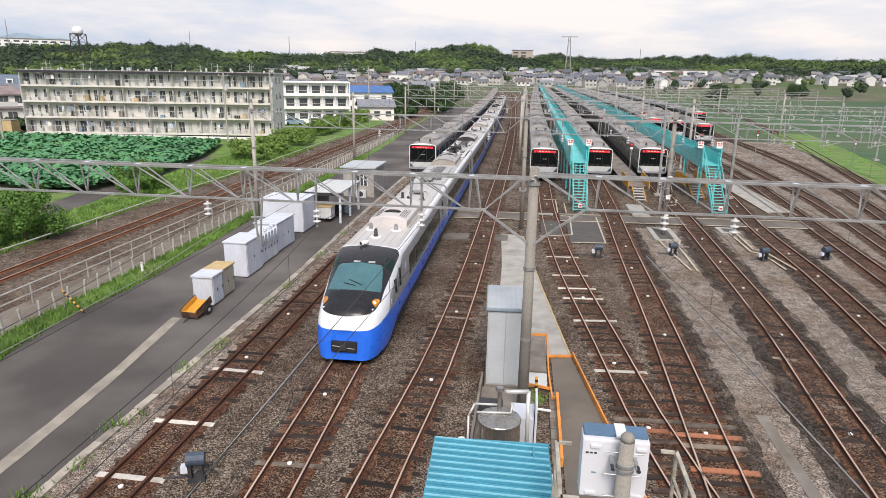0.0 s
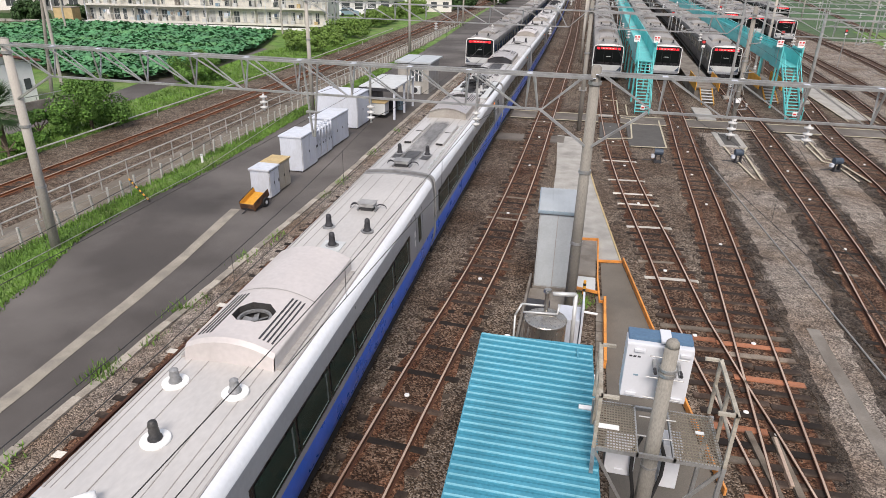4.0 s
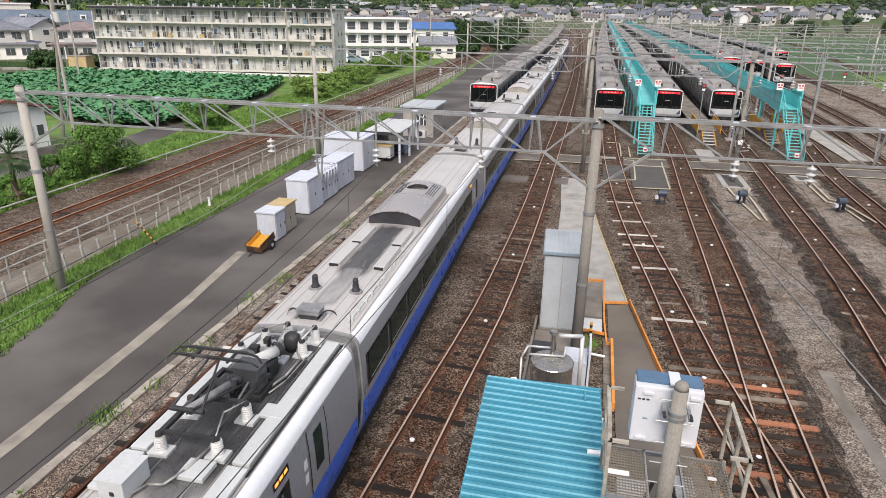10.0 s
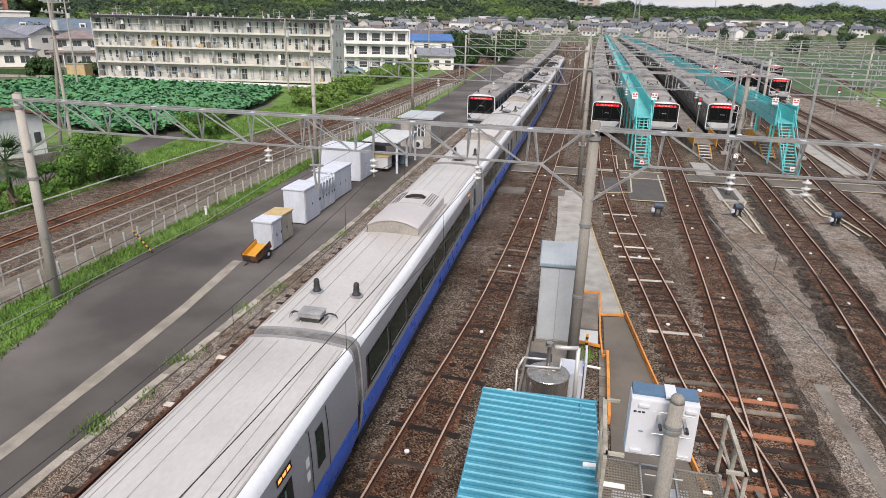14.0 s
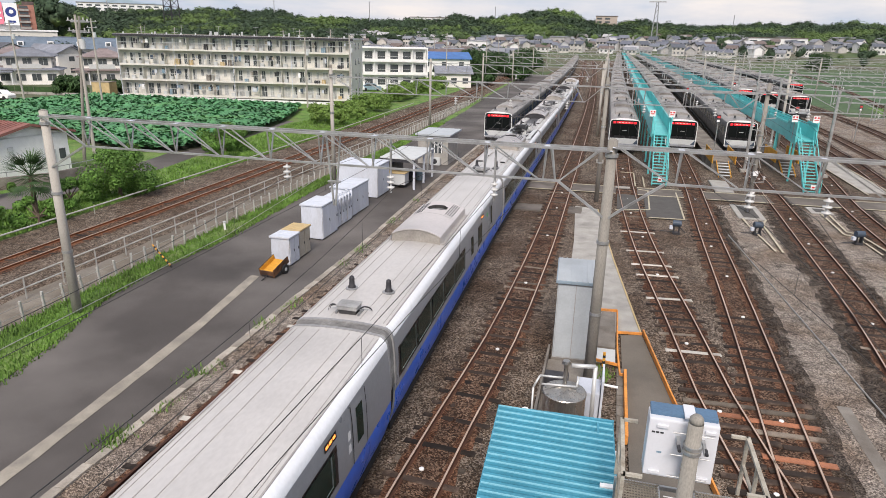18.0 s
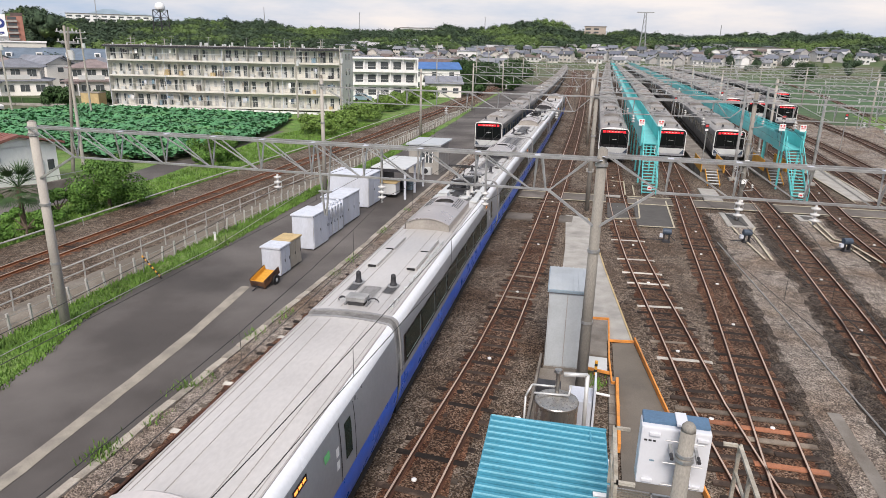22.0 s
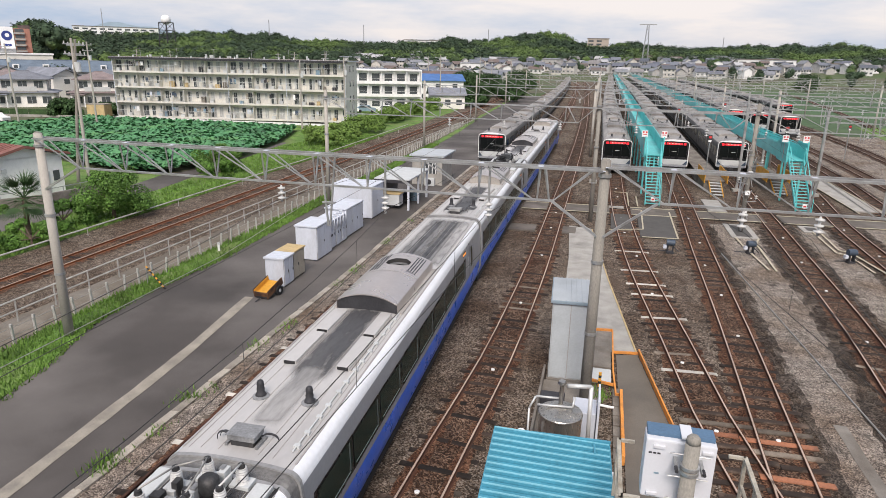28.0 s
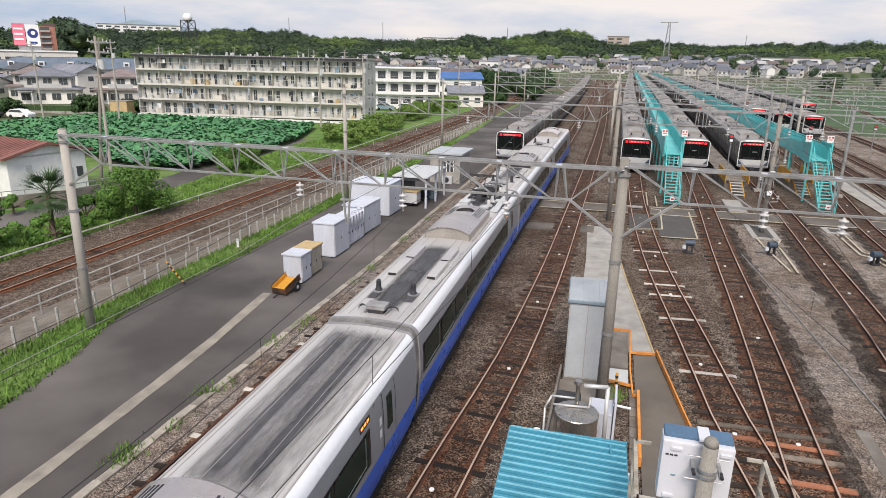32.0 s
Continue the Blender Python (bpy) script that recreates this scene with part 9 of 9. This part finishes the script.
pts = []
r = random.Random(77)
for i in range(4900):
    az = r.uniform(-58, 44)
    q = r.random() ** 0.7
    near_ = float(np.interp(az, [-45, -25, -5, 10], [420, 440, 545, 580]))
    dist = near_ + (730 - near_) * q
    big = 0.5 + 0.5 * noise.noise(Vector((az * 0.5, dist * 0.004, 1.0)))
    s_ = r.uniform(2.2, 4.2) + 2.6 * big
    top = 10.96 + dist * math.tan(radians(ridge_el(az) + 0.12 - 0.1 * r.random()))
    foot = 10.96 + dist * math.tan(radians(float(np.interp(az, [-45, -20, 0, 15], [-0.2, 0.0, 0.5, 0.6]))))
    z = foot + (top - foot) * (0.1 + 0.9 * q) - s_ * r.uniform(0.9, 1.3)
    pts.append((dist * math.sin(radians(az)), dist * math.cos(radians(az)), max(2.0, z), s_, s_ * r.uniform(0.8, 1.1)))
for i in range(420):
    az = r.uniform(-57, 40)
    dist = r.uniform(215, 560)
    x, y = dist * math.sin(radians(az)), dist * math.cos(radians(az))
    if -36 - y * 0.06 < x < 70 and y < 460 or (az > 3 and dist < 400):
        continue
    s_ = r.uniform(1.6, 3.4)
    for k in range(2):
        pts.append((x + r.uniform(-2, 2), y + r.uniform(-2, 2), max(0, (dist - 400) * 0.052) + s_ * r.uniform(0.8, 1.5), s_ * r.uniform(0.7, 1), s_ * r.uniform(0.8, 1.2)))
for i in range(34):
    az = r.uniform(-45.3, -42.4)
    dist = r.uniform(430, 480)
    s_ = r.uniform(3.5, 5.5)
    z = 10.96 + dist * math.tan(radians(ridge_el(az) * r.uniform(0.55, 1.0))) - s_
    pts.append((dist * math.sin(radians(az)), dist * math.cos(radians(az)), z, s_, s_ * 1.1))
clump_cloud("woods_shade", "dense shaded inside of the woods", pts, WOODS, 5)
leafy("far_woods", "dense dark green woods on the low hills", pts, 70, 0.34, WOODS, 6)
b = bmesh.new()
azs = [-58 + i for i in range(103)]
loft(b, [[(d_ * math.sin(radians(a_)), d_ * math.cos(radians(a_)), (-1 if k == 0 else (10.96 + d_ * math.tan(radians(ridge_el(a_) - 0.2))) * f_ - 7 * f_)) for k, (d_, f_) in enumerate(((560, 0), (640, 0.5), (720, 0.85), (800, 0.8)))] for a_ in azs])
solid("wooded_hill", b, WOODS, "low wooded hills behind the town", "hill", kind="structure")
# mountain sheet on the horizon, its haze painted in by the material
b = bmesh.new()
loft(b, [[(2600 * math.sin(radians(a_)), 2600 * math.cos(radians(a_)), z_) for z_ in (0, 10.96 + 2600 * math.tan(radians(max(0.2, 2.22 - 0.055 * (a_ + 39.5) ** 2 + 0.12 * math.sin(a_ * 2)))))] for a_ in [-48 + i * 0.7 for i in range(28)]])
solid("distant_mountain", b, HILL_HAZE, "mountain on the horizon with haze painted into its blue colour", "hill", kind="structure")

# ---- plants ----
def leaf_mesh(name, centres, size, seed, lift=0.4):
    """Loose leaves as bent quads round the given clump centres (x, y, z, radius, count)."""
    rr = np.random.RandomState(seed)
    V, F = [], []
    for x, y, z, rad, cnt in centres:
        d = rr.normal(size=(cnt, 3))
        d /= np.linalg.norm(d, axis=1)[:, None]
        rr_ = rad * (0.55 + 0.45 * rr.rand(cnt)) ** 0.7
        c = d * rr_[:, None] * np.array([1, 1, 0.85]) + np.array([x, y, z])
        for k in range(cnt):
            u = rr.normal(size=3)
            nrm = d[k] + np.array([0, 0, lift]) + 0.5 * rr.normal(size=3)
            nrm /= np.linalg.norm(nrm)
            u = u - nrm * (u @ nrm)
            u /= np.linalg.norm(u)
            v = np.cross(nrm, u)
            s = size * rr.uniform(0.6, 1.4)
            o = len(V)
            V += [c[k] - u * s * 0.5, c[k] + v * s * 0.32 + nrm * s * 0.08, c[k] + u * s * 0.5, c[k] - v * s * 0.32 + nrm * s * 0.08]
            F.append((o, o + 1, o + 2, o + 3))
    me = bpy.data.meshes.new(name)
    me.from_pydata([tuple(p) for p in V], [], F)
    return me


def shrub(x, y, w, h, label, m_=None, seed=1, leaf=0.16, cnt=260, cat="bush", trunk=True, name="bush"):
    rr = random.Random(seed)
    root = thing(name, label, cat, (x, y, 0))
    cs = []
    n = max(6, int(w * h * 1.6))
    for i in range(n):
        a, q = rr.uniform(0, 2 * math.pi), rr.random() ** 0.5
        z = h * rr.uniform(0.25, 0.85)
        k = 1.0 - 0.55 * max(0, z / h - 0.45)
        cs.append((math.cos(a) * q * w * 0.5 * k, math.sin(a) * q * w * 0.5 * k, z, rr.uniform(0.22, 0.38) * min(w, h) * 0.8, cnt))
    link_mesh("crown", leaf_mesh("crown", cs, leaf, seed), m_ or LEAF, root)
    if trunk:
        b = bmesh.new()
        tube(b, (0, 0, -0.1), (0.05, 0.05, h * 0.45), 0.05 * h ** 0.7 + 0.03, 0.04, 8)
        for c in cs[:6]:
            tube(b, (0.03, 0.03, h * 0.3), (c[0] * 0.7, c[1] * 0.7, c[2]), 0.05, 0.015, 6)
        part("trunk", b, BARK, root)
    return root


for i, (x, y, w, h) in enumerate(((-32.4, 36.4, 4.6, 3.4), (-33.4, 33.0, 3.0, 1.8), (-36.0, 55.0, 4.4, 2.6), (-34.5, 52.0, 3.2, 2.0), (-31.8, 29.0, 2.4, 1.6), (-33.0, 26.0, 3.4, 1.8), (-35.5, 27.0, 3.0, 2.6), (-40, 33.5, 2.5, 1.3))):
    shrub(x, y, w, h, "dense dark green bush beside the main line", LEAF_DARK if i == 6 else LEAF, 20 + i, 0.17, 420)
for i in range(26):
    y = 76 + i * 3.4
    q = random.Random(i)
    shrub(-35.2 - 0.06 * (y - 80) + q.uniform(-1.6, 1.2), y, q.uniform(3.6, 5.6), q.uniform(1.5, 3.0), "rank bright green scrub along the main line", SCRUB, 60 + i, 0.3, 110, trunk=False)
for i, (x, y, w, h) in enumerate(((-66, 168, 7, 6), (-40, 190, 8, 8), (-30, 235, 9, 8), (-93, 96, 5, 3.2), (-88, 100, 4, 2.5), (88, 330, 9, 8), (150, 400, 10, 8), (-26, 182, 6, 5), (-34, 158, 5, 4.5), (-30, 160, 5, 5.5), (-41, 160, 4, 3.5), (-28, 198, 7, 6), (-36, 205, 8, 7), (-52, 150, 4, 3), (-100, 86, 5, 3))):
    shrub(x, y, w, h, "broad dark green tree among the houses", LEAF_DARK, 90 + i, 0.5, 110, "tree", name="tree")


def palm(x, y):
    root = thing("palm", "small fan palm with a shaggy trunk", "palm tree", (x, y, 0))
    part("trunk", tubem((0, 0, -0.1), (0.05, 0, 2.5), 0.16, 0.12, 10), BARK, root)
    rr = random.Random(5)
    for i in range(46):
        a, el = rr.uniform(0, 2 * math.pi), rr.uniform(-0.8, 1.2)
        b = bmesh.new()
        d = Vector((math.cos(a) * math.cos(el), math.sin(a) * math.cos(el), math.sin(el)))
        base = Vector((0.05, 0, 2.5))
        c = base + d * 0.95
        tube(b, base, c, 0.015, n=5)
        side = d.cross(Vector((0, 0, 1))).normalized()
        for k in range(-5, 6):
            e = c + (d * math.cos(k * 0.26) + side * math.sin(k * 0.26)) * 1.0 - Vector((0, 0, 0.1 + 0.02 * abs(k)))
            w = side * 0.05
            b.faces.new([b.verts.new(p) for p in (c - w, c + w, e)])
        part("frond", b, LEAF_DARK, root)
    return root


palm(-33.6, 30.6)


def blades(name, label, spots_, m_, seed, hgt=(0.15, 0.45), wid=0.035):
    rr = np.random.RandomState(seed)
    V, F = [], []
    for x, y, z in spots_:
        a = rr.uniform(0, 2 * math.pi)
        h = rr.uniform(*hgt)
        lean = rr.normal(scale=0.35, size=2) * h
        dx, dy = math.cos(a) * wid, math.sin(a) * wid
        o = len(V)
        V += [(x - dx, y - dy, z), (x + dx, y + dy, z), (x + lean[0], y + lean[1], z + h)]
        F.append((o, o + 1, o + 2))
    me = bpy.data.meshes.new(name)
    me.from_pydata(V, [], F)
    return tagged(link_mesh(name, me, m_, None), label, "grass", "", "stuff")


rr = np.random.RandomState(7)
sp = []
for i in range(20000):
    y = 9 + 75 * rr.rand() ** 1.5
    a, c = GR_L.at(y), EDGE_L.at(y)
    sp.append((a + (c - a + 0.15) * rr.rand(), y, 0.04))
blades("verge_grass", "uneven bright green grass of the verge", sp, BLADE, 1, (0.08, 0.3))
sp = []
for i in range(22000):
    y = 16 + 75 * rr.rand() ** 1.3
    sp.append((-31.4 - 8 * rr.rand() ** 1.4, y, -0.02))
LANE = Line([(-38.5, 26), (-37.8, 46), (-40, 62), (-42.5, 78)])
sp = [p for p in sp if p[1] < 24 or abs(p[0] - LANE.at(p[1])) > 2.0]
blades("meadow_grass", "rough bright grass beyond the main line", sp, BLADE, 2, (0.08, 0.3), 0.06)
sp = []
for i in range(1700):
    y = 8 + 34 * rr.rand()
    sp.append((EDGE_R.at(y) + 0.2 + 0.5 * rr.rand() ** 2 if rr.rand() < 0.7 else EDGE_L.at(y) + 0.3 * rr.rand(), y, 0.05))
sp = [p for p in sp if math.sin(p[1] * 0.9) + math.sin(p[1] * 2.3) > 0.7]
for cx, cy, n in ((-12.6, 12.6, 200), (-12.65, 16.4, 70), (-12.6, 20.5, 60), (0.6, 20.4, 120)):
    for i in range(n):
        sp.append((cx + rr.normal(scale=0.2), cy + rr.normal(scale=0.3), 0.04))
blades("weeds", "scattered green weeds along the kerb", sp, BLADE, 3, (0.08, 0.26), 0.025)


# broad-leaved crop
def inside(p, poly):
    c = False
    for (x0, y0), (x1, y1) in zip(poly, poly[1:] + poly[:1]):
        if (y0 > p[1]) != (y1 > p[1]) and p[0] < (x1 - x0) * (p[1] - y0) / (y1 - y0) + x0:
            c = not c
    return c


FIELD = [(-87, 69), (-73, 61.5), (-58, 57), (-45, 51), (-39.5, 52.5), (-38.6, 62), (-41.5, 78), (-46, 91.5), (-84, 91.5)]
b = bmesh.new()
sheet(b, FIELD, 0.03)
solid("crop_bed", b, EARTH, "dark soil under the broad-leaved crop", "field", kind="structure")
V, F = [], []
for i in range(38000):
    x, y = -87 + 49 * rr.rand(), 51 + 41 * rr.rand()
    if not inside((x, y), FIELD):
        continue
    z, s = rr.uniform(0.5, 0.95), rr.uniform(0.16, 0.36)
    t = rr.normal(scale=0.35, size=2)
    a0 = rr.uniform(0, 6.28)
    o = len(V)
    V.append((x, y, z + 0.03))
    for k in range(6):
        a = a0 + k * 1.047
        dx, dy = math.cos(a) * s, math.sin(a) * s
        V.append((x + dx, y + dy, z + t[0] * dx + t[1] * dy + (0.1 if k % 2 else 0.02) * s))
    F += [(o, o + 1 + k, o + 1 + (k + 1) % 6) for k in range(6)]
me = bpy.data.meshes.new("taro_field")
me.from_pydata(V, [], F)
tagged(link_mesh("taro_field", me, TARO, None), "dense field of broad dark green leaves", "crop", "", "stuff")

# ---- near side of the town ----
hs = house(12.0, 6.1, 3.3, 0.72, WHITE, HUT_RED, "white-walled low house with a red-brown ribbed roof", 0)
for y_ in (2.2,):
    part("window", boxm(5.98, 6.05, y_, y_ + 0.5, 1.2, 2.0), WIN, hs)
hs.matrix_basis = pose(-48.15, 40.15, 0, 0, 0, -11)
for k in range(26):
    yy_ = -5.75 + k * 0.46
    part("roof_batten", beamp(bmesh.new(), (yy_, -3.5, 3.39), (yy_, 0, 4.24), 0.06, 0.04), HUT_RED, hs)
part("door", boxm(5.98, 6.05, 1.2, 1.9, 0.0, 2.0), GREY_BOX, hs, "pale side door")
part("vent", boxm(5.98, 6.12, -1.7, -1.35, 2.3, 2.6), GREY_BOX, hs, "small grey vent hood")
gr = thing("guard_rail", "low white guard rail before the apartment block", "guard rail")
for i in range(10):
    a, c = Vector((-86 + i * 4.5, 92.6 + i * 0.35, 0)), Vector((-81.7 + i * 4.5, 92.95 + i * 0.35, 0))
    part("beam", beamp(bmesh.new(), a + Vector((0, 0, 0.6)), c + Vector((0, 0, 0.6)), 0.08, 0.35), WHITE, gr)
    part("post", tubem(a, a + Vector((0, 0, 0.7)), 0.06, n=8), GALV, gr)
tk = thing("storage_tank", "pale yellow box tank beside the apartment block", "tank", (-86.5, 97, 0), 10)
part("body", boxm(-1.6, 1.6, -1.2, 1.2, 0, 2.3, bev=0.1), TAN, tk)
part("lid", boxm(-1.65, 1.65, -1.25, 1.25, 2.3, 2.42), PAINT_OLD, tk)


def utility_pole(x, y, h, lean=0.0, steel=False):
    root = thing("utility_pole", "slim grey utility pole with crossarms", "utility pole", (x, y, 0), group="utility poles")
    part("shaft", tubem((0, 0, -0.2), (lean, 0, h), 0.15, 0.1, 10), POLE_DARK if lean > 1 else POLE, root)
    for i, z in enumerate((h - 0.5, h - 1.3)):
        part("crossarm", boxm(lean - 0.9, lean + 0.9, -0.05, 0.05, z, z + 0.09), GALV, root)
        for k in (-0.75, 0.75) if y < 110 else ():
            part("insulator", tubem((lean + k, 0, z + 0.09), (lean + k, 0, z + 0.28), 0.05, n=8), PORCELAIN, root)
    part("transformer", tubem((lean * 0.8 + 0.3, 0, h - 2.6), (lean * 0.8 + 0.3, 0, h - 1.9), 0.22, n=12), GREY_BOX, root)
    return root


UP = [(-43.4, 46.4, 12.1, 0.1), (-44.6, 46.4, 12.0, 1.7), (-73.7, 81.8, 12.5, 0), (-84.0, 78.0, 12.0, -0.3), (-46.2, 94.0, 10.5, 0), (-41, 99, 11, 0), (-58, 130, 12, 0), (-38, 150, 12, 0), (-34, 178, 12, 0), (-70, 140, 12, 0), (-100, 125, 12, 0), (-110, 150, 12, 0), (-30, 210, 12, 0), (-90, 170, 12, 0),
      (-60, 220, 12, 0), (-45, 260, 12, 0), (-20, 330, 12, 0), (60, 330, 12, 0), (90, 350, 12, 0)]
for x, y, h, ln in UP:
    utility_pole(x, y, h, ln)

# landmarks on the skyline
sg = thing("sign_tower", "pink and white advertising boards on a rooftop frame", "sign", (-292.6, 272.8, 0), 45)
part("frame", boxm(-7, 3, 1, 2, 0, 14), GALV, sg)
part("pink_board", boxm(-8.5, -3.2, 0, 0.6, 12.6, 23), mat("pink_board", (0.75, 0.2, 0.27), 0.5, var=0.05), sg, "pink board with pale bars")
part("white_board", boxm(-2.9, 3.0, 0, 0.6, 12.2, 22.6), WHITE, sg, "white board with a dark blue round mark")
for z in (20, 17.5, 15):
    part("pale_bar", boxm(-8, -4, -0.1, 0, z, z + 0.9), WHITE, sg)
NAVY = mat("navy_paint", (0.03, 0.05, 0.2), 0.5, var=0.05)
part("blue_mark", tubem((0.1, -0.1, 18.4), (0.1, 0, 18.4), 2.3, n=28), NAVY, sg)
part("white_core", tubem((0.25, -0.2, 18.6), (0.25, -0.1, 18.6), 0.95, n=24), WHITE, sg)
part("blue_bar", boxm(-1.6, 1.6, -0.1, 0, 13.4, 14.4), NAVY, sg)
bt = thing("brick_tower", "red-brown apartment tower with balconies", "apartment building", (-302.4, 291.6, 0), 45)
part("wall", boxm(-3.6, 3.6, 0, 12, 0, 22.5), mat("pinkish_brick", (0.36, 0.17, 0.125), 0.85, var=0.12, scale=0.4, fine=3), bt)
part("stair_tower", boxm(-1.6, 3.8, 1, 12, 22.5, 24.2), HOUSE_RED, bt)
for f in range(7):
    part("balcony", boxm(-3.7, 1.2, -1, 0, 1.6 + f * 3.0, 2.5 + f * 3.0), CONCRETE, bt)
    part("window", boxm(-3.2, 0.9, -0.1, 0.0, 2.7 + f * 3.0, 4.2 + f * 3.0), WIN, bt)
shp = thing("flat_shop", "long low cream shop building with a flat roof", "shop", (-281, 270.5, 0), 46)
part("wall", boxm(-30, 12, 0, 20, 0, 9.5), APT, shp)
part("roof", boxm(-30.5, 12.5, -0.5, 20.5, 9.5, 10.2), WHITE, shp)
for i in range(9):
    part("window", boxm(-28 + i * 4.4, -25.5 + i * 4.4, -0.1, 0, 5.5, 7), WIN, shp)
wt = thing("water_tower", "white ball tank on a dark lattice tower", "water tower", (-355.5, 483.4, 0))
for a in range(4):
    c, s_ = math.cos(a * math.pi / 2 + 0.6), math.sin(a * math.pi / 2 + 0.6)
    part("leg", tubem((c * 7, s_ * 7, 0), (c * 5.5, s_ * 5.5, 36), 0.4, n=6), DARK, wt)
    for z in (12, 18, 24, 30, 36):
        c2, s2 = math.cos((a + 1) * math.pi / 2 + 0.6), math.sin((a + 1) * math.pi / 2 + 0.6)
        k = 7 - 1.5 * z / 36
        part("tie", tubem((c * k, s_ * k, z), (c2 * k, s2 * k, z), 0.25, n=6), DARK, wt)
        part("brace", tubem((c * k, s_ * k, z - 6), (c2 * k, s2 * k, z), 0.2, n=6), DARK, wt)
b = bmesh.new()
bmesh.ops.create_icosphere(b, subdivisions=3, radius=3.9)
bmesh.ops.translate(b, vec=(0, 0, 38), verts=b.verts)
part("ball", b, WHITE, wt, "white round tank", smooth=True)
py = thing("lattice_mast", "slender grey lattice mast with a crossbar", "mast", (27.6, 559.3, 0))
for sx, sy in ((-1, -1), (1, -1), (1, 1), (-1, 1)):
    part("leg", tubem((sx * 3, sy * 3, 0), (sx * 0.6, sy * 0.6, 41), 0.35, n=6), GALV, py)
part("crossbar", boxm(-6.5, 6.5, -0.4, 0.4, 40.6, 41.3), GALV, py)
for i in range(10):
    k = 3 - 2.4 * i / 10
    part("lacing", tubem((-k, -k, i * 4), (k, -k, i * 4 + 4), 0.18, n=5), GALV, py)
for x, y, w, h, d in ((-512, 613, 82, 37.5, 12), (-400, 740, 30, 33, 10), (-12.7, 700, 21, 34.5, 12), (-195, 690, 40, 30.5, 10), (116, 550, 40, 15.6, 14), (148, 548, 46, 13.6, 14), (214, 600, 70, 18.5, 14)):
    bd = thing("hill_building", "long pale building among the far trees", "building", (x, y, 0), -math.degrees(math.atan2(x, y)))
    part("wall", boxm(-w / 2, w / 2, 0, d, 0, h), mat("tan_wall", (0.42, 0.36, 0.31), 0.85, var=0.1) if w == 21 else WHITE, bd)
    part("roof", boxm(-w / 2 - 0.5, w / 2 + 0.5, -0.5, d + 0.5, h, h + 0.6), CONC_DIRTY, bd)
    for i in range(int(w / 8)):
        for f in range(2):
            part("window", boxm(-w / 2 + 1 + i * 8, -w / 2 + 6 + i * 8, -0.1, 0, h - 3 - f * 3.2, h - 1.4 - f * 3.2), WIN, bd)
for x, y, h in ((-457, 530, 50), (-334, 615, 46), (-248, 654, 44), (105, 692, 37), (-124, 689, 42)):
    am = thing("radio_mast", "thin pale radio mast on the hill", "mast", (x, y, 0))
    part("shaft", tubem((0, 0, 0), (0, 0, h), 0.6, 0.3, n=6), GALV, am)


# ---- parked cars by the apartments ----
def car(x, y, rz, m_, label):
    root = thing("parked_car", label, "car", (x, y, 0), rz, group="parked cars")
    b = prism_y(bmesh.new(), [(-2.0, 0.3), (2.0, 0.3), (2.05, 0.7), (1.9, 0.9), (1.2, 0.98), (0.6, 1.45), (-1.1, 1.48), (-1.8, 1.0), (-2.05, 0.9)], -0.82, 0.82)
    part("body", b, m_, root)
    part("glass", prism_y(bmesh.new(), [(1.08, 1.0), (0.55, 1.4), (-1.05, 1.42), (-1.6, 1.02)], -0.835, 0.835), WIN, root)
    for px in (-1.25, 1.25):
        for s in (-1, 1):
            part("wheel", tubem((px, s * 0.72, 0.31), (px, s * 0.85, 0.31), 0.31, n=14), BLACK, root)


for x, y, rz, m_, lb in ((-52, 128, 20, WHITE, "small white car parked by the block"), (-49, 130, 20, BLUE_GREY, "blue-grey car parked by the block"), (-95, 84, 5, WHITE, "white car parked beside the road"), (-100, 82.5, 5, DARK, "dark car parked beside the road"), (-45, 132, 20, WHITE, "white car parked beside the road")):
    car(x, y, rz, m_, lb)


def motions():
    line = TRACKS["T2"]
    for i, car in enumerate(CARS):
        rows = []
        for t, j in JOINT:
            y = j - 0.12 + (i - 0.5) * CAR
            a, b_ = line.at(y - 6.9), line.at(y + 6.9)
            rows.append((t, pose((a + b_) / 2, y, 0, 0, 0, math.degrees(math.atan2(-(b_ - a), 13.8)))))
        walk(car, rows)


motions()
